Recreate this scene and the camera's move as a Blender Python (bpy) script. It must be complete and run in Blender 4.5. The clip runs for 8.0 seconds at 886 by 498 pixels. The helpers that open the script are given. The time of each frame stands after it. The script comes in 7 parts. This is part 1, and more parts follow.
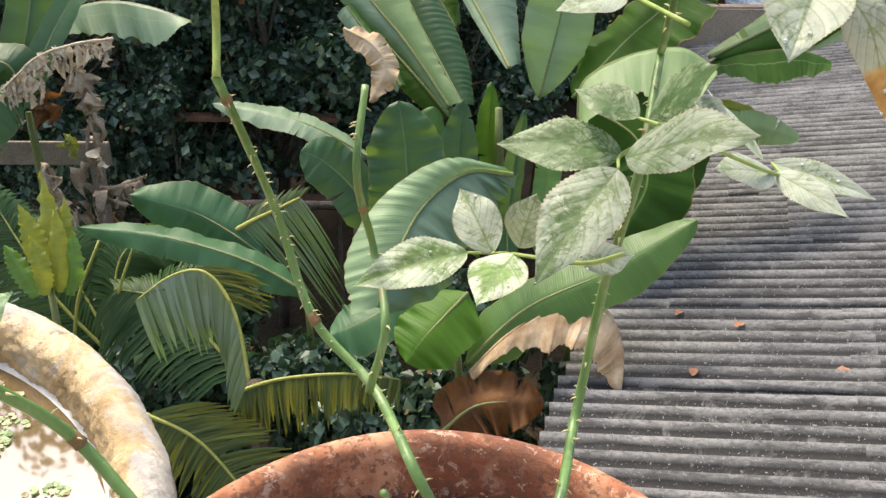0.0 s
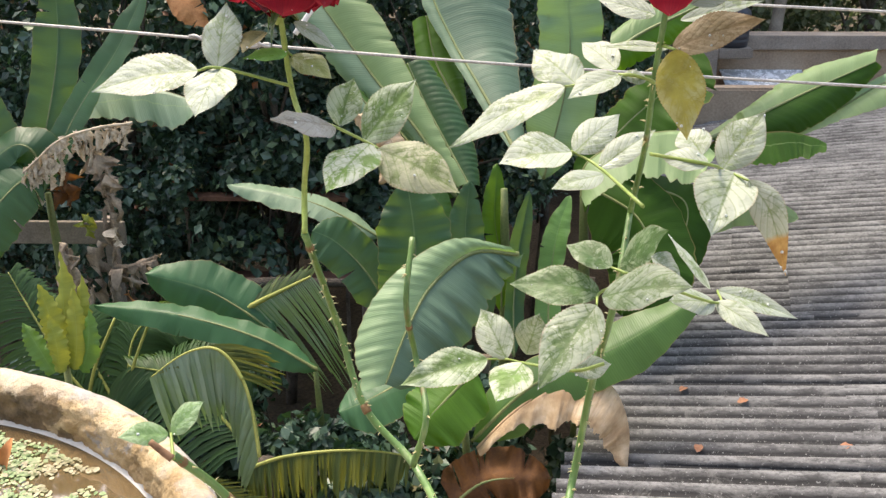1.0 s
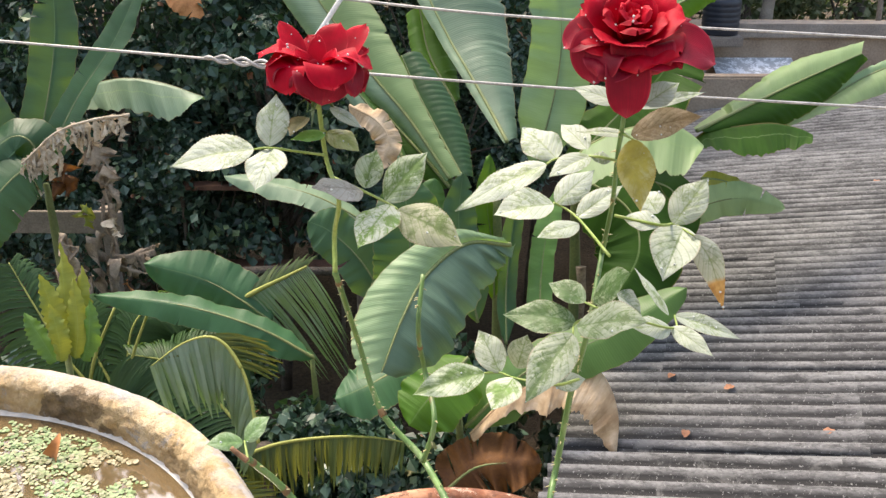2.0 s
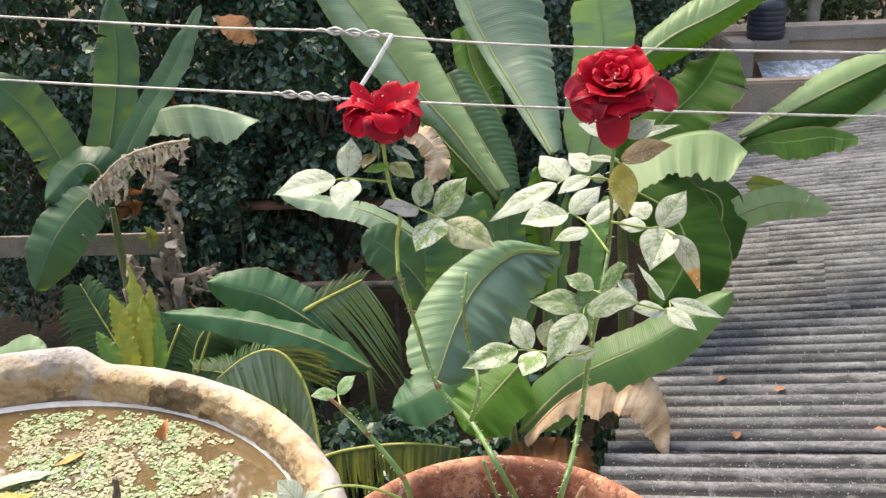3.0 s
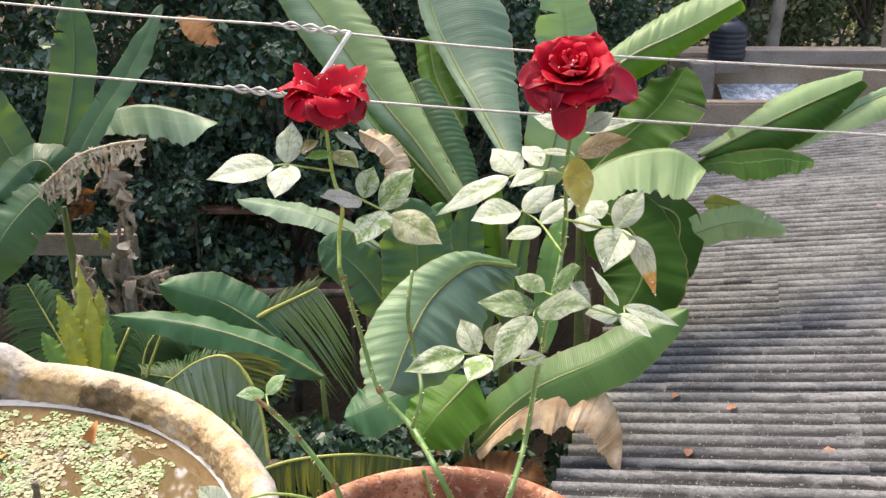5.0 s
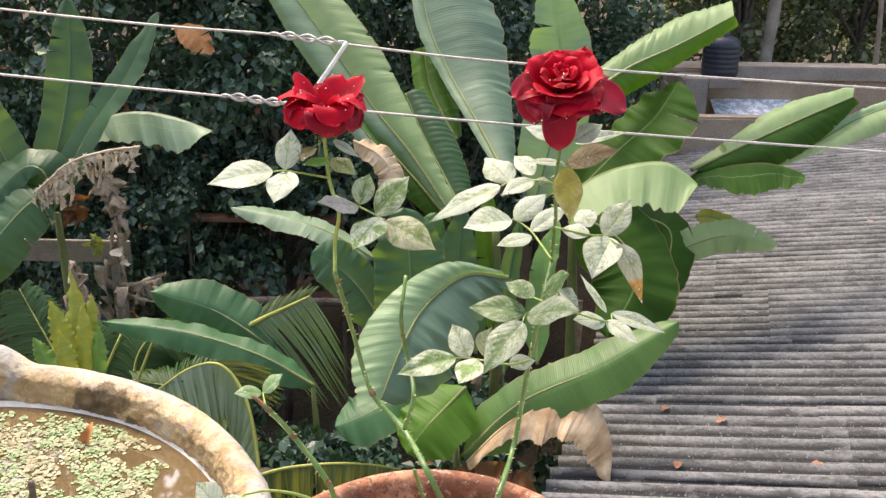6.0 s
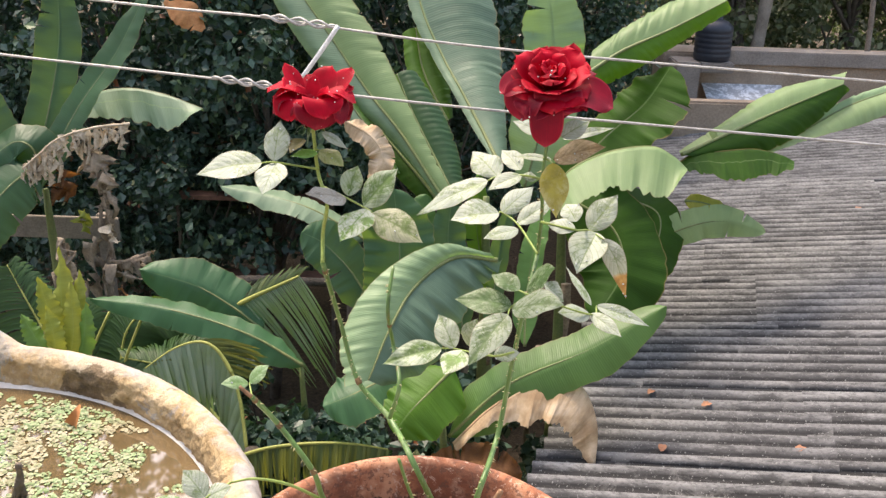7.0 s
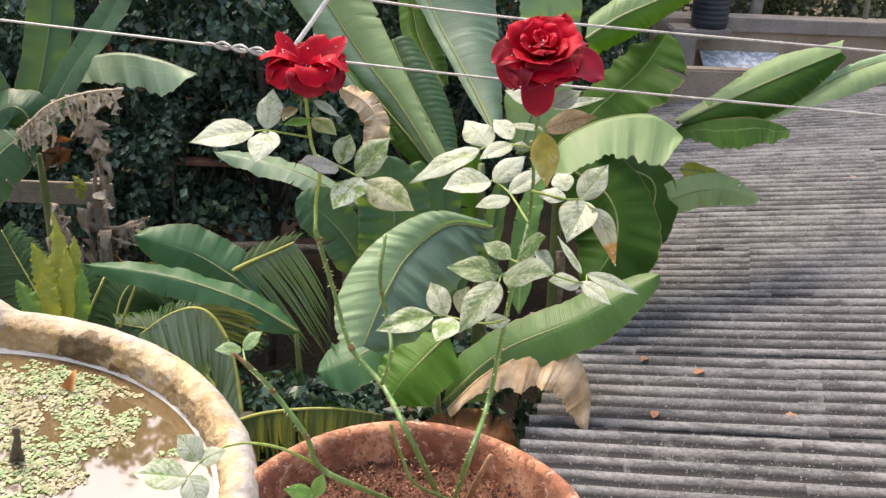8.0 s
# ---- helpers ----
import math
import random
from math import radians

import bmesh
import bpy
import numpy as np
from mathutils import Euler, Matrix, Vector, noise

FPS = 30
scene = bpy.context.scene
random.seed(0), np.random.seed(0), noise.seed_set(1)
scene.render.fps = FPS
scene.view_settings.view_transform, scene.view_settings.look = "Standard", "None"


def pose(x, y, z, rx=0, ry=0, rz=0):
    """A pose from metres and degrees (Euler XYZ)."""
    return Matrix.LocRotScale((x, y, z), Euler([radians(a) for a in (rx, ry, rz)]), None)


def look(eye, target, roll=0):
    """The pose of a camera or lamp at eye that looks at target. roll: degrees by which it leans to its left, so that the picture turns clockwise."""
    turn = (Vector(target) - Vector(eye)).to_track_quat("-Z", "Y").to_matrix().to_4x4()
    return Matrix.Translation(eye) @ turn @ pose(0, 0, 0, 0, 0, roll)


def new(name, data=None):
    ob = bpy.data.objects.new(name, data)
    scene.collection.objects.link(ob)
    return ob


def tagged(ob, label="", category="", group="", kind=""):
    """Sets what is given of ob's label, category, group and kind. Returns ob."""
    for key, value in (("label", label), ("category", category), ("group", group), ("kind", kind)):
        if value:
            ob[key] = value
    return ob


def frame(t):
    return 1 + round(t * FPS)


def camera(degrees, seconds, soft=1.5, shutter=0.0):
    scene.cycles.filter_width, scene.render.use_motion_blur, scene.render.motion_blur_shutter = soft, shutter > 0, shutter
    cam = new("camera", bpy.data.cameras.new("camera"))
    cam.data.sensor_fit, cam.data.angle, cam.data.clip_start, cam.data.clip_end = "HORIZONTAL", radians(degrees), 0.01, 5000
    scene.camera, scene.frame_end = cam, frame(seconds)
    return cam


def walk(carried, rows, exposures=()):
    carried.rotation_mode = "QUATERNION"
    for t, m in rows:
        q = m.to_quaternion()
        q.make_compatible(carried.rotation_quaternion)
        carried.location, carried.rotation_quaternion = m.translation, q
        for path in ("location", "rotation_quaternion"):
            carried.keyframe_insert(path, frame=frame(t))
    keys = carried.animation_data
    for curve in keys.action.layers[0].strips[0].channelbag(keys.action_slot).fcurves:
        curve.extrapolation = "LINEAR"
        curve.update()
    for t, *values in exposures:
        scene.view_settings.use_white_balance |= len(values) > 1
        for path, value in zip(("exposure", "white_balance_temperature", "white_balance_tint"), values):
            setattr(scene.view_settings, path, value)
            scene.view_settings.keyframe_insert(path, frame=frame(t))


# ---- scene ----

# ---------------------------------------------------------------- camera
cam = camera(50.1, 8.0, soft=1.4)
PATH = [
    (0.0, pose(-0.0063, 0.4173, 5.3790, 64.453, -0.159, 0.795)),
    (0.2, pose(-0.0091, 0.3798, 5.3954, 65.392, -0.004, 0.737)),
    (0.5, pose(-0.0106, 0.3354, 5.4170, 66.722, -0.062, 0.866)),
    (0.7, pose(-0.0157, 0.3128, 5.4259, 67.729, 0.284, 0.727)),
    (1.0, pose(-0.0175, 0.2922, 5.4621, 68.924, 0.049, 1.068)),
    (1.2, pose(-0.0213, 0.2845, 5.4729, 69.420, -0.066, 0.936)),
    (1.5, pose(-0.0291, 0.2731, 5.4983, 69.080, -0.239, 0.402)),
    (1.7, pose(-0.0284, 0.2453, 5.5189, 68.031, -0.493, 0.272)),
    (2.8, pose(-0.0123, 0.0384, 5.5860, 68.055, 2.459, 2.563)),
    (3.0, pose(-0.0113, 0.0096, 5.6042, 68.835, 2.528, 2.935)),
    (3.3, pose(-0.0147, -0.0273, 5.6214, 69.098, 2.485, 3.297)),
    (3.5, pose(-0.0140, -0.0332, 5.6127, 69.140, 2.395, 3.469)),
    (4.0, pose(-0.0016, -0.0204, 5.6243, 68.550, 2.378, 2.687)),
    (4.5, pose(-0.0008, -0.0212, 5.6242, 68.494, 1.137, 1.692)),
    (4.7, pose(-0.0026, 0.0503, 5.5749, 69.639, 0.359, 1.635)),
    (5.0, pose(-0.0015, 0.0492, 5.5742, 69.524, 0.090, 1.247)),
    (5.2, pose(-0.0049, 0.0399, 5.5746, 69.865, -0.248, 0.745)),
    (6.3, pose(-0.0008, 0.0237, 5.5830, 70.185, -0.902, 1.058)),
    (6.5, pose(-0.0034, 0.0215, 5.5874, 69.888, -1.081, 0.881)),
    (7.0, pose(0.0008, 0.0235, 5.5905, 68.986, -1.624, 0.745)),
    (7.5, pose(0.0003, 0.0240, 5.5904, 67.895, -1.880, 0.405)),
    (8.0, pose(0.0038, 0.0171, 5.5944, 67.002, -1.945, 0.567)),
]
walk(cam, PATH, [(0.0, 1.40, 7120, 10), (1.5, 1.42, 7170, 12), (3.0, 1.48, 7120, 12), (4.5, 1.54, 7120, 13), (5.2, 1.53, 7170, 13), (6.5, 1.44, 7270, 15), (8.0, 1.39, 7220, 14)])

# ---------------------------------------------------------------- daylight
world = bpy.data.worlds.new("sky")
scene.world = world
world.use_nodes = True
wn = world.node_tree.nodes
wl = world.node_tree.links
sky = wn.new("ShaderNodeTexSky")
sky.sky_type = 'NISHITA'
sky.sun_disc = False
SUN_EL, SUN_AZ = radians(62), radians(-32)
sky.sun_elevation = SUN_EL
sky.sun_rotation = SUN_AZ
sky.dust_density = 4.0
sky.air_density = 1.2
wl.new(sky.outputs["Color"], wn["Background"].inputs["Color"])
wn["Background"].inputs["Strength"].default_value = 0.15
sun = new("sun", bpy.data.lights.new("sun", 'SUN'))
sun.data.energy = 1.9
sun.data.angle = radians(16)
sun.data.color = (1.0, 0.94, 0.84)
SUN_DIR = Vector((math.sin(SUN_AZ) * math.cos(SUN_EL), math.cos(SUN_AZ) * math.cos(SUN_EL), math.sin(SUN_EL)))
sun.matrix_world = look(SUN_DIR * 60, (0, 0, 0))


# ---------------------------------------------------------------- materials
class Mat:
    """A node material with short ways to add nodes."""

    def __init__(self, name, rough=0.6, spec=0.5, metal=0.0):
        self.m = bpy.data.materials.new(name)
        self.m.use_nodes = True
        self.n = self.m.node_tree.nodes
        self.l = self.m.node_tree.links
        self.b = self.n["Principled BSDF"]
        self.b.inputs["Roughness"].default_value = rough
        self.b.inputs["Metallic"].default_value = metal
        self.b.inputs["Specular IOR Level"].default_value = spec
        self.co = self.n.new("ShaderNodeTexCoord")

    def noise(self, scale, detail=4.0, rough=0.55, src="Object", stretch=None, distort=0.0):
        t = self.n.new("ShaderNodeTexNoise")
        t.inputs["Scale"].default_value = scale
        t.inputs["Detail"].default_value = detail
        t.inputs["Roughness"].default_value = rough
        t.inputs["Distortion"].default_value = distort
        out = self.co.outputs[src]
        if stretch:
            mp = self.n.new("ShaderNodeMapping")
            mp.inputs["Scale"].default_value = stretch
            self.l.new(out, mp.inputs["Vector"])
            out = mp.outputs["Vector"]
        self.l.new(out, t.inputs["Vector"])
        return t.outputs["Fac"]

    def wave(self, scale, src="UV", direction='Y', distort=1.0, stretch=None):
        t = self.n.new("ShaderNodeTexWave")
        t.bands_direction = direction
        t.inputs["Scale"].default_value = scale
        t.inputs["Distortion"].default_value = distort
        t.inputs["Detail"].default_value = 2.0
        out = self.co.outputs[src]
        if stretch:
            mp = self.n.new("ShaderNodeMapping")
            mp.inputs["Scale"].default_value = stretch
            self.l.new(out, mp.inputs["Vector"])
            out = mp.outputs["Vector"]
        self.l.new(out, t.inputs["Vector"])
        return t.outputs["Fac"]

    def ramp(self, fac, stops):
        r = self.n.new("ShaderNodeValToRGB")
        e = r.color_ramp.elements
        while len(e) < len(stops):
            e.new(0.5)
        for k, (p, c) in zip(e, stops):
            k.position = p
            k.color = (*c, 1) if len(c) == 3 else c
        self.l.new(fac, r.inputs["Fac"])
        return r.outputs["Color"]

    def mix(self, fac, a, b, kind='MIX'):
        x = self.n.new("ShaderNodeMix")
        x.data_type = 'RGBA'
        x.blend_type = kind
        for sock, v in ((x.inputs[0], fac), (x.inputs[6], a), (x.inputs[7], b)):
            if isinstance(v, bpy.types.NodeSocket):
                self.l.new(v, sock)
            elif isinstance(v, (int, float)):
                sock.default_value = v
            else:
                sock.default_value = (*v, 1)
        return x.outputs[2]

    def math(self, op, a, b=0.0, clamp=False):
        x = self.n.new("ShaderNodeMath")
        x.operation = op
        x.use_clamp = clamp
        for sock, v in ((x.inputs[0], a), (x.inputs[1], b)):
            if isinstance(v, bpy.types.NodeSocket):
                self.l.new(v, sock)
            else:
                sock.default_value = v
        return x.outputs[0]

    def uv(self, axis):
        s = self.n.new("ShaderNodeSeparateXYZ")
        self.l.new(self.co.outputs["UV"], s.inputs[0])
        return s.outputs[axis]

    def random(self, island=False):
        if island:
            return self.n.new("ShaderNodeNewGeometry").outputs["Random Per Island"]
        return self.n.new("ShaderNodeObjectInfo").outputs["Random"]

    def base(self, c):
        self.l.new(c, self.b.inputs["Base Color"]) if isinstance(c, bpy.types.NodeSocket) else None
        if not isinstance(c, bpy.types.NodeSocket):
            self.b.inputs["Base Color"].default_value = (*c, 1)
        self.colour = c
        return self

    def rough(self, fac, lo, hi):
        r = self.n.new("ShaderNodeMapRange")
        r.inputs["To Min"].default_value = lo
        r.inputs["To Max"].default_value = hi
        self.l.new(fac, r.inputs["Value"])
        self.l.new(r.outputs["Result"], self.b.inputs["Roughness"])
        return self

    def bump(self, fac, strength=0.3, dist=0.01):
        b = self.n.new("ShaderNodeBump")
        b.inputs["Strength"].default_value = strength
        b.inputs["Distance"].default_value = dist
        self.l.new(fac, b.inputs["Height"])
        last = self.b.inputs["Normal"]
        if last.is_linked:
            self.l.new(last.links[0].from_socket, b.inputs["Normal"])
        self.l.new(b.outputs["Normal"], last)
        return self

    def translucent(self, amount, tint):
        t = self.n.new("ShaderNodeBsdfTranslucent")
        t.inputs["Color"].default_value = (*tint, 1)
        x = self.n.new("ShaderNodeMixShader")
        x.inputs[0].default_value = amount
        out = self.n["Material Output"].inputs["Surface"]
        self.l.new(self.b.outputs[0], x.inputs[1])
        self.l.new(t.outputs[0], x.inputs[2])
        self.l.new(x.outputs[0], out)
        return self


def banana_material(name, light, dark, mid, rough=0.42, through_light=(0.25, 0.42, 0.05), spec=0.4, glow=0.32):
    m = Mat(name, rough, spec)
    big = m.noise(1.7, 3)
    fine = m.noise(26, 3, stretch=(1, 1, 1))
    c = m.ramp(big, [(0.3, dark), (0.7, light)])
    c = m.mix(m.math('MULTIPLY', m.random(), 0.5), c, mid)
    veins = m.wave(38, direction='Y', distort=3.0, stretch=(0.15, 1, 1))
    band = m.noise(1.0, 3, 0.6, src="UV", stretch=(0.6, 16, 1))
    c = m.mix(m.math('MULTIPLY', veins, 0.12), c, [min(1, v * 1.4) for v in light])
    blot = m.noise(5.5, 5, 0.6, distort=0.4)
    c = m.mix(m.ramp(blot, [(0.45, (0, 0, 0)), (0.68, (0.45, 0.45, 0.45))]), c, dark)
    c = m.mix(m.ramp(band, [(0.36, (0.4, 0.4, 0.4)), (0.56, (0, 0, 0))]), c, [v * 0.6 for v in dark])
    rib = m.math('LESS_THAN', m.math('ABSOLUTE', m.math('SUBTRACT', m.uv(0), 0.5)), 0.012)
    c = m.mix(m.math('MULTIPLY', rib, 0.35), c, (0.26, 0.38, 0.14))
    spots = m.ramp(m.noise(9, 5), [(0.70, (0, 0, 0)), (0.78, (1, 1, 1))])
    c = m.mix(m.math('MULTIPLY', spots, 0.35), c, (0.16, 0.13, 0.05))
    edge = m.math('GREATER_THAN', m.math('ADD', m.math('ABSOLUTE', m.math('SUBTRACT', m.uv(0), 0.5)),
                                          m.math('MULTIPLY', m.noise(7, 3), 0.03)), 0.505)
    c = m.mix(m.math('MULTIPLY', edge, 0.6), c, (0.24, 0.17, 0.07))
    m.base(c)
    m.rough(fine, rough - 0.08, rough + 0.14)
    m.bump(veins, 0.12, 0.006)
    m.bump(band, 0.4, 0.016)
    m.bump(fine, 0.12, 0.005)
    m.translucent(glow, through_light)
    return m.m


M = {}
M["banana"] = banana_material("banana_leaf", (0.12, 0.26, 0.065), (0.055, 0.15, 0.042), (0.09, 0.21, 0.06))
M["banana_dark"] = banana_material("banana_leaf_old", (0.040, 0.115, 0.045), (0.018, 0.060, 0.024), (0.028, 0.09, 0.05))
M["banana_pale"] = banana_material("banana_leaf_waxy", (0.28, 0.40, 0.22), (0.17, 0.28, 0.14), (0.25, 0.38, 0.23), rough=0.48)
# one leaf in several lights: sunlit painted lighter, deep and slate painted darker
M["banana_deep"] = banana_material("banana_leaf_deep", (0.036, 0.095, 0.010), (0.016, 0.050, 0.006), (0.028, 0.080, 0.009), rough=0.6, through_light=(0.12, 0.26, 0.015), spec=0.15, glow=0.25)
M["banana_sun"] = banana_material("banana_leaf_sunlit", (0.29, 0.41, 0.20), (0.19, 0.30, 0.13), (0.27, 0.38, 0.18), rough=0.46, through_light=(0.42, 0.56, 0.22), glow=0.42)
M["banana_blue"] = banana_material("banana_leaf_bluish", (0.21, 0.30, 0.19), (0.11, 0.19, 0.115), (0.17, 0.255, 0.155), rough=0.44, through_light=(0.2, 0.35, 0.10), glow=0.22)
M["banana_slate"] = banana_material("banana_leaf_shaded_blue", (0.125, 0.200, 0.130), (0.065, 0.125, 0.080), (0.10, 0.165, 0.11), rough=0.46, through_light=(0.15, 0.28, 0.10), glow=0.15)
M["banana_lime"] = banana_material("banana_leaf_lit_through", (0.085, 0.205, 0.018), (0.045, 0.130, 0.011), (0.07, 0.17, 0.015), rough=0.5, through_light=(0.28, 0.52, 0.02), spec=0.3, glow=0.30)
M["banana_jade"] = banana_material("banana_leaf_jade", (0.060, 0.165, 0.070), (0.030, 0.100, 0.042), (0.05, 0.14, 0.06), rough=0.44, through_light=(0.15, 0.38, 0.08))
M["banana_fresh"] = banana_material("banana_leaf_young", (0.12, 0.235, 0.05), (0.065, 0.155, 0.032), (0.10, 0.21, 0.05), through_light=(0.35, 0.6, 0.06))
M["lance_yellow"] = banana_material("lance_leaf_yellow", (0.40, 0.36, 0.05), (0.10, 0.20, 0.03), (0.20, 0.27, 0.045), rough=0.5, through_light=(0.5, 0.5, 0.06))
M["banana_mid"] = banana_material("banana_leaf_full", (0.085, 0.18, 0.045), (0.045, 0.115, 0.03), (0.07, 0.15, 0.04), through_light=(0.25, 0.45, 0.05))
M["banana_yellow"] = banana_material("banana_leaf_yellowing", (0.36, 0.36, 0.05), (0.17, 0.24, 0.04), (0.32, 0.24, 0.05), through_light=(0.5, 0.5, 0.06))


def simple(name, a, b, scale, rough, bump=0.3, dist=0.01, fine=60, spec=0.4, **k):
    m = Mat(name, rough, spec, **k)
    n1 = m.noise(scale, 5)
    n2 = m.noise(fine, 4)
    c = m.ramp(n1, [(0.32, a), (0.68, b)])
    c = m.mix(0.35, c, m.ramp(n2, [(0.3, [v * 0.6 for v in a]), (0.75, [min(1, v * 1.25) for v in b])]))
    m.base(c)
    m.rough(n2, max(0.05, rough - 0.12), min(1, rough + 0.12))
    m.bump(n2, bump, dist)
    return m


# dry banana leaf: papery, creased along its veins
_m = Mat("dry_leaf", 0.75, 0.25)
_c = _m.ramp(_m.noise(5, 5, distort=0.6), [(0.36, (0.36, 0.24, 0.135)), (0.5, (0.52, 0.38, 0.235)), (0.62, (0.66, 0.52, 0.36))])
_v = _m.noise(1.0, 4, 0.65, src="UV", stretch=(1.2, 22, 1))
_m.base(_m.mix(_m.ramp(_v, [(0.36, (0.5, 0.5, 0.5)), (0.52, (0, 0, 0))]), _c, (0.26, 0.165, 0.09)))
_m.bump(_v, 0.6, 0.02)
_m.bump(_m.noise(40, 4), 0.3, 0.006)
_m.translucent(0.12, (0.6, 0.4, 0.2))
M["dry"] = _m.m

# grey-brown withered leaf
_m = simple("withered_leaf", (0.09, 0.062, 0.04), (0.42, 0.34, 0.245), 9, 0.8, 0.5, 0.01)
_m.translucent(0.08, (0.4, 0.3, 0.18))
M["withered"] = _m.m
_m = simple("bleached_leaf", (0.34, 0.26, 0.17), (0.78, 0.68, 0.52), 14, 0.8, 0.5, 0.01)
_m.translucent(0.12, (0.6, 0.45, 0.28))
M["bleached"] = _m.m
_m = simple("rotting_leaf", (0.05, 0.020, 0.010), (0.21, 0.088, 0.022), 6, 0.75, 0.5, 0.01)
_m.translucent(0.15, (0.5, 0.2, 0.04))
M["rotting"] = _m.m

_m = simple("banana_stalk", (0.10, 0.15, 0.05), (0.20, 0.22, 0.08), 4, 0.5, 0.3)
M["stalk"] = _m.m
_m = simple("palm_rachis", (0.20, 0.24, 0.05), (0.38, 0.38, 0.10), 8, 0.5, 0.2)
M["rachis"] = _m.m

_m = Mat("palm_leaflet", 0.55, 0.3)
_c = _m.ramp(_m.random(island=True), [(0.0, (0.012, 0.036, 0.012)), (0.6, (0.026, 0.072, 0.024)), (1.0, (0.050, 0.11, 0.03))])
_m.base(_m.mix(0.3, _c, _m.ramp(_m.noise(3, 3), [(0.3, (0.02, 0.06, 0.02)), (0.7, (0.06, 0.11, 0.03))])))
_m.translucent(0.15, (0.2, 0.35, 0.05))
M["palm"] = _m.m
_m = Mat("palm_leaflet_yellow", 0.5, 0.35)
_c = _m.ramp(_m.random(island=True), [(0.0, (0.030, 0.060, 0.022)), (0.6, (0.065, 0.110, 0.036)), (1.0, (0.13, 0.165, 0.055))])
_m.base(_c)
_m.translucent(0.2, (0.4, 0.4, 0.05))
M["palm_yellow"] = _m.m
# pale blue-green sheen of the leaflets painted into their base colour
_m = Mat("palm_leaflet_silver_sheen", 0.34, 0.5)
_m.base(_m.mix(_m.ramp(_m.noise(3.5, 4), [(0.45, (0, 0, 0)), (0.65, (0.7, 0.7, 0.7))]), _m.ramp(_m.random(island=True), [(0.0, (0.11, 0.19, 0.11)), (1.0, (0.25, 0.34, 0.24))]), (0.13, 0.20, 0.05)))
_m.bump(_m.noise(60, 3), 0.2, 0.002)
_m.translucent(0.2, (0.2, 0.36, 0.06))
M["palm_silver_sheen"] = _m.m

_m = Mat("hedge_leaf", 0.38, 0.5)
_c = _m.ramp(_m.random(island=True), [(0.0, (0.012, 0.031, 0.021)), (0.5, (0.036, 0.078, 0.052)), (0.88, (0.082, 0.145, 0.100)), (0.985, (0.15, 0.22, 0.10)), (0.994, (0.26, 0.075, 0.03)), (1.0, (0.30, 0.11, 0.04))])
_m.base(_c)
_m.rough(_m.noise(8, 2), 0.24, 0.5)
_m.translucent(0.1, (0.08, 0.2, 0.04))
M["hedge"] = _m.m
_m = Mat("tree_leaf", 0.5, 0.4)
_c = _m.ramp(_m.random(island=True), [(0.0, (0.015, 0.035, 0.016)), (0.6, (0.035, 0.075, 0.028)), (0.95, (0.085, 0.14, 0.05)), (1.0, (0.22, 0.22, 0.10))])
_m.base(_c)
_m.translucent(0.15, (0.1, 0.22, 0.04))
M["tree"] = _m.m
# tree leaf again, with sunlight and haze painted in as lighter colour
_m = Mat("tree_leaf_sunlit", 0.6, 0.3)
_c = _m.ramp(_m.random(island=True), [(0.0, (0.05, 0.065, 0.035)), (0.5, (0.13, 0.15, 0.075)), (0.9, (0.24, 0.24, 0.14)), (1.0, (0.42, 0.37, 0.27))])
_m.base(_c)
_m.translucent(0.2, (0.2, 0.3, 0.08))
M["tree_sunlit"] = _m.m
M["bark"] = simple("bark", (0.05, 0.04, 0.03), (0.17, 0.14, 0.11), 9, 0.9, 0.8, 0.02).m
M["bark_pale"] = simple("pale_bark", (0.16, 0.13, 0.10), (0.36, 0.31, 0.25), 5, 0.85, 0.5, 0.01).m

# weathered fibre-cement roofing: grey, black mould streaks along the ribs, rib shading painted in
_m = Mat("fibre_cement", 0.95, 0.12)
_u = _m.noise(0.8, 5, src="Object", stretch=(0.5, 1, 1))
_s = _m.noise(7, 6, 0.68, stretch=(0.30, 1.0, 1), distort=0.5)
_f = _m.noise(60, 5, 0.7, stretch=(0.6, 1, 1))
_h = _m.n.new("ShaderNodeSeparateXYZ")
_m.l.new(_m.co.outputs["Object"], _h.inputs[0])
# light and shade of the ribs by height: pale crests, dark valleys
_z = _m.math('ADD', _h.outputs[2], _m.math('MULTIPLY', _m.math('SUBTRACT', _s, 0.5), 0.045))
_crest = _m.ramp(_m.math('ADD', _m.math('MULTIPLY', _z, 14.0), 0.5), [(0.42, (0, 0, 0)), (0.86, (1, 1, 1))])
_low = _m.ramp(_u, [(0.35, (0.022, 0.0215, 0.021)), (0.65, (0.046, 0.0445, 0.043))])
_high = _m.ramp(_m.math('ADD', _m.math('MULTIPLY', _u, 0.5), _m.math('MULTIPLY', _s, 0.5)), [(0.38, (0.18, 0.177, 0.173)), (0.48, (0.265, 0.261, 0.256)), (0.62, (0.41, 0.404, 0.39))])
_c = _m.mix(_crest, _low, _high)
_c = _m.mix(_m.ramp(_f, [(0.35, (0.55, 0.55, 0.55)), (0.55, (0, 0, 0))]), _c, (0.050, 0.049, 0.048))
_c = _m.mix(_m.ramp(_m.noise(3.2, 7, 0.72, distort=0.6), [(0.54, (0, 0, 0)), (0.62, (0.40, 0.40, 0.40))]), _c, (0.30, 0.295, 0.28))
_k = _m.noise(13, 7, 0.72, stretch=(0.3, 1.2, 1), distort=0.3)
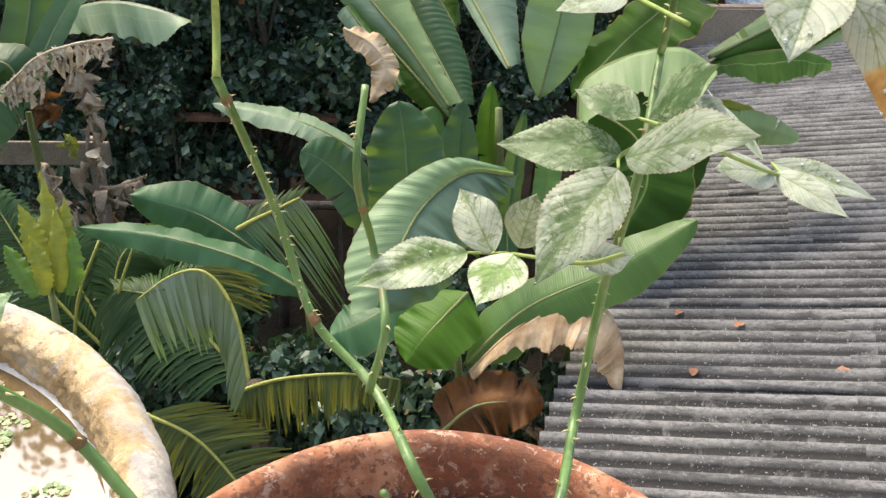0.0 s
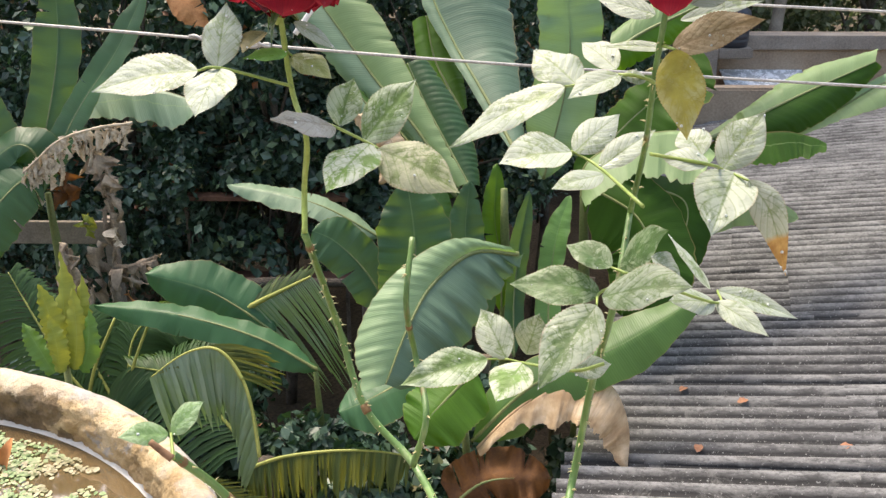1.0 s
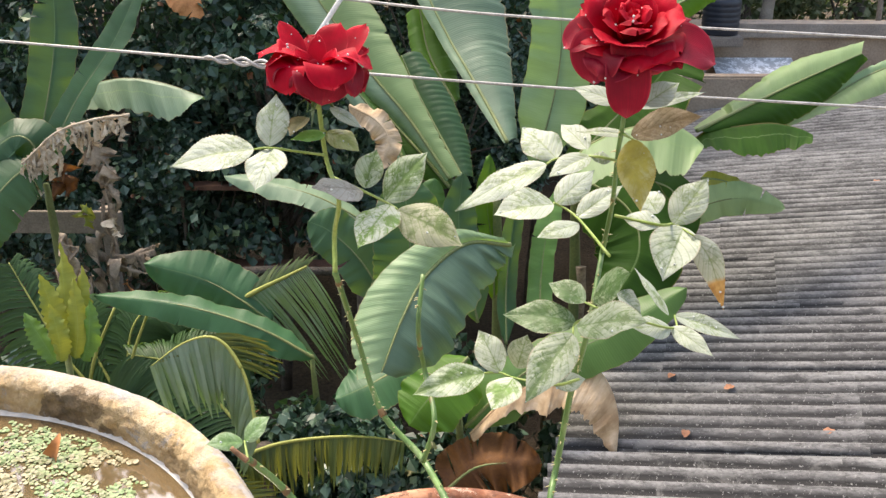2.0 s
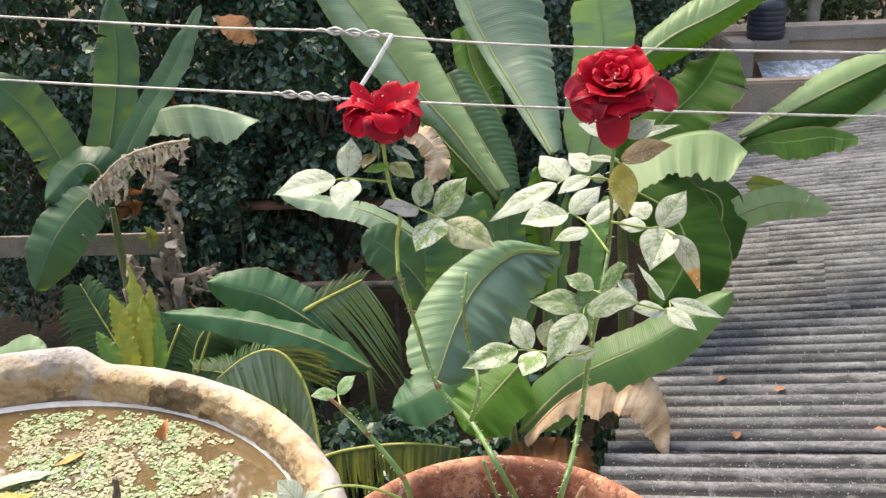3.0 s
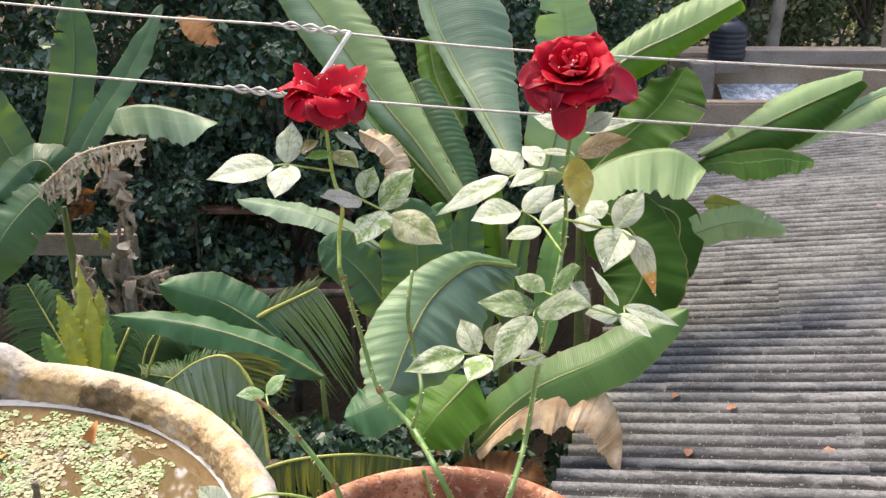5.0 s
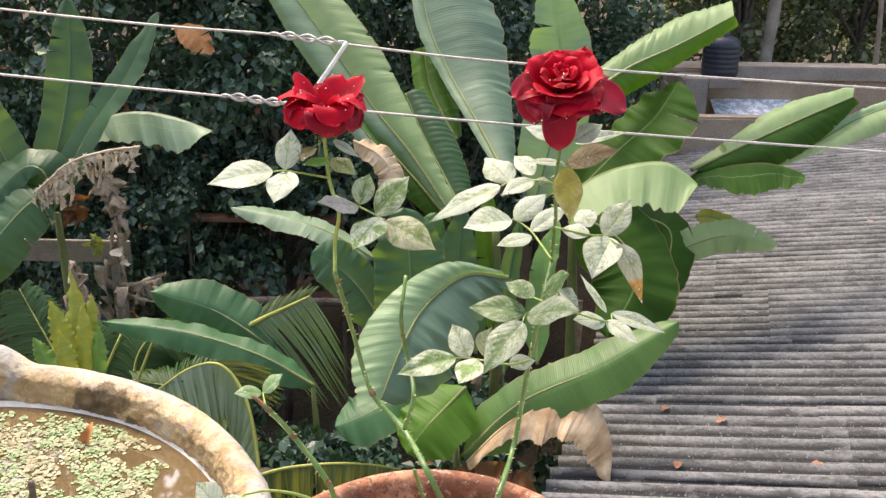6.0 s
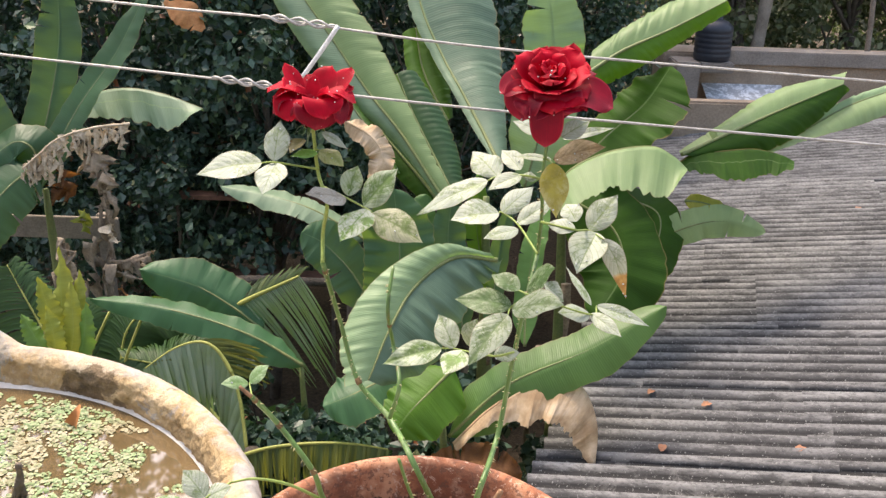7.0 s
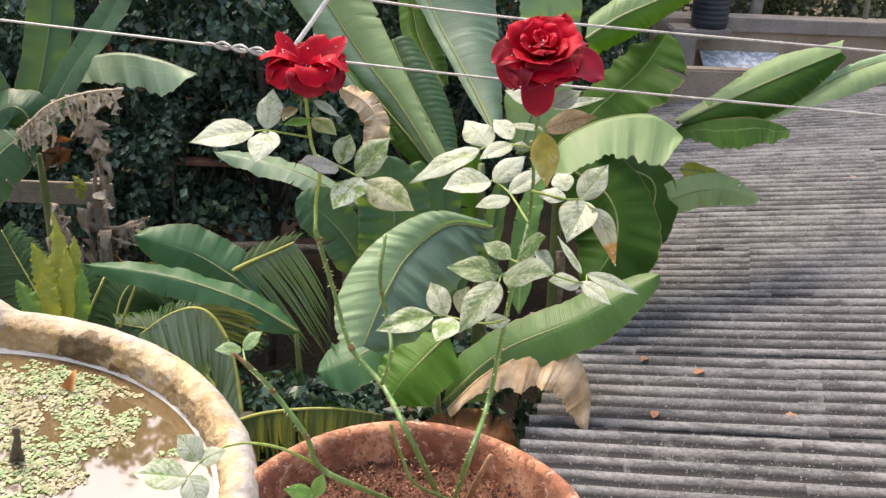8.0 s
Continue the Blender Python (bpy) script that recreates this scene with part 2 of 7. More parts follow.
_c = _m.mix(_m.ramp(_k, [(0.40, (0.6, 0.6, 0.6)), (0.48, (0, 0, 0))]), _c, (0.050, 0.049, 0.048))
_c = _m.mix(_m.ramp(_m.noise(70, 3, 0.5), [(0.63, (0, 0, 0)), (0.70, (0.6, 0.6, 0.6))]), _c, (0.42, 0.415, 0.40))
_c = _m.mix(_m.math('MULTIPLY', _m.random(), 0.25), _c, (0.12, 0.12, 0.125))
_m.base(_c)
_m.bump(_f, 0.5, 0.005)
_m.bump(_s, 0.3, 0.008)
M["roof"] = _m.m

# rough cement with lime and earth stains
M["concrete"] = simple("concrete", (0.20, 0.17, 0.145), (0.36, 0.32, 0.28), 2.2, 0.9, 0.4, 0.01, 45).m
M["concrete_brown"] = simple("stained_concrete", (0.23, 0.17, 0.125), (0.45, 0.36, 0.27), 1.4, 0.9, 0.4, 0.015, 30).m
M["plaster"] = simple("plaster", (0.42, 0.40, 0.36), (0.56, 0.54, 0.50), 1.5, 0.85, 0.3, 0.006, 40).m
_m = Mat("mottled_white", 0.7, 0.3)
_p = _m.ramp(_m.noise(7, 7, 0.75), [(0.47, (0.82, 0.84, 0.86)), (0.53, (0.42, 0.44, 0.46))])
_m.base(_p)
M["white_panel"] = _m.m
M["tank"] = simple("black_plastic", (0.018, 0.022, 0.032), (0.04, 0.047, 0.062), 3, 0.42, 0.1, 0.003).m
_m = Mat("leaf_litter", 0.95, 0.2)
_c = _m.ramp(_m.noise(1.2, 6), [(0.3, (0.030, 0.024, 0.016)), (0.6, (0.075, 0.056, 0.036)), (0.8, (0.06, 0.07, 0.03))])
_c = _m.mix(0.45, _c, _m.ramp(_m.noise(22, 5, 0.7), [(0.35, (0.018, 0.014, 0.01)), (0.7, (0.16, 0.115, 0.07))]))
_m.base(_c)
_m.bump(_m.noise(22, 5, 0.7), 0.9, 0.05)
M["ground"] = _m.m

# terracotta, whitish bloom and darker damp patches
_m = Mat("terracotta", 0.8, 0.3)
_c = _m.ramp(_m.noise(14, 5, 0.6), [(0.42, (0.19, 0.068, 0.036)), (0.5, (0.34, 0.14, 0.075)), (0.58, (0.48, 0.25, 0.15))])
_c = _m.mix(_m.ramp(_m.noise(32, 6, 0.7, distort=0.5), [(0.55, (0, 0, 0)), (0.74, (0.65, 0.65, 0.65))]), _c, (0.50, 0.33, 0.23))
_c = _m.mix(_m.ramp(_m.noise(11, 4, 0.6, stretch=(1, 1, 2.2)), [(0.50, (0, 0, 0)), (0.60, (0.65, 0.65, 0.65))]), _c, (0.15, 0.065, 0.04))
_c = _m.mix(_m.ramp(_m.noise(120, 4, 0.7), [(0.54, (0, 0, 0)), (0.58, (0.75, 0.75, 0.75))]), _c, (0.13, 0.06, 0.04))
_c = _m.mix(_m.ramp(_m.noise(75, 5, 0.75, distort=0.4), [(0.57, (0, 0, 0)), (0.61, (0.6, 0.6, 0.6))]), _c, (0.55, 0.40, 0.31))
_m.base(_c)
_m.bump(_m.noise(110, 5, 0.7), 0.7, 0.002)
_m.bump(_m.noise(18, 4), 0.5, 0.006)
M["terracotta"] = _m.m

# cement bowl: ochre wash worn to grey, dark wet stains
_m = Mat("ochre_cement", 0.78, 0.35)
_n = _m.noise(11.1, 8, 0.72, distort=0.3)
_c = _m.ramp(_n, [(0.38, (0.27, 0.18, 0.09)), (0.46, (0.41, 0.29, 0.15)), (0.53, (0.50, 0.37, 0.21)), (0.60, (0.60, 0.48, 0.32))])
_g = _m.ramp(_m.noise(6.3, 9, 0.72, distort=0.8), [(0.56, (0, 0, 0)), (0.585, (1, 1, 1))])
_c = _m.mix(_m.math('MULTIPLY', _g, 0.75), _c, _m.ramp(_m.noise(29.7, 4), [(0.3, (0.24, 0.235, 0.23)), (0.7, (0.42, 0.41, 0.40))]))
_d = _m.ramp(_m.noise(5.3, 8, 0.7, distort=0.5), [(0.625, (0, 0, 0)), (0.645, (1, 1, 1))])
_c = _m.mix(_m.math('MULTIPLY', _d, 0.75), _c, (0.13, 0.092, 0.055))
_c = _m.mix(_m.ramp(_m.noise(40.9, 6, 0.75, distort=0.5), [(0.54, (0, 0, 0)), (0.59, (0.55, 0.55, 0.55))]), _c, (0.38, 0.27, 0.15))
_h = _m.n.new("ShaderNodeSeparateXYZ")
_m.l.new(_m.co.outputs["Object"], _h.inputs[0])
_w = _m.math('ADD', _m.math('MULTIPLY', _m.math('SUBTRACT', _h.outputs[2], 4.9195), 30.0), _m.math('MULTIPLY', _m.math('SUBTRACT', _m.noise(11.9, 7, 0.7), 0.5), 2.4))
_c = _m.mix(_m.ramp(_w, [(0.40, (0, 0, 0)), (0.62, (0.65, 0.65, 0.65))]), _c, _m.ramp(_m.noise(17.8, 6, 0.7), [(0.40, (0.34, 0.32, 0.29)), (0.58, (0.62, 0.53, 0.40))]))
for _at, _r in (((-0.5227, 1.2164, 4.9139), 0.022), ((-0.4912, 1.2053, 4.9194), 0.026), ((-0.4647, 1.1936, 4.9196), 0.022), ((-0.5300, 1.2186, 4.8937), 0.022), ((-0.4928, 1.2059, 4.8930), 0.028), ((-0.4491, 1.1857, 4.8972), 0.016)):
    _q = _m.n.new("ShaderNodeVectorMath")
    _q.operation = 'DISTANCE'
    _m.l.new(_m.co.outputs["Object"], _q.inputs[0])
    _q.inputs[1].default_value = _at
    _e = _m.math('ADD', _m.math('DIVIDE', _q.outputs["Value"], _r), _m.math('MULTIPLY', _m.math('SUBTRACT', _m.noise(28.2, 7, 0.75), 0.5), 1.9))
    _c = _m.mix(_m.ramp(_e, [(0.84, (0.88, 0.88, 0.88)), (0.94, (0, 0, 0))]), _c, _m.ramp(_m.noise(44.6, 5, 0.7), [(0.35, (0.085, 0.060, 0.034)), (0.7, (0.26, 0.18, 0.10))]))
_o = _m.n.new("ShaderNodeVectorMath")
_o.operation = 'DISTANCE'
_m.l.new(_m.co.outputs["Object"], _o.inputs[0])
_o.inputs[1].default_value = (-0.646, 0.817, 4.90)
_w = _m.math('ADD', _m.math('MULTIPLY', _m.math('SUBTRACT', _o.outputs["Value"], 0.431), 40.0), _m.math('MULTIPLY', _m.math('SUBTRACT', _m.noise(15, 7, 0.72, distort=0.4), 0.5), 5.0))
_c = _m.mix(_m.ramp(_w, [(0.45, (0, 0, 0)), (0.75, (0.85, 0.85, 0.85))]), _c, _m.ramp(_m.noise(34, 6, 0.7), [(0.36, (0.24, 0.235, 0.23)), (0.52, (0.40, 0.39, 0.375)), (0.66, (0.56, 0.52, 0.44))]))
_m.base(_c)
_m.rough(_d, 0.82, 0.55)
_m.bump(_m.noise(96.6, 6, 0.75), 1.0, 0.004)
_m.bump(_m.noise(28.2, 6, 0.7), 0.9, 0.006)
_m.bump(_n, 0.35, 0.004)
M["bowl"] = _m.m

_m = Mat("murky_water", 0.03, 0.5)
_m.base(_m.ramp(_m.noise(7, 4), [(0.35, (0.085, 0.058, 0.028)), (0.65, (0.17, 0.118, 0.060))]))
_m.b.inputs["IOR"].default_value = 2.0
_m.b.inputs["Specular IOR Level"].default_value = 1.0
_m.bump(_m.noise(9, 2), 0.03, 0.003)
M["water"] = _m.m
M["scum"] = simple("lime_scum", (0.55, 0.52, 0.46), (0.74, 0.71, 0.65), 20, 0.8).m
_m = Mat("duckweed", 0.55, 0.35)
_c = _m.ramp(_m.random(island=True), [(0.0, (0.12, 0.17, 0.07)), (0.2, (0.20, 0.29, 0.13)), (0.6, (0.28, 0.385, 0.20)), (0.85, (0.35, 0.40, 0.24)), (1.0, (0.22, 0.15, 0.08))])
_h = _m.ramp(_m.random(island=True), [(0.0, (0.20, 0.15, 0.085)), (0.5, (0.33, 0.29, 0.18)), (1.0, (0.42, 0.38, 0.27))])
_w = _m.ramp(_m.math('ADD', _m.noise(11, 3), _m.math('MULTIPLY', _m.random(island=True), 0.12)), [(0.54, (0, 0, 0)), (0.66, (0.9, 0.9, 0.9))])
_m.base(_m.mix(_w, _c, _h))
_m.bump(_m.noise(260, 3), 0.5, 0.001)
_m.translucent(0.10, (0.4, 0.5, 0.15))
M["duckweed"] = _m.m

_m = Mat("potting_soil", 0.95, 0.2)
_c = _m.ramp(_m.noise(60, 6, 0.7), [(0.3, (0.05, 0.026, 0.018)), (0.6, (0.14, 0.065, 0.042)), (0.8, (0.26, 0.12, 0.075))])
_m.base(_c)
_m.bump(_m.noise(150, 5, 0.7), 1.0, 0.006)
M["soil"] = _m.m
_m = Mat("crumb", 0.95, 0.2)
_m.base(_m.ramp(_m.random(island=True), [(0.0, (0.05, 0.025, 0.018)), (0.6, (0.20, 0.085, 0.055)), (1.0, (0.36, 0.18, 0.11))]))
M["crumb"] = _m.m

# rose cane: green with brown flecks
_m = Mat("rose_cane", 0.42, 0.5)
_c = _m.ramp(_m.noise(55, 4, stretch=(1, 1, 0.4)), [(0.3, (0.055, 0.12, 0.030)), (0.55, (0.11, 0.21, 0.055)), (0.75, (0.20, 0.30, 0.10))])
_c = _m.mix(_m.ramp(_m.noise(38, 5, 0.65), [(0.61, (0, 0, 0)), (0.70, (0.6, 0.6, 0.6))]), _c, (0.20, 0.10, 0.045))
_c = _m.mix(_m.ramp(_m.noise(160, 3, 0.6, stretch=(1, 1, 0.15)), [(0.55, (0, 0, 0)), (0.66, (0.5, 0.5, 0.5))]), _c, (0.26, 0.32, 0.16))
_m.base(_c)
_m.bump(_m.noise(220, 3), 0.25, 0.0008)
M["cane"] = _m.m
_m = simple("rose_shoot", (0.20, 0.30, 0.06), (0.32, 0.40, 0.12), 50, 0.45, 0.15, 0.0006, 200)
_m.translucent(0.1, (0.4, 0.5, 0.1))
M["shoot"] = _m.m
M["node"] = simple("cane_node", (0.11, 0.065, 0.03), (0.24, 0.15, 0.065), 60, 0.7, 0.3, 0.001, 200).m
M["thorn"] = simple("thorn", (0.40, 0.36, 0.17), (0.60, 0.54, 0.30), 80, 0.5, 0.1, 0.0005, 300).m


def leaflet_material(name, film, green, cover, through_light, rim=(0.36, 0.24, 0.16), rough=0.5, tip=False, spread=0.5):
    """Rose leaf: a pale dusty film over green, thin along midrib and side veins, washed off in patches; cover: how much of it is left."""
    m = Mat(name, rough, 0.35)
    across = m.math('ABSOLUTE', m.math('SUBTRACT', m.uv(0), 0.5))
    slant = m.math('SUBTRACT', m.uv(1), m.math('MULTIPLY', across, 0.62))
    wv = m.math('SINE', m.math('ADD', m.math('MULTIPLY', slant, 46.0), m.math('MULTIPLY', m.noise(90, 3), 0.8)))
    vein = m.ramp(m.math('MULTIPLY', m.math('ADD', wv, 1.0), 0.5), [(0.88, (0, 0, 0)), (0.99, (1, 1, 1))])
    rib = m.ramp(across, [(0.012, (1, 1, 1)), (0.035, (0, 0, 0))])
    patch = m.noise(48, 5, 0.62, distort=0.5)
    grain = m.noise(330, 4, 0.7)
    left = m.math('ADD', m.math('MULTIPLY', m.math('SUBTRACT', patch, 0.5), spread * 6.0), m.math('MULTIPLY', across, 0.9))
    left = m.math('ADD', left, m.math('MULTIPLY', m.math('SUBTRACT', grain, 0.5), 0.9))
    run = m.math('ABSOLUTE', m.math('SUBTRACT', m.noise(120, 3, 0.5, distort=1.4), 0.5))
    run = m.math('MULTIPLY', m.ramp(run, [(0.035, (1, 1, 1)), (0.060, (0, 0, 0))]), m.ramp(m.noise(45, 2), [(0.48, (0, 0, 0)), (0.56, (1, 1, 1))]))
    left = m.math('ADD', left, cover - 0.12)
    left = m.math('ADD', m.math('MULTIPLY', m.math('SUBTRACT', left, 0.45), 1.8), 0.45, clamp=True)
    left = m.math('SUBTRACT', left, m.math('MULTIPLY', run, 0.6), clamp=True)
    left = m.math('SUBTRACT', left, m.math('MULTIPLY', vein, 0.42), clamp=True)
    left = m.math('SUBTRACT', left, m.math('MULTIPLY', rib, 0.65), clamp=True)
    under = m.ramp(m.noise(120, 4), [(0.3, [v * 0.7 for v in green]), (0.7, [v * 1.2 for v in green])])
    over = m.ramp(m.noise(70, 4), [(0.35, [v * 0.88 for v in film]), (0.65, [min(1, v * 1.06) for v in film])])
    over = m.mix(m.math('MULTIPLY', m.random(), 0.22), over, [film[0] * 0.80, film[1] * 0.85, film[2] * 0.78])
    c = m.mix(left, under, over)
    edge = m.ramp(m.math('ADD', across, m.math('MULTIPLY', m.noise(60, 2), 0.05)), [(0.495, (0, 0, 0)), (0.525, (1, 1, 1))])
    c = m.mix(m.math('MULTIPLY', edge, 0.5), c, rim)
    if tip:
        burnt = m.math('ADD', m.uv(1), m.math('MULTIPLY', m.math('SUBTRACT', m.noise(80, 3), 0.5), 0.25))
        c = m.mix(m.ramp(burnt, [(0.64, (0, 0, 0)), (0.72, (1, 1, 1))]), c, m.ramp(m.noise(120, 3), [(0.35, (0.30, 0.10, 0.02)), (0.65, (0.56, 0.30, 0.09))]))
    m.base(c)
    wet = m.ramp(m.noise(42, 4, 0.6, distort=0.7), [(0.60, (0, 0, 0)), (0.64, (1, 1, 1))])
    m.rough(wet, rough, 0.10)
    m.bump(m.math('MULTIPLY', m.math('ADD', wv, 1.0), 0.5), -0.6, 0.0014)
    m.bump(m.noise(150, 5, 0.65), 0.7, 0.0014)
    m.translucent(0.14, through_light)
    return m.m


DUST = (0.35, 0.395, 0.335)
M["leaf_pale"] = leaflet_material("rose_leaf_pale", DUST, (0.17, 0.23, 0.10), 0.92, (0.35, 0.45, 0.18), spread=0.40)
M["leaf_dusty"] = leaflet_material("rose_leaf_dusty", (0.37, 0.41, 0.34), (0.13, 0.19, 0.08), 0.78, (0.35, 0.45, 0.18), spread=0.45)
M["leaf_washed"] = leaflet_material("rose_leaf_washed", (0.36, 0.42, 0.32), (0.095, 0.165, 0.05), 0.52, (0.3, 0.45, 0.12), spread=0.5)
M["leaf_rinsed"] = leaflet_material("rose_leaf_rinsed", (0.42, 0.46, 0.37), (0.10, 0.20, 0.035), 0.46, (0.3, 0.5, 0.10), spread=0.9)
M["leaf_tanned"] = leaflet_material("rose_leaf_tanned", (0.31, 0.32, 0.21), (0.11, 0.16, 0.05), 0.58, (0.35, 0.4, 0.12), (0.24, 0.15, 0.09), spread=0.55)
M["leaf_dusky"] = leaflet_material("rose_leaf_dusky", (0.26, 0.30, 0.23), (0.075, 0.125, 0.045), 0.55, (0.3, 0.45, 0.12), (0.28, 0.14, 0.13), spread=0.45)
M["leaf_green"] = leaflet_material("rose_leaf_green", (0.23, 0.29, 0.19), (0.045, 0.10, 0.028), 0.32, (0.25, 0.42, 0.08), (0.20, 0.12, 0.08), spread=0.5)
M["leaf_young"] = leaflet_material("rose_leaf_half_grown", (0.28, 0.38, 0.23), (0.12, 0.22, 0.08), 0.50, (0.3, 0.5, 0.12), spread=0.4)
M["leaf_fresh"] = leaflet_material("rose_leaf_fresh", (0.18, 0.32, 0.09), (0.10, 0.23, 0.04), 0.40, (0.35, 0.6, 0.1), (0.12, 0.24, 0.05), spread=0.4)
M["leaf_lime"] = leaflet_material("rose_leaf_lime", (0.32, 0.34, 0.15), (0.17, 0.22, 0.055), 0.50, (0.5, 0.55, 0.12), spread=0.4)
M["leaf_olive"] = leaflet_material("rose_leaf_olive", (0.18, 0.15, 0.06), (0.09, 0.09, 0.03), 0.40, (0.35, 0.3, 0.06), spread=0.4)
M["leaf_mauve"] = leaflet_material("rose_leaf_mauve", (0.37, 0.365, 0.315), (0.22, 0.21, 0.165), 0.80, (0.4, 0.35, 0.25), (0.26, 0.17, 0.17), spread=0.3)
M["leaf_red"] = leaflet_material("rose_leaf_reddish", (0.31, 0.25, 0.165), (0.17, 0.12, 0.065), 0.55, (0.4, 0.3, 0.1), (0.22, 0.11, 0.07), spread=0.4)
M["leaf_yellow"] = leaflet_material("rose_leaf_yellowing", (0.40, 0.38, 0.16), (0.30, 0.27, 0.045), 0.30, (0.60, 0.45, 0.08), (0.42, 0.19, 0.05), spread=0.5)
M["leaf_scorched"] = leaflet_material("rose_leaf_scorched", (0.41, 0.44, 0.37), (0.15, 0.21, 0.10), 0.85, (0.4, 0.4, 0.15), tip=True, spread=0.35)
M["leaf_tip"] = simple("scorched_tip", (0.40, 0.14, 0.03), (0.58, 0.28, 0.08), 60, 0.6, 0.2, 0.001, 200).m

_m = Mat("rose_petal", 0.55, 0.12)
_n = _m.noise(45, 4)
_c = _m.ramp(_n, [(0.36, (0.24, 0.0008, 0.010)), (0.62, (0.47, 0.0016, 0.020))])
_c = _m.mix(_m.ramp(_m.uv(1), [(0.0, (0.5, 0.5, 0.5)), (0.35, (0, 0, 0))]), _c, (0.22, 0.003, 0.008))
# edge highlight painted on: lighter towards the petal's rim
_e = _m.math('MAXIMUM', _m.uv(1), _m.math('MULTIPLY', _m.math('ABSOLUTE', _m.math('SUBTRACT', _m.uv(0), 0.5)), 2.0))
_c = _m.mix(_m.ramp(_e, [(0.93, (0, 0, 0)), (1.0, (0.6, 0.6, 0.6))]), _c, (0.66, 0.045, 0.065))
_c = _m.mix(_m.ramp(_m.noise(1.0, 4, 0.6, src="UV", stretch=(26, 1.5, 1)), [(0.35, (0.35, 0.35, 0.35)), (0.55, (0, 0, 0))]), _c, (0.24, 0.002, 0.008))
_m.base(_c)
_m.bump(_m.wave(9, direction='X', distort=2.0, stretch=(1, 0.2, 1)), 0.15, 0.001)
_m.translucent(0.14, (0.70, 0.006, 0.022))
M["petal"] = _m.m
_m = Mat("rose_petal_old", 0.5, 0.16)
_c = _m.ramp(_m.noise(40, 4), [(0.3, (0.13, 0.0012, 0.010)), (0.7, (0.30, 0.003, 0.020))])
# the same painted edge highlight on the darker petals
_e = _m.math('MAXIMUM', _m.uv(1), _m.math('MULTIPLY', _m.math('ABSOLUTE', _m.math('SUBTRACT', _m.uv(0), 0.5)), 2.0))
_c = _m.mix(_m.ramp(_e, [(0.90, (0, 0, 0)), (1.0, (0.6, 0.6, 0.6))]), _c, (0.50, 0.05, 0.075))
_c = _m.mix(_m.ramp(_m.noise(1.0, 4, 0.6, src="UV", stretch=(22, 1.2, 1)), [(0.38, (0, 0, 0)), (0.62, (0.45, 0.45, 0.45))]), _c, (0.10, 0.002, 0.012))
_m.base(_c)
_m.bump(_m.wave(9, direction='X', distort=2.0, stretch=(1, 0.2, 1)), 0.15, 0.001)
_m.translucent(0.1, (0.6, 0.02, 0.05))
M["petal_old"] = _m.m
# whitish body paints the bright glints of the drops
_m = Mat("water_drop", 0.02, 0.5)
_m.base((0.9, 0.95, 0.95))
_m.b.inputs["Transmission Weight"].default_value = 0.45
_m.b.inputs["IOR"].default_value = 1.33
M["drop"] = _m.m
M["wire"] = simple("galvanised_wire", (0.26, 0.25, 0.24), (0.50, 0.49, 0.47), 40, 0.5, 0.2, 0.001, 200, metal=0.35).m
M["tie"] = simple("pale_tie", (0.55, 0.55, 0.54), (0.75, 0.75, 0.73), 40, 0.5, 0.1, 0.001, 200).m
M["twig"] = simple("twig", (0.14, 0.075, 0.04), (0.32, 0.18, 0.10), 50, 0.8, 0.4, 0.001, 200).m
M["fallen"] = simple("fallen_leaf", (0.40, 0.15, 0.045), (0.56, 0.26, 0.10), 20, 0.7, 0.3, 0.003).m
M["fallen_brown"] = simple("fallen_leaf_brown", (0.20, 0.085, 0.045), (0.34, 0.16, 0.085), 20, 0.7, 0.3, 0.003).m
M["plank_brown"] = simple("damp_board", (0.085, 0.038, 0.024), (0.20, 0.10, 0.065), 8, 0.85, 0.5, 0.004).m
M["wood"] = simple("old_timber", (0.14, 0.115, 0.09), (0.30, 0.25, 0.20), 6, 0.9, 0.5, 0.006).m


# ---------------------------------------------------------------- builders
def part(name, bm, material, parent=None, label="", smooth=True):
    me = bpy.data.meshes.new(name)
    bm.to_mesh(me)
    bm.free()
    me.materials.append(M[material] if isinstance(material, str) else material)
    if smooth:
        me.polygons.foreach_set("use_smooth", [True] * len(me.polygons))
    ob = new(name, me)
    if parent:
        under(ob, parent)
    if label:
        tagged(ob, label)
    return ob


def mesh_part(name, verts, faces, material, parent=None, label="", smooth=True):
    me = bpy.data.meshes.new(name)
    me.from_pydata(verts, [], faces)
    me.materials.append(M[material])
    if smooth:
        me.polygons.foreach_set("use_smooth", [True] * len(me.polygons))
    me.update()
    ob = new(name, me)
    if parent:
        under(ob, parent)
    if label:
        tagged(ob, label)
    return ob


def thing(name, at, label, category, group="", kind=""):
    ob = new(name)
    ob.empty_display_size = 0.1
    ob.location = at
    return tagged(ob, label, category, group, kind)


def under(ob, parent):
    """Hang a part that was built in world metres on its thing."""
    ob.parent = parent
    ob.matrix_parent_inverse = Matrix.Translation(parent.location).inverted() if parent.parent is None else Matrix()
    return ob


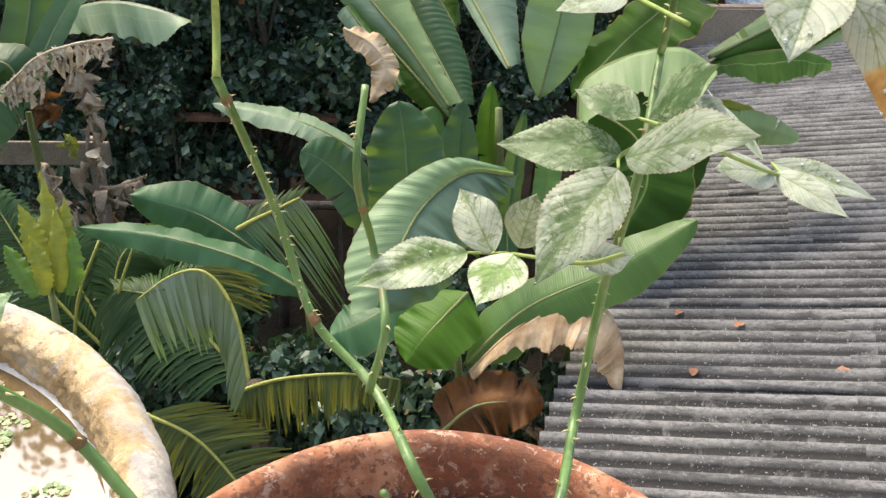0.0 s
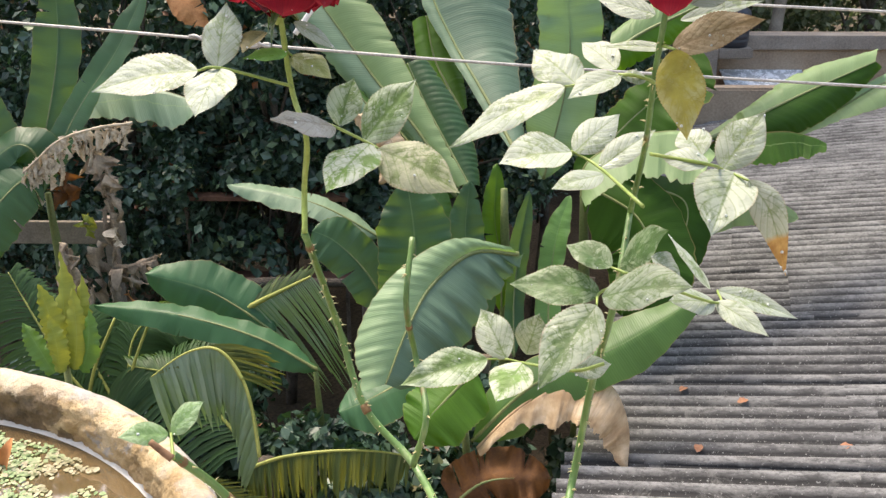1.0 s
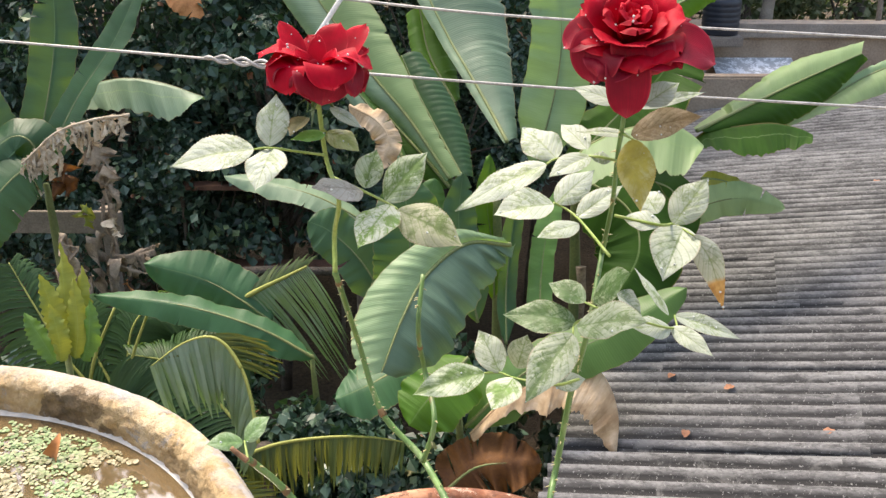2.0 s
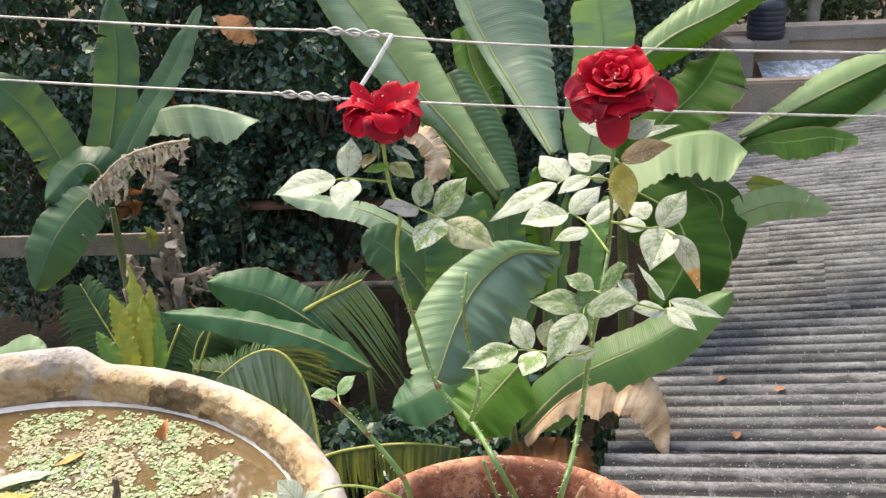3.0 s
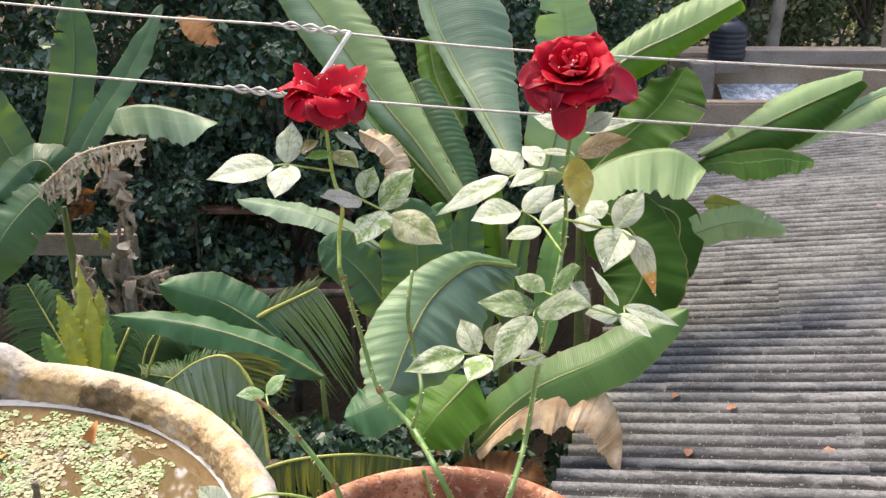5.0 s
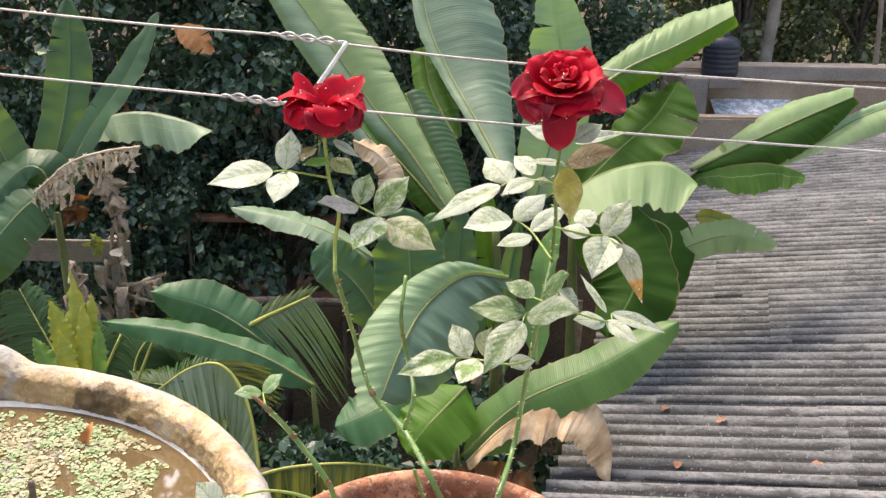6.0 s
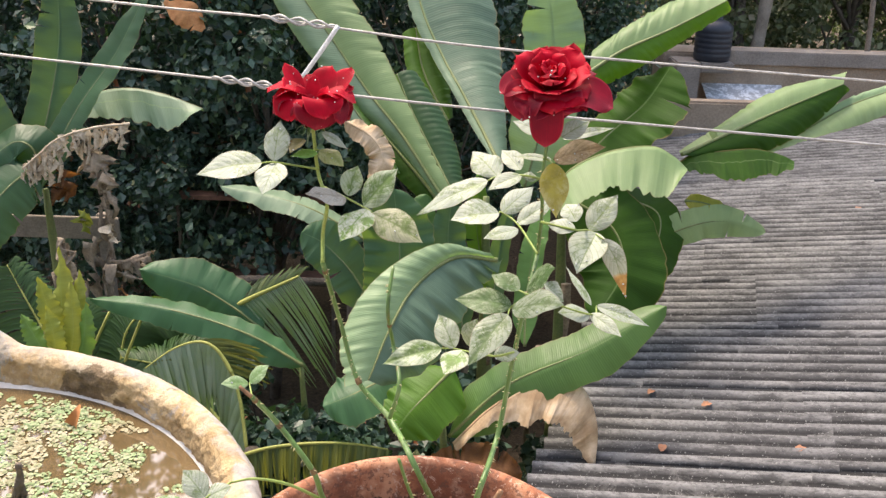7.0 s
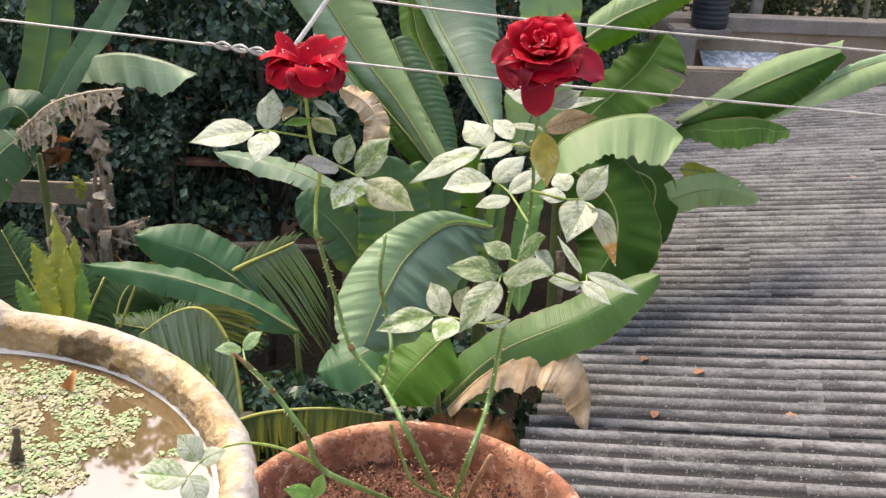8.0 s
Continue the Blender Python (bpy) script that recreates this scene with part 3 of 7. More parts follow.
def spline(pts, n):
    """n + 1 points on a smooth curve through pts."""
    p = [Vector(q) for q in pts]
    if len(p) == 2:
        return [p[0].lerp(p[1], i / n) for i in range(n + 1)]
    p = [p[0] * 2 - p[1]] + p + [p[-1] * 2 - p[-2]]
    segs = len(p) - 3
    out = []
    for i in range(n + 1):
        s = i / n * segs
        k = min(int(s), segs - 1)
        t = s - k
        a, b, c, d = p[k:k + 4]
        out.append(0.5 * ((2 * b) + (c - a) * t + (2 * a - 5 * b + 4 * c - d) * t * t + (3 * b - a - 3 * c + d) * t ** 3))
    return out


def tube(bm, pts, r0, r1, sides=8, wobble=0.0, seed=0):
    """A tapered tube along pts, closed at both ends. radius may swell by wobble."""
    rng = random.Random(seed)
    rings = []
    n = len(pts) - 1
    ref = Vector((0.3, -0.8, 0.5))
    for i, p in enumerate(pts):
        t = (pts[min(i + 1, n)] - pts[max(i - 1, 0)]).normalized()
        a = t.cross(ref).normalized()
        b = t.cross(a)
        r = (r0 + (r1 - r0) * i / n) * (1 + wobble * rng.uniform(-1, 1))
        rings.append([bm.verts.new(p + (a * math.cos(k * 2 * math.pi / sides) + b * math.sin(k * 2 * math.pi / sides)) * r) for k in range(sides)])
    for r, s in zip(rings, rings[1:]):
        for k in range(sides):
            bm.faces.new((r[k], r[(k + 1) % sides], s[(k + 1) % sides], s[k]))
    bm.faces.new(rings[0][::-1])
    bm.faces.new(rings[-1])
    return rings


def box(bm, lo, hi, bevel=0.0):
    g = bmesh.ops.create_cube(bm, size=1.0)
    for v in g["verts"]:
        v.co = Vector([lo[k] + (v.co[k] + 0.5) * (hi[k] - lo[k]) for k in range(3)])
    if bevel:
        es = list({e for v in g["verts"] for e in v.link_edges})
        bmesh.ops.bevel(bm, geom=es, offset=bevel, segments=2, affect='EDGES')


def lathe(bm, profile, centre, steps=64, close=False, shape=None):
    """Turn (radius, height) pairs round the upright axis at centre. shape(angle, radius, height) may bend them."""
    rings = []
    for r, z in profile:
        ring = []
        for k in range(steps):
            a = k * 2 * math.pi / steps
            rr, zz = shape(a, r, z) if shape else (r, z)
            ring.append(bm.verts.new((centre[0] + rr * math.cos(a), centre[1] + rr * math.sin(a), centre[2] + zz)))
        rings.append(ring)
    pairs = list(zip(rings, rings[1:])) + ([(rings[-1], rings[0])] if close else [])
    for r, s in pairs:
        for k in range(steps):
            bm.faces.new((r[k], r[(k + 1) % steps], s[(k + 1) % steps], s[k]))
    return rings


def blade(pts, width, face, roll, shape, fold=0.0, wave=0.0, droop=0.0, along=24, across=4, tears=0, seed=0, teeth=0.0, curl=0.0, pleat=0.0):
    """A leaf blade along pts as a bmesh with UVs. shape(t): half width factor along it. face: the way its upper side looks.
    fold lifts (or drops) both halves in degrees, droop bends the margins down, tears slit it between the veins."""
    rng = random.Random(seed)
    bm = bmesh.new()
    uvl = bm.loops.layers.uv.new()
    line = spline(pts, along)
    face = Vector(face)
    torn = {}
    for _ in range(tears):
        torn[(rng.choice((-1, 1)), rng.randrange(3, along - 2))] = rng.uniform(0.25, 0.9)
    ph = rng.uniform(0, 6.3)
    pleats = {(s, i): rng.uniform(-1, 1) for s in (-1, 1) for i in range(along + 1)}
    rows = {}
    uvs = {}
    frames = []
    for i, p in enumerate(line):
        t = (line[min(i + 1, along)] - line[max(i - 1, 0)]).normalized()
        s = t.cross(face).normalized()
        n = s.cross(t).normalized()
        q = Matrix.Rotation(radians(roll), 3, t)
        frames.append((p, t, q @ s, q @ n))
    f = math.tan(radians(fold))

    def vert(i, side, k, shift=0.0):
        p, t, s, n = frames[i]
        w = width * 0.5 * shape(i / along)
        x = k / across
        e = w * x
        lift = e * f - droop * width * x * x + curl * w * x * x
        lift += wave * width * x * x * math.sin(ph + side * 1.3 + i * 22 / along + 1.7 * math.sin(i * 9 / along + side))
        lift += pleat * width * x * pleats[(side, i)]
        edge = 1.0 + (0.03 * pleats[(-side, i)] if pleat else 0.0)
        if teeth and k == across and 0 < i < along:
            edge = 1.0 + (teeth if i % 2 else -teeth)
        co = p + s * (side * e * edge) + n * lift + t * (shift + (0.10 * e if not teeth else 0.12 * e))
        v = bm.verts.new(co)
        uvs[v] = (0.5 + side * 0.5 * x, i / along)
        return v

    for side in (-1, 1):
        for i in range(along + 1):
            if side == 1:
                mid = rows[(-1, i)][0][0]
            else:
                p = frames[i][0]
                mid = bm.verts.new(p)
                uvs[mid] = (0.5, i / along)
            first = [mid] + [vert(i, side, k) for k in range(1, across + 1)]
            second = first
            if (side, i) in torn:
                depth = torn[(side, i)]
                gap = width * rng.uniform(0.015, 0.07)
                second = [mid]
                for k in range(1, across + 1):
                    if k / across > 1 - depth:
                        v = bm.verts.new(first[k].co)
                        uvs[v] = uvs[first[k]]
                        a = (k / across - (1 - depth)) / depth
                        v.co += frames[i][1] * gap * a + frames[i][3] * gap * a * rng.uniform(-0.9, 0.5)
                        first[k].co -= frames[i][1] * gap * 0.4 * a
                        second.append(v)
                    else:
                        second.append(first[k])
            rows[(side, i)] = (first, second)
        for i in range(along):
            a = rows[(side, i)][1]
            b = rows[(side, i + 1)][0]
            for k in range(across):
                q = (a[k], a[k + 1], b[k + 1], b[k]) if side == 1 else (a[k], b[k], b[k + 1], a[k + 1])
                if len(set(q)) == 4:
                    bm.faces.new(q)
    for fc in bm.faces:
        for lp in fc.loops:
            lp[uvl].uv = uvs[lp.vert]
    return bm, frames


def banana_shape(t):
    """Long blade: narrow at the stalk, full through the middle, rounded point."""
    return max(0.02, min(1.0, (t / 0.16) ** 0.7) * min(1.0, ((1.0 - t) / 0.30) ** 0.55)) if t < 1 else 0.02


UP = (0.0, -0.72, 0.69)


def banana_leaf(plant, pts, width, material="banana", roll=0.0, fold=14.0, wave=0.04, droop=0.06, tears=5, seed=1, face=UP, stalk=None, across=5, along=44, label="", shape=banana_shape, pleat=0.022, rib=""):
    bm, frames = blade(pts, width, face, roll, shape, fold, wave, droop, along, across, tears, seed, pleat=pleat)
    lf = part("leaf", bm, material, plant, label)
    bm = bmesh.new()
    line = [f[0] - f[3] * 0.006 for f in frames]
    if stalk:
        line = spline([stalk, line[0]], 5)[:-1] + line
    tube(bm, line, 0.030 if stalk else 0.013, 0.003, 6)
    part("midrib", bm, rib or material if rib or material in ("dry", "withered", "fallen") else "stalk", lf)
    return lf


# ---------------------------------------------------------------- setting
GROUND = 0.0
bm = bmesh.new()
for x0, x1, y0, y1, n in ((-14, 14, 2, 30, 60),):
    bmesh.ops.create_grid(bm, x_segments=n, y_segments=n, size=0.5)
    for v in bm.verts:
        x = x0 + (v.co.x + 0.5) * (x1 - x0)
        y = y0 + (v.co.y + 0.5) * (y1 - y0)
        fade = min(1.0, min(x - x0, x1 - x, y - y0, y1 - y) / 3.0)
        v.co = (x, y, GROUND + fade * 0.12 * noise.noise((x * 0.7, y * 0.7, 0.0)))
ring = [(-14, 2), (14, 2), (14, 30), (-14, 30)]
far = [(-2500, -2500), (2500, -2500), (2500, 2500), (-2500, 2500)]
near_v = [bm.verts.new((x, y, GROUND)) for x, y in ring]
far_v = [bm.verts.new((x, y, GROUND)) for x, y in far]
for k in range(4):
    bm.faces.new((far_v[k], far_v[(k + 1) % 4], near_v[(k + 1) % 4], near_v[k]))
bmesh.ops.remove_doubles(bm, verts=bm.verts, dist=0.001)
tagged(part("ground", bm, "ground"), "dark damp earth covered with leaf litter", "ground", kind="structure")

# the house: a terrace with a low parapet on which the pots stand
LEDGE = 4.683
bm = bmesh.new()
box(bm, (-5.0, -2.7, 3.86), (5.0, 0.36, 4.02))
tagged(part("floor", bm, "concrete", smooth=False), "grey cement terrace floor", "floor", kind="structure")
bm = bmesh.new()
box(bm, (-5.0, 0.36, GROUND - 0.1), (5.0, 1.02, LEDGE), 0.012)
tagged(part("wall_parapet", bm, "plaster", smooth=False), "thick plastered parapet wall of the terrace", "wall", kind="structure")
# unseen wall, added to keep sky light from behind off the plants
bm = bmesh.new()
box(bm, (-5.0, -2.9, GROUND - 0.1), (5.0, -2.7, 7.4))
tagged(part("wall_house", bm, "plaster", smooth=False), "unseen plain plastered wall added behind the terrace to block sky light", "wall", kind="structure")

# ---------------------------------------------------------------- corrugated roof
RIB = 0.140
ROOF_AT = Vector((1.747, 5.540, 2.430))
R_U = Vector((0.950, -0.270, 0.158)).normalized()
R_V = Vector((0.274, 0.962, 0.0)).normalized()
R_N = R_U.cross(R_V).normalized()
R_V = R_N.cross(R_U)
ROOF_M = Matrix.Translation(ROOF_AT) @ Matrix((R_U, R_V, R_N)).transposed().to_4x4()
roof = thing("shed_roof", ROOF_AT, "weathered grey corrugated fibre cement shed roof, black mould, painted rib shading", "roof")
roof.matrix_world = ROOF_M


def sheet_mesh(length, ribs, seed):
    """One corrugated sheet, its ribs along x, with its thickness."""
    rng = random.Random(seed)
    per = 8
    cols = ribs * per + 3
    verts, faces = [], []
    xs = [0.0, length * 0.5, length]
    sag = rng.uniform(-0.006, 0.006)
    for x in xs:
        for under_side in (0, 1):
            for j in range(cols + 1):
                a = j / per * 2 * math.pi
                z = 0.030 * math.sin(a) - 0.005 * math.cos(2 * a)
                z += sag * (1 if x == xs[1] else 0) - 0.007 * under_side
                verts.append((x + rng.uniform(-0.002, 0.002), j / per * RIB, z))
    w = cols + 1
    for i in range(2):
        for j in range(cols):
            a = i * 2 * w + j
            b = (i + 1) * 2 * w + j
            faces.append((a, b, b + 1, a + 1))
            faces.append((a + w, a + w + 1, b + w + 1, b + w))
        for j in (0, cols):
            a = i * 2 * w + j
            b = (i + 1) * 2 * w + j
            faces.append((a, a + w, b + w, b) if j == 0 else (a, b, b + w, a + w))
    for i in (0, 2):
        for j in range(cols):
            a = i * 2 * w + j
            faces.append((a, a + 1, a + w + 1, a + w) if i == 0 else (a, a + w, a + w + 1, a + 1))
    me = bpy.data.meshes.new("roof_sheet")
    me.from_pydata(verts, [], faces)
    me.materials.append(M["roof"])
    me.polygons.foreach_set("use_smooth", [True] * len(me.polygons))
    me.set_sharp_from_angle(angle=radians(50))
    return me


rng = random.Random(5)
STEP = 7 * RIB
full = [sheet_mesh(2.30, 7, k) for k in range(3)]
for row in range(-2, 8):
    v0 = 0.23 + row * STEP
    first = {0: -0.42, -1: 0.62, -2: 0.62, 1: 0.35, 2: -0.1}.get(row, rng.uniform(-0.8, 1.0))
    edge = -1.0 + rng.uniform(-0.05, 0.05)
    cuts = [edge] + [first + 2.15 * k for k in range(4)]
    for k, u in enumerate(cuts[:-1]):
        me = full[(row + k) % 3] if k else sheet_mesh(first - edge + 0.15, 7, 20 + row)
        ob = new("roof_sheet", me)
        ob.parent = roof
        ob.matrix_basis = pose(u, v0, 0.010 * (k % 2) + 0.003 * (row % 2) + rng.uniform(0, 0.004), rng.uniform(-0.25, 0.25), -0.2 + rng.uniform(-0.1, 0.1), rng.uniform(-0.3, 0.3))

# walls under the roof
bm = bmesh.new()
box(bm, (-0.10, -1.7, -4.0), (0.10, 7.6, -0.05))
wall = part("wall_shed", bm, "plaster", smooth=False)
wall.matrix_world = Matrix.Translation(ROOF_M @ Vector((-0.45, 0, 0))) @ Matrix.Rotation(math.atan2(-R_V.x, R_V.y), 4, 'Z')
for v in wall.data.vertices:
    if v.co.z < -1:
        v.co.z = -(wall.matrix_world.translation.z) - 0.1
tagged(wall, "plain plastered wall of the shed below its eave", "wall", kind="structure")

# dead leaves fallen on the roof
for u, v, s, a in ((0.02, -0.06, 0.075, 20), (-0.22, -0.62, 0.075, 70), (0.57, -0.57, 0.08, 10), (-0.35, 0.10, 0.07, 45), (1.35, 4.1, 0.09, 80)):
    p = ROOF_M @ Vector((u, v, 0.030))
    d = Vector((math.cos(radians(a)), math.sin(radians(a)), 0.1)) * s * 0.5
    bm, _ = blade([p - d, p + Vector((0, 0, 0.006)), p + d], s * 0.7, (0, 0, 1), 0, lambda t: max(0.05, math.sin(math.pi * min(0.97, max(0.03, t))) ** 0.7), 8, 0.08, 0, 8, 2, 0, int(a))
    tagged(part("fallen_leaf", bm, "fallen_brown"), "curled red-brown dead leaf lying on the roof", "leaf", "dead leaves on the roof")

# ---------------------------------------------------------------- flat roof, tank and wall beyond the shed
bm = bmesh.new()
box(bm, (2.775, 13.2, GROUND), (16.0, 13.45, 2.860), 0.03)
tagged(part("wall_far", bm, "concrete_brown", smooth=False), "low stained brown concrete wall beyond the shed roof", "wall", kind="structure")
bm = bmesh.new()
box(bm, (3.461, 15.6, GROUND), (18.0, 16.4, 3.170), 0.03)
far_house = tagged(part("flat_roofed_house", bm, "concrete_brown", smooth=False), "flat-roofed outbuilding of brown stained concrete", "building")
bm = bmesh.new()
box(bm, (4.470, 15.52, 3.000), (18.0, 15.9, 3.225), 0.015)
part("parapet", bm, "concrete", far_house, "grey cement kerb along the roof edge", smooth=False)
bm = bmesh.new()
box(bm, (4.130, 15.10, 2.475), (5.440, 15.60, 2.495), 0.004)
for v in bm.verts:
    v.co.z += (v.co.y - 15.10) * 0.37
part("panel", bm, "white_panel", far_house, "sloping ledge mottled white and grey", smooth=False)
bm = bmesh.new()
box(bm, (3.543, 14.95, GROUND), (3.920, 15.59, 3.103), 0.02)
box(bm, (3.920, 15.0, 2.940), (4.460, 15.59, 3.103), 0.02)
part("buttress", bm, "concrete", far_house, smooth=False)

TANK_AT = Vector((4.155, 15.300, 3.107))
tank = thing("water_tank", TANK_AT, "black ribbed plastic water tank standing on the flat roof", "water tank")
bm = bmesh.new()
r = 0.283
prof = [(0.0, 0.0), (r * 0.96, 0.0), (r, 0.03)]
for k in range(6):
    z = 0.05 + k * 0.078
    prof += [(r, z), (r * 1.025, z + 0.02), (r * 1.025, z + 0.05), (r, z + 0.07)]
prof += [(r * 0.98, 0.535), (r * 0.7, 0.605), (r * 0.38, 0.63)]
lathe(bm, prof, TANK_AT, 32)
part("body", bm, "tank", tank)
bm = bmesh.new()
lathe(bm, [(r * 0.40, 0.62), (r * 0.40, 0.665), (r * 0.36, 0.68), (0.0, 0.685)], TANK_AT, 24)
part("lid", bm, "tank", tank)


# ---------------------------------------------------------------- shrubs and trees
def leaf_cloud(centres, radii, count, size, seed, squash=1.0, shell=0.55):
    """Vertices and faces of many small folded leaves on and in a set of clumps."""
    r = np.random.default_rng(seed)
    centres = np.array(centres)
    radii = np.array(radii)
    pick = r.choice(len(centres), count, p=radii ** 2 / (radii ** 2).sum())
    d = r.normal(size=(count, 3))
    d /= np.linalg.norm(d, axis=1)[:, None]
    rad = radii[pick] * (shell + (1 - shell) * r.random(count) ** 0.6) * (1 + 0.15 * r.normal(size=count))
    p = centres[pick] + d * rad[:, None] * np.array([1, 1, squash])
    along = np.cross(d, r.normal(size=(count, 3))) + d * 0.35 + np.array([0, 0, -0.35])
    along /= np.linalg.norm(along, axis=1)[:, None]
    side = np.cross(along, d + 0.6 * r.normal(size=(count, 3)))
    side /= np.linalg.norm(side, axis=1)[:, None]
    up = np.cross(side, along)
    ln = size * r.uniform(0.6, 1.35, count)[:, None]
    w = ln * r.uniform(0.30, 0.45, count)[:, None]
    v = np.stack([p, p + along * ln * 0.5 + side * w + up * w * 0.25, p + along * ln, p + along * ln * 0.5 - side * w + up * w * 0.25], 1).reshape(-1, 3)
    i = np.arange(count)[:, None] * 4
    f = np.concatenate([i + np.array([[0, 1, 2]]), i + np.array([[0, 2, 3]])])
    return v, f


def shrub(name, at, clumps, spread, low, high, count, size, material, seed, label, category, trunk=0.05, bark="bark"):
    rng = random.Random(seed)
    ob = thing(name, at, label, category)
    centres, radii = [], []
    for _ in range(clumps):
        a = rng.uniform(0, 6.283)
        q = rng.random() ** 0.5
        z = rng.uniform(low, high)
        k = 0.75 + 0.25 * math.sin(math.pi * (z - low) / (high - low))
        centres.append((at[0] + spread[0] * q * k * math.cos(a), at[1] + spread[1] * q * k * math.sin(a), z))
        radii.append(rng.uniform(0.20, 0.42) * min(spread))
    bm = bmesh.new()
    top = Vector((at[0], at[1], (low + high) / 2))
    tube(bm, spline([at, Vector(at).lerp(top, 0.5) + Vector((0.1, 0.05, 0)), top], 8), trunk * 1.3, trunk * 0.6, 8, 0.1, seed)
    part("trunk", bm, bark, ob)
    for c in centres[::3]:
        bm = bmesh.new()
        b = Vector(at).lerp(top, rng.uniform(0.35, 0.95))
        m = b.lerp(Vector(c), 0.5) + Vector((rng.uniform(-0.1, 0.1), rng.uniform(-0.1, 0.1), 0.12))
        tube(bm, spline([b, m, c], 6), trunk * 0.4, trunk * 0.1, 5)
        part("limb", bm, bark, ob)
    v, f = leaf_cloud(centres, radii, count, size, seed)
    foot = v.reshape(-1, 4, 3)[:, 0]
    keep = np.ones(len(foot), bool)
    for lo, hi in HOLLOWS:
        keep &= ~np.all((foot > np.array(lo)) & (foot < np.array(hi)), axis=1)
    f = f[np.concatenate([keep, keep])]
    crown = mesh_part("crown", v.tolist(), f.tolist(), material, ob, smooth=False)
    tagged(crown, kind="stuff")
    return ob


HOLLOWS = (((-2.45, 7.9, 2.30), (-1.20, 9.6, 2.72)), ((-2.40, 7.9, 1.55), (-1.40, 9.3, 1.95)))
HEDGE = "dark evergreen shrub with small glossy leaves, a few turned red"
shrub("shrub", (-3.6, 10.2, 0), 60, (1.5, 1.0), 1.3, 5.6, 15000, 0.098, "hedge", 11, HEDGE, "shrub")
shrub("shrub", (-1.9, 9.6, 0), 64, (1.3, 0.9), 1.9, 5.4, 15000, 0.098, "hedge", 12, HEDGE, "shrub")
shrub("shrub", (-0.2, 10.6, 0), 60, (1.4, 0.9), 1.6, 5.6, 13000, 0.085, "hedge", 13, HEDGE, "shrub")
shrub("shrub", (1.0, 12.0, 0), 60, (1.4, 0.9), 2.0, 5.4, 12000, 0.09, "hedge", 14, HEDGE, "shrub")
shrub("shrub", (-5.6, 10.8, 0), 50, (1.6, 1.1), 1.0, 5.8, 11000, 0.09, "hedge", 15, HEDGE, "shrub")
shrub("shrub", (-2.7, 9.3, 0), 22, (0.9, 0.5), 1.75, 3.0, 4200, 0.085, "hedge", 16, "low dark shrub with small bluish green leaves", "shrub")
for k, (x, y) in enumerate(((-4.6, 12.6), (-2.3, 12.2), (-0.4, 12.9))):
    shrub("shrub", (x, y, 0), 46, (1.6, 0.8), 1.6, 6.4, 9000, 0.11, "hedge", 18 + k, HEDGE, "shrub")
FARTREE = "distant leafy tree in deep shade"
for k, (x, y, s) in enumerate(((5.6, 19.2, 1.7), (8.2, 20.0, 2.0), (11.0, 20.2, 2.2), (14.0, 20.5, 2.4), (6.8, 23.5, 2.4), (12.2, 25, 2.8), (18, 24, 3.0), (3.2, 19.5, 2.0), (0.5, 19, 2.6), (-3.5, 17, 2.8), (-7.5, 16, 2.8), (-11.5, 17, 3.0))):
    tall = x < 2
    shrub("tree", (x, y, 0), 110 if tall else 75, (s, s * 0.8), 0.3, (14.9 if tall else 9.0) + 0.5 * s, 13000, 0.24 if tall else 0.15, "tree" if tall else "tree_sunlit", 30 + k, FARTREE, "tree", 0.12)
bm = bmesh.new()
tube(bm, spline([(5.555, 17.600, 2.684), (5.590, 17.600, 3.000), (5.650, 17.600, 4.051), (5.690, 17.600, 5.504)], 12), 0.13, 0.10, 9, 0.08, 3)
slim = thing("tree", (5.555, 17.6, GROUND), "slim pale leaning tree behind the flat roof", "tree")
part("trunk", bm, "bark_pale", slim)
bm = bmesh.new()
tube(bm, spline([(5.555, 17.6, GROUND - 0.1), (5.555, 17.600, 2.664)], 6), 0.15, 0.13, 9, 0.08, 3)
part("foot", bm, "bark_pale", slim)
bm = bmesh.new()
tube(bm, spline([(6.963, 16.100, 2.959), (6.930, 16.100, 3.712), (6.869, 16.100, 4.404)], 6), 0.045, 0.04, 8, 0.03, 3)
tagged(part("post", bm, "wood"), "thin reddish wooden post on the flat roof", "post")


# ---------------------------------------------------------------- banana plants
def banana_plant(foot, top, label, r=0.11):
    """The plant's thing with its false stem from the ground up to where the leaves part."""
    foot, top = Vector(foot), Vector(top)
    ob = thing("banana_plant", foot, label, "banana plant", "banana plants")
    bm = bmesh.new()
    line = spline([foot, foot.lerp(top, 0.5) + Vector((0.06, -0.04, 0)), top], 14)
    tube(bm, line, r, r * 0.22, 14, 0.03, 2)
    part("stem", bm, "stalk", ob)
    for k in range(5):
        bm = bmesh.new()
        a = k * 1.3
        p = foot.lerp(top, 0.15 + 0.16 * k)
        q = p + Vector((math.cos(a) * r * 1.25, math.sin(a) * r * 1.25, 0.0))
        tube(bm, spline([q, q + Vector((math.cos(a) * 0.04, math.sin(a) * 0.04, -0.3)), q + Vector((math.cos(a) * 0.02, math.sin(a) * 0.02, -0.6))], 6), 0.05, 0.012, 6, 0.2, k)
        part("dry_sheath", bm, "withered", ob, "brown dry hanging leaf sheath")
    return ob


def drop(p, z=0.0):
    return (p[0], p[1], z)


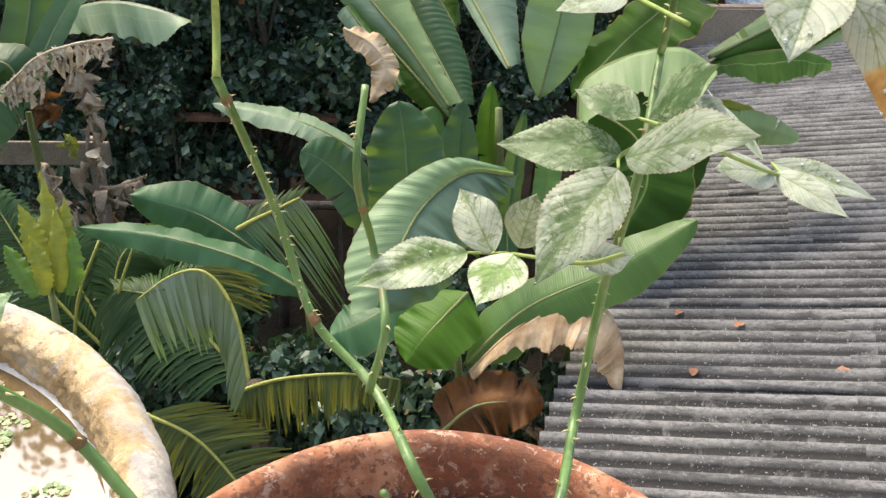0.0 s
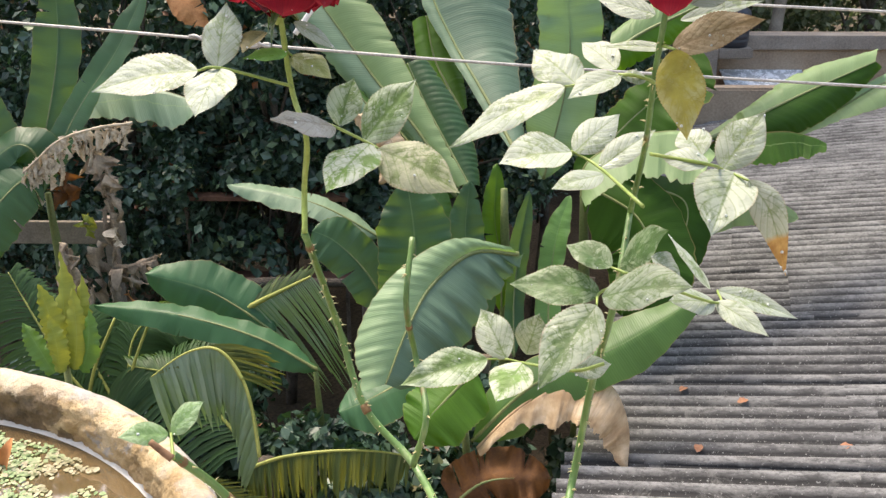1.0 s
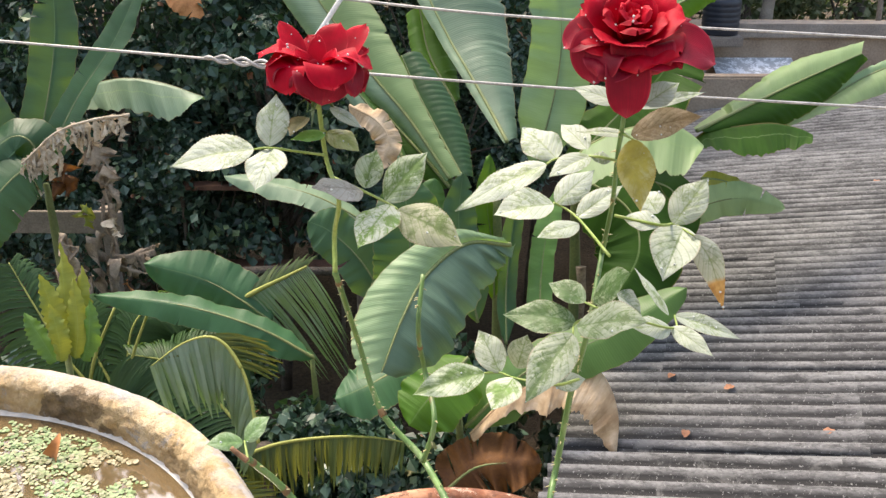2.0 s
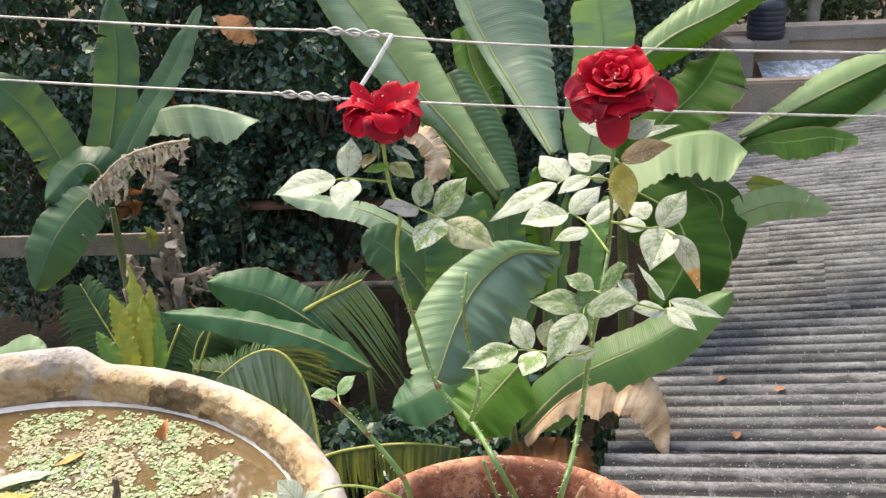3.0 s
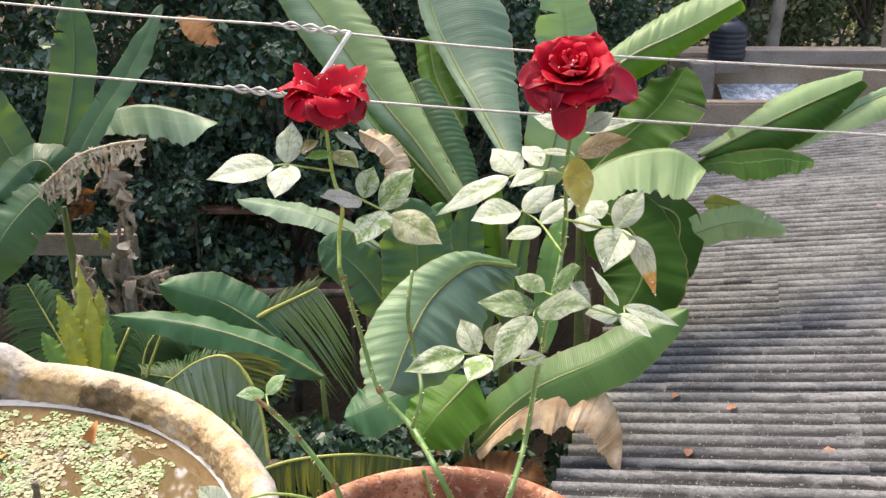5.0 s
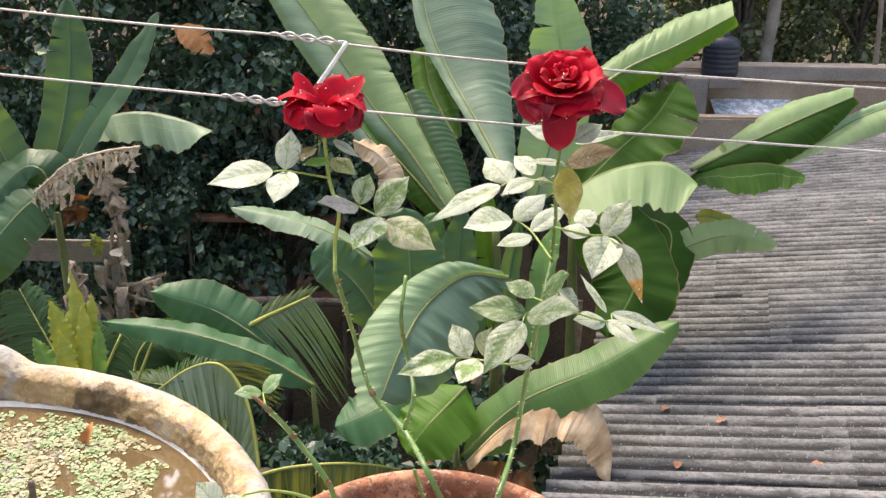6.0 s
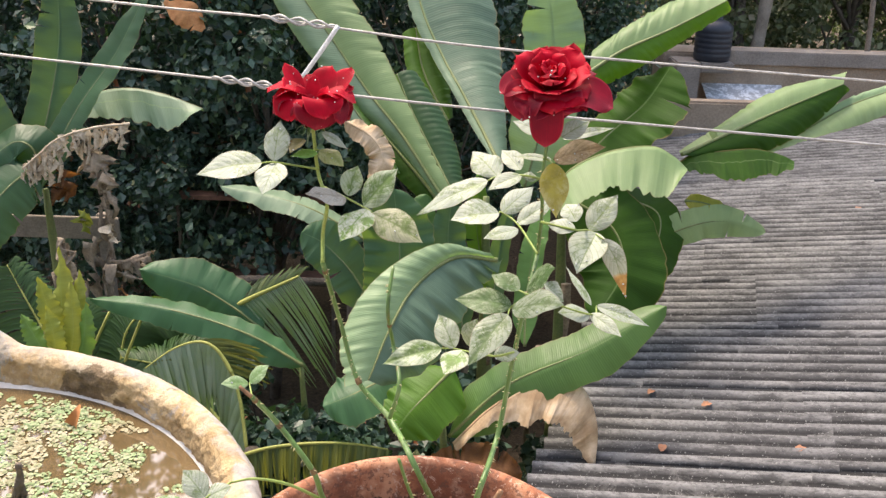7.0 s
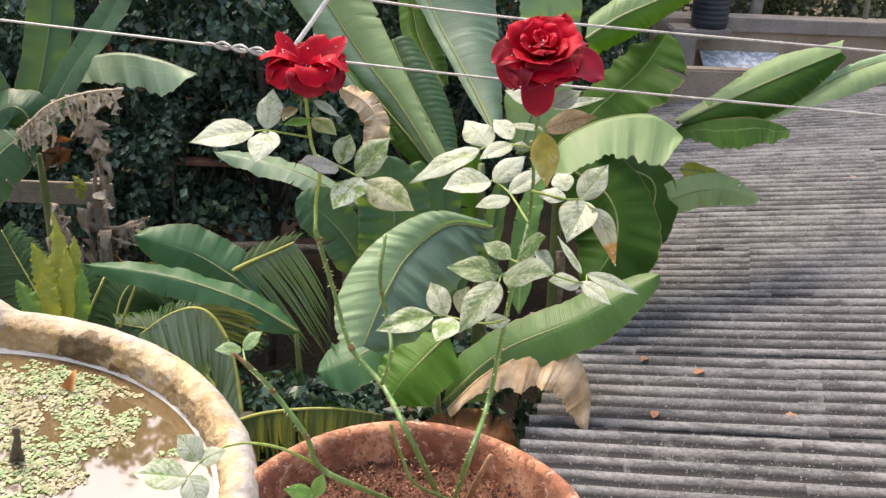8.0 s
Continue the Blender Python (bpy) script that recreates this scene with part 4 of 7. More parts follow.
def hanging_leaf(plant, spine, hem, folds, depth, material, seed, label, n=110, m=12):
    """A limp half leaf: it hangs from its arched midrib in deep folds that open towards a ragged hem."""
    rng = random.Random(seed)
    top, low = spline(spine, n), spline(hem, n)
    marks = sorted(rng.uniform(0.03, 0.97) for _ in range(folds))
    kind = [rng.choice((0.5, 1.0, 1.3)) for _ in marks]
    bm = bmesh.new()
    uvl = bm.loops.layers.uv.new()
    grid = []
    for i in range(n + 1):
        q = i / n
        near = min(range(folds), key=lambda k: abs(q - marks[k]))
        d = (q - marks[near]) * folds
        crease = kind[near] * (math.exp(-(d * 3.2) ** 2) - 0.55 * math.exp(-((d - 0.42) * 3.4) ** 2))
        fine = noise.noise((q * 42, seed, 0.0)) * 0.22
        rag = 1.0 + 0.10 * noise.noise((q * 26, seed, 5.0)) + 0.05 * noise.noise((q * 90, seed, 8.0)) - 0.04 * max(0.0, crease)
        row = []
        for j in range(-3, m + 1):
            x = j / m
            p = top[i].lerp(low[i], x * rag) if j >= 0 else top[i] + Vector((0.0, 0.035, -0.03)) * (-j / 3)
            open_up = max(0.0, x) ** 0.7
            bulge = math.sin(math.pi * min(1.0, max(0.0, x))) * 0.35
            p = p + Vector((0.25 * crease * open_up, 1.0, 0.12)) * depth * (crease * open_up + fine * open_up - bulge)
            row.append(bm.verts.new(p))
        grid.append(row)
    w = m + 3
    for i in range(n):
        for j in range(w):
            f = bm.faces.new((grid[i][j], grid[i][j + 1], grid[i + 1][j + 1], grid[i + 1][j]))
            for lp, (a, b) in zip(f.loops, ((i, j), (i, j + 1), (i + 1, j + 1), (i + 1, j))):
                lp[uvl].uv = (b / w, a / n)
    lf = part("leaf", bm, material, plant, label)
    bm = bmesh.new()
    tube(bm, [p + Vector((0, 0.02, -0.006)) for p in top], 0.012, 0.004, 6)
    part("midrib", bm, material, lf)
    return lf


def draped_leaf(plant, rib, left, right, materials, seed, pleat=0.007, label="", n=90, m=9, slats=0):
    """A broad leaf given by its midrib and its two margins; each half bellies out, is pleated along the side veins and frayed at the edge."""
    rng = random.Random(seed)
    mid = spline(rib, n)
    bm = bmesh.new()
    uvl = bm.loops.layers.uv.new()
    spots = {}
    for side, hem in ((0, spline(left, n)), (1, spline(right, n))):
        cuts = [rng.uniform(0.1, 0.95) for _ in range(4)]
        grid = []
        for i in range(n + 1):
            q = i / n
            t = (mid[min(i + 1, n)] - mid[max(i - 1, 0)]).normalized()
            across = hem[i] - mid[i]
            nrm = (t.cross(across) if side == 0 else across.cross(t)).normalized()
            if nrm.y > 0:
                nrm = -nrm
            fold = noise.noise((q * 24, seed, side * 7.0)) + 0.6 * noise.noise((q * 60, seed, side * 9.0))
            if slats and side:
                saw = (q * slats + 0.35 * noise.noise((q * 5, seed, 1.0))) % 1.0
                fold = 2.6 * (saw / 0.72 if saw < 0.72 else (1 - saw) / 0.28) - 1.3 + 0.3 * fold
            rag = 1.0 + 0.035 * noise.noise((q * 34, seed, side * 3.0)) - sum(0.10 * math.exp(-((q - c) * 160) ** 2) for c in cuts)
            row = []
            for j in range(m + 1):
                x = j / m
                p = mid[i] + across * x * rag + t * across.length * 0.16 * x * (1 - x)
                p = p + nrm * (across.length * 0.16 * math.sin(math.pi * x) + pleat * fold * x ** 0.8)
                row.append(bm.verts.new(p))
                spots[row[-1]] = (0.5 + (0.5 if side else -0.5) * x, q)
            grid.append(row)
        for i in range(n):
            for j in range(m):
                f = bm.faces.new((grid[i][j], grid[i][j + 1], grid[i + 1][j + 1], grid[i + 1][j]))
                # halves take separate materials: their lit and shaded sides are put into colour
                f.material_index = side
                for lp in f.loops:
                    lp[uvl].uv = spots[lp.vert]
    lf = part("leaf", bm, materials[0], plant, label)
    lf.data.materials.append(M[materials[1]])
    bm = bmesh.new()
    tube(bm, [p + Vector((0, -0.004, 0.0)) for p in mid], 0.016, 0.004, 7)
    part("midrib", bm, "stalk", lf)
    return lf


# big clump in the middle
P1 = banana_plant(drop((0.266, 6.662, 3.143)), (0.297, 6.772, 3.429), "tall banana plant with broad green upright leaves")
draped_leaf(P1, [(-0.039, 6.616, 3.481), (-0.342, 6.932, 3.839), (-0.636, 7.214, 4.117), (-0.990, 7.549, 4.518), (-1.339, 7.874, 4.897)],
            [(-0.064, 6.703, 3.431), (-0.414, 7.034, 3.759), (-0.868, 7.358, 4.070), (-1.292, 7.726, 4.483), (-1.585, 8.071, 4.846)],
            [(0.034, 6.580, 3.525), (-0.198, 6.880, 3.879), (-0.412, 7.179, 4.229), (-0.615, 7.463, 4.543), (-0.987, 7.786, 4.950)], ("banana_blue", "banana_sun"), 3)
# added dark leaf, standing for the shaded lower half of the leaf above
draped_leaf(P1, [(-0.039, 6.878, 3.330), (-0.268, 7.109, 3.530), (-0.504, 7.340, 3.731), (-0.751, 7.592, 3.982)],
            [(-0.124, 6.911, 3.280), (-0.409, 7.151, 3.458), (-0.652, 7.402, 3.664), (-0.879, 7.672, 3.914)],
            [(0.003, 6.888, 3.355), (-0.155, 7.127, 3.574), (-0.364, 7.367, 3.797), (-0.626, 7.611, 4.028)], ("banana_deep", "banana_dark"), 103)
draped_leaf(P1, [(-0.382, 6.817, 3.567), (-0.484, 6.934, 3.713), (-0.613, 7.051, 3.860), (-0.779, 7.182, 4.041)],
            [(-0.405, 6.797, 3.520), (-0.531, 6.900, 3.633), (-0.669, 7.017, 3.780), (-0.845, 7.155, 3.975)],
            [(-0.350, 6.865, 3.554), (-0.445, 6.986, 3.709), (-0.574, 7.104, 3.858), (-0.741, 7.233, 4.031)], ("banana_blue", "banana_mid"), 104, pleat=0.004)
draped_leaf(P1, [(0.043, 6.716, 3.461), (-0.110, 6.926, 3.698), (-0.278, 7.147, 3.963), (-0.414, 7.364, 4.216)],
            [(0.010, 6.711, 3.449), (-0.178, 6.920, 3.684), (-0.362, 7.130, 3.920), (-0.490, 7.336, 4.149)],
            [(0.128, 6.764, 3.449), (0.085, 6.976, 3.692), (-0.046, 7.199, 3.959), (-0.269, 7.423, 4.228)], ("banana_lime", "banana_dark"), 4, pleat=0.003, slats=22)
draped_leaf(P1, [(0.368, 6.815, 3.699), (0.240, 7.071, 3.891), (0.087, 7.338, 4.109), (-0.064, 7.601, 4.318), (-0.252, 7.921, 4.662), (-0.380, 8.304, 5.152)],
            [(0.344, 6.812, 3.691), (0.180, 7.065, 3.877), (0.017, 7.334, 4.098), (-0.144, 7.597, 4.307), (-0.353, 7.920, 4.658), (-0.435, 8.303, 5.150)],
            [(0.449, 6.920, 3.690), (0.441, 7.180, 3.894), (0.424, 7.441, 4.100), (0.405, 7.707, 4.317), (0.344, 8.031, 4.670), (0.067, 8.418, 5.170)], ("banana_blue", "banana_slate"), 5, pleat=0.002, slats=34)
banana_leaf(P1, [(0.604, 7.084, 3.405), (0.766, 7.295, 4.093), (0.775, 7.425, 4.573), (0.677, 7.514, 5.085)], 0.50, "banana_pale", 12, 12, seed=6, tears=1)
draped_leaf(P1, [(-0.010, 7.419, 3.838), (-0.117, 7.595, 3.995), (-0.228, 7.787, 4.190), (-0.298, 8.018, 4.478)],
            [(-0.073, 7.422, 3.844), (-0.225, 7.586, 3.975), (-0.355, 7.774, 4.160), (-0.408, 7.998, 4.431)],
            [(0.034, 7.479, 3.853), (0.009, 7.660, 4.022), (-0.063, 7.846, 4.204), (-0.140, 8.063, 4.459)], ("banana_lime", "banana_lime"), 8)
banana_leaf(P1, [(0.364, 6.164, 2.403), (0.365, 6.397, 2.731), (0.405, 6.541, 3.107), (0.473, 6.671, 3.446)], 0.16, "banana_dark", 30, 14, seed=71, tears=1)
banana_leaf(P1, [(0.599, 6.195, 2.484), (0.615, 6.428, 2.814), (0.664, 6.558, 3.152), (0.755, 6.660, 3.417)], 0.20, "banana", -30, 14, seed=72, tears=1)
banana_leaf(P1, [(0.162, 6.218, 2.545), (0.071, 6.359, 2.912), (0.021, 6.472, 3.205), (0.049, 6.600, 3.538)], 0.26, "banana_dark", 10, 10, seed=73, tears=1)
banana_leaf(P1, [(0.287, 6.549, 2.570), (0.276, 6.682, 2.916), (0.232, 6.800, 3.223), (0.254, 6.933, 3.570)], 0.22, "banana_lime", 30, 10, seed=74, tears=1)
banana_leaf(P1, [(-0.081, 6.363, 2.643), (-0.153, 6.492, 2.978), (-0.201, 6.592, 3.239), (-0.149, 6.679, 3.465)], 0.30, "banana", 10, 10, seed=75, tears=0)
P2 = banana_plant(drop((0.900, 6.857, 3.092)), (0.876, 6.896, 3.473), "banana plant with wide drooping leaves reaching over the roof")
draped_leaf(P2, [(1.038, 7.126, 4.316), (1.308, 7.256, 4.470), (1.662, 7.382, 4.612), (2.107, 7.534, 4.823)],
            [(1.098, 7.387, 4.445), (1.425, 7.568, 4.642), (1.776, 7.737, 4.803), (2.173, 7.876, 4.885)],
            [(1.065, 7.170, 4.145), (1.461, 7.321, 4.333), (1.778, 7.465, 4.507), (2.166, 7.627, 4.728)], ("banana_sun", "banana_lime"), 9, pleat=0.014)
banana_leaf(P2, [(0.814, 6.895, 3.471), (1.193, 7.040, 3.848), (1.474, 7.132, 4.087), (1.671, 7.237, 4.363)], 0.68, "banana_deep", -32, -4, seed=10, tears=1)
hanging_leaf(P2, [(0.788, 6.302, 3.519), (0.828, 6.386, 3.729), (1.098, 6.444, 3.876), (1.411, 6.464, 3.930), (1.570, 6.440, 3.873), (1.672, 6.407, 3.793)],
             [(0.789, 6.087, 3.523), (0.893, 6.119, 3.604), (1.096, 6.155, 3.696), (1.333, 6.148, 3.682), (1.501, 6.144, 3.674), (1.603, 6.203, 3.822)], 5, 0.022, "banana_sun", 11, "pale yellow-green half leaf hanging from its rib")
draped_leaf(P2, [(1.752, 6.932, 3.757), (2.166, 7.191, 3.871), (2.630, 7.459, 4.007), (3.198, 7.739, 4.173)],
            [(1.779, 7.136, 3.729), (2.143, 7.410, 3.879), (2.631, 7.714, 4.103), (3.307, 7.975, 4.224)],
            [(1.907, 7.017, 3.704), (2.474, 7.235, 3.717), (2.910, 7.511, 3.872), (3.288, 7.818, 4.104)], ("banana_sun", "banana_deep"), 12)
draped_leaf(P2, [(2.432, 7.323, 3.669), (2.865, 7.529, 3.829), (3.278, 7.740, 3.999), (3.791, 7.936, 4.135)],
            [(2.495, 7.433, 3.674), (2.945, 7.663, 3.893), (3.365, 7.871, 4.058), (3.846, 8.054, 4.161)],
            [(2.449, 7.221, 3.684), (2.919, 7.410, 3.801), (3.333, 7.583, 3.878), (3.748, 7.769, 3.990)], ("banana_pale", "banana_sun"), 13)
hanging_leaf(P2, [(1.745, 6.916, 3.695), (1.863, 6.979, 3.743), (2.108, 7.031, 3.764), (2.347, 7.077, 3.774), (2.557, 7.101, 3.730), (2.672, 7.122, 3.680)],
             [(1.743, 6.748, 3.683), (1.888, 6.778, 3.654), (2.105, 6.801, 3.607), (2.336, 6.848, 3.619), (2.475, 6.896, 3.631), (2.607, 6.953, 3.664)], 7, 0.026, "banana_deep", 14, "dark green half leaf with a brown torn tip")
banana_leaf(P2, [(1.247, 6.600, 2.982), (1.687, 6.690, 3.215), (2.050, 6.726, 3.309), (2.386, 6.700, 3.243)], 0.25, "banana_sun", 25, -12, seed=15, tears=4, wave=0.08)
banana_leaf(P2, [(0.853, 6.690, 3.495), (1.204, 6.513, 3.314), (1.274, 6.308, 3.059), (1.074, 6.090, 2.768)], 0.62, "banana_deep", 10, -18, seed=16, tears=2)
banana_leaf(P2, [(1.109, 6.788, 3.472), (1.560, 6.749, 3.371), (1.547, 6.554, 3.141), (1.356, 6.437, 2.835)], 0.42, "banana_deep", -10, -14, seed=17, tears=2)
banana_leaf(P2, [(1.806, 6.874, 3.416), (1.972, 6.867, 3.397), (2.168, 6.839, 3.326)], 0.15, "banana_yellow", 0, -10, seed=18, tears=2)

# nearer plant with the dead leaf
P3 = banana_plant(drop((0.028, 5.220, 2.178)), (0.021, 5.296, 2.374), "low banana plant with a torn dead leaf over the roof edge", 0.09)
banana_leaf(P3, [(0.058, 5.178, 2.347), (0.418, 5.211, 2.712), (0.902, 5.206, 2.977), (1.359, 5.306, 3.239)], 0.36, "banana_mid", -12, -14, seed=20, tears=0, wave=0.02, pleat=0.007)
SPINE = [(0.093, 5.117, 2.328), (0.308, 5.152, 2.557), (0.556, 5.175, 2.729), (0.734, 5.175, 2.785), (0.849, 5.143, 2.758), (0.923, 5.085, 2.661), (0.965, 5.025, 2.507), (0.958, 4.954, 2.321)]
HEM = [(0.114, 5.077, 2.307), (0.296, 5.070, 2.483), (0.502, 5.033, 2.528), (0.634, 5.016, 2.566), (0.712, 5.006, 2.568), (0.780, 4.985, 2.514), (0.832, 4.972, 2.425), (0.930, 4.943, 2.320)]


hanging_leaf(P3, SPINE, HEM, 8, 0.030, "dry", 4, "crumpled beige dead leaf")
banana_leaf(P3, [(-0.082, 4.945, 2.019), (0.147, 4.965, 2.209), (0.511, 4.931, 2.261)], 0.38, "rotting", 8, -24, seed=33, tears=8, wave=0.26, pleat=0.10, label="dark orange-brown rotting leaf")
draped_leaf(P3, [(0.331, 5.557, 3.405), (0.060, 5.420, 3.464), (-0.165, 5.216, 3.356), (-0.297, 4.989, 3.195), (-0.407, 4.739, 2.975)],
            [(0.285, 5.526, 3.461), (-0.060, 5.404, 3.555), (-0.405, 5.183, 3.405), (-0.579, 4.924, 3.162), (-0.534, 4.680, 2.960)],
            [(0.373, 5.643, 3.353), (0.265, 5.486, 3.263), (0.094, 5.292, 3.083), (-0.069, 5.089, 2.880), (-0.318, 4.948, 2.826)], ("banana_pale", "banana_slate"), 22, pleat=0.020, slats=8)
banana_leaf(P3, [(0.079, 5.333, 2.749), (-0.054, 5.238, 2.642), (-0.184, 5.144, 2.537), (-0.281, 5.094, 2.407)], 0.44, "banana_lime", 8, -12, seed=23, pleat=0.008, tears=0)
banana_leaf(P3, [(-0.132, 5.444, 2.761), (-0.372, 5.391, 2.623), (-0.569, 5.264, 2.570), (-0.738, 5.237, 2.501)], 0.38, "banana_jade", 15, -10, seed=24, tears=0)
banana_leaf(P3, [(-0.336, 5.942, 2.664), (-0.310, 6.078, 3.017), (-0.320, 6.186, 3.300), (-0.368, 6.308, 3.616)], 0.50, "banana_dark", 10, 8, seed=25, tears=1)
banana_leaf(P3, [(-0.461, 6.086, 2.759), (-0.663, 6.194, 3.040), (-0.860, 6.260, 3.213), (-1.016, 6.286, 3.280)], 0.34, "banana_dark", -12, 8, seed=26, tears=1)
banana_leaf(P3, [(-0.571, 6.458, 3.170), (-0.933, 6.529, 3.355), (-1.252, 6.564, 3.445), (-1.642, 6.588, 3.507)], 0.24, "banana_blue", 25, -10, seed=27, tears=2)
banana_leaf(P3, [(-0.756, 6.768, 3.976), (-0.555, 6.727, 3.871), (-0.479, 6.672, 3.726), (-0.583, 6.592, 3.520)], 0.19, "dry", 0, -24, seed=28, tears=4, wave=0.22, pleat=0.09)

# low plant at the palms
P4 = banana_plant(drop((-0.982, 5.901, 2.278)), (-0.973, 5.867, 2.468), "young banana plant with long glossy dark leaves", 0.07)
banana_leaf(P4, [(-0.931, 5.728, 2.523), (-1.316, 5.756, 2.737), (-1.834, 5.808, 2.873), (-2.378, 5.829, 2.925)], 0.23, "banana_jade", 16, -20, seed=31, tears=2, wave=0.05, pleat=0.05)
banana_leaf(P4, [(-1.272, 6.081, 2.606), (-1.490, 6.137, 2.751), (-1.765, 6.189, 2.887), (-2.167, 6.226, 2.984)], 0.40, "banana_jade", -12, -12, seed=32, tears=1, pleat=0.035)
for a, b in (((-2.416, 5.762, 2.473), (-2.278, 5.889, 2.804)), ((-2.163, 5.765, 2.480), (-2.040, 5.892, 2.811))):
    bm = bmesh.new()
    tube(bm, spline([Vector(a) + Vector((-0.1, 0.0, -0.4)), a, b], 8), 0.014, 0.009, 7, 0.05, 3)
    part("leaf_stalk", bm, "rachis", P4)

# plant at the shrubs, partly withered
P5 = banana_plant(drop((-3.235, 7.279, 2.797)), (-3.251, 7.327, 3.202), "old banana plant with ragged and withered hanging leaves")
hanging_leaf(P5, [(-3.361, 7.773, 3.613), (-3.187, 7.774, 3.771), (-2.958, 7.760, 3.895), (-2.660, 7.721, 3.960), (-2.342, 7.647, 3.940), (-1.988, 7.542, 3.852)],
             [(-3.269, 7.616, 3.627), (-3.094, 7.593, 3.704), (-2.833, 7.553, 3.741), (-2.564, 7.496, 3.736), (-2.221, 7.425, 3.702), (-2.041, 7.427, 3.835)], 6, 0.030, "banana_blue", 41, "torn blue-green half leaf hanging from its rib")
banana_leaf(P5, [(-3.294, 7.216, 3.190), (-2.988, 7.453, 3.809), (-2.677, 7.628, 4.265), (-2.432, 7.818, 4.760)], 0.28, "banana_dark", -10, 12, seed=42, tears=2)
banana_leaf(P5, [(-3.383, 7.326, 3.199), (-3.248, 7.549, 3.779), (-3.178, 7.755, 4.317), (-3.218, 7.960, 4.851)], 0.36, "banana_dark", 12, 10, seed=43, tears=3)
banana_leaf(P5, [(-3.426, 7.230, 3.227), (-3.658, 7.399, 3.668), (-3.880, 7.437, 4.046), (-4.176, 7.440, 4.334)], 0.40, "banana_dark", 0, 10, seed=44, tears=3)
banana_leaf(P5, [(-3.172, 7.102, 3.453), (-3.334, 6.959, 3.359), (-3.526, 6.757, 3.113), (-3.679, 6.623, 2.762)], 0.46, "banana_dark", -10, -12, seed=45, tears=5)
banana_leaf(P5, [(-3.170, 7.183, 3.385), (-3.262, 7.162, 3.608), (-3.431, 7.160, 3.603), (-3.628, 6.971, 3.389)], 0.40, "banana_dark", 0, -14, seed=46, tears=3)
RIB_LINE = spline([(-2.450, 7.132, 3.810), (-2.737, 7.117, 3.771), (-2.998, 7.084, 3.685), (-3.144, 7.039, 3.567), (-3.262, 6.999, 3.462)], 40)
bm = bmesh.new()
tube(bm, RIB_LINE, 0.012, 0.007, 7, 0.25, 2)
part("dead_midrib", bm, "bleached", P5, "bleached bare midrib with torn fringe")
rng = random.Random(9)


def strip(at, reach, width, material, label, k, sway=0.05, along=14):
    """A shrivelled ribbon of dead leaf hanging from at."""
    at, reach = Vector(at), Vector(reach)
    off = [Vector((rng.uniform(-sway, sway), rng.uniform(-sway, sway), 0)) for _ in range(3)]
    bm, _ = blade([at, at + reach * 0.3 + off[0], at + reach * 0.65 + off[1], at + reach + off[2] * 0.6], width, UP, rng.uniform(-55, 55),
                  lambda t: max(0.12, (0.55 + 0.45 * math.sin(t * 9 + k)) * (1 - 0.6 * t)), -38, 0.35, 0.2, along, 3, 2, 300 + k, pleat=0.12)
    part("dead_strip", bm, material, P5, label)


for k in range(44):
    i = rng.randrange(1, 40)
    ln = rng.uniform(0.09, 0.22) * (1.6 if rng.random() < 0.3 else 1.0)
    strip(RIB_LINE[i], (rng.uniform(-0.05, 0.02), rng.uniform(-0.03, 0.02), -ln), rng.uniform(0.05, 0.11), "bleached", "torn bleached leaf fringe", k, 0.02, 10)
DEAD_HIGH = (((-2.733, 7.097, 3.578), (0.02, 0.0, -0.34), 0.20, "withered"), ((-2.665, 7.045, 3.442), (-0.05, 0.0, -0.30), 0.12, "withered"), ((-2.959, 7.095, 3.435), (-0.03, 0.0, -0.26), 0.17, "rotting"),
                                    ((-3.028, 7.080, 3.340), (-0.06, 0.0, -0.20), 0.12, "rotting"), ((-2.651, 6.977, 3.266), (0.02, 0.0, -0.55), 0.06, "withered"), ((-2.682, 6.963, 3.203), (0.06, 0.0, -0.60), 0.05, "withered"),
                                    ((-2.609, 6.915, 3.133), (-0.04, 0.0, -0.62), 0.05, "withered"), ((-2.715, 6.857, 2.926), (0.04, 0.0, -0.50), 0.11, "withered"))
DEAD_LOW = (((-2.618, 6.779, 2.779), (0.34, 0.0, 0.08), 0.11, "withered"),
                                    ((-2.575, 6.768, 2.749), (0.26, -0.05, -0.06), 0.09, "withered"), ((-2.733, 6.696, 2.673), (-0.14, 0.0, -0.30), 0.07, "withered"), ((-2.608, 6.697, 2.677), (0.02, 0.0, -0.30), 0.06, "withered"),
                                    ((-2.574, 6.883, 3.078), (0.06, -0.02, -0.14), 0.08, "bleached"), ((-2.790, 6.925, 3.159), (-0.03, 0.0, -0.16), 0.10, "banana_yellow"), ((-2.478, 6.799, 2.776), (0.12, 0.0, -0.12), 0.05, "withered"),
                                    ((-2.486, 6.717, 2.618), (0.06, 0.0, -0.16), 0.04, "fallen"), ((-2.196, 6.469, 2.918), (0.18, 0.0, -0.20), 0.03, "bleached"), ((-2.781, 6.412, 3.049), (0.10, 0.0, -0.52), 0.06, "withered"), ((-2.790, 6.423, 3.079), (0.02, -0.1, -0.20), 0.07, "withered"))
for k, (a, b, w, mat) in enumerate(DEAD_HIGH + DEAD_LOW):
    strip(a, b, w * 1.5, mat, "shrivelled hanging piece of dead leaf", 50 + k, 0.03)
    if mat == "withered":
        strip(Vector(a) + Vector((rng.uniform(-0.06, 0.06), 0.04, 0.03)), Vector(b) * rng.uniform(0.6, 1.1), w * 1.1, mat, "shrivelled hanging piece of dead leaf", 90 + k, 0.06)

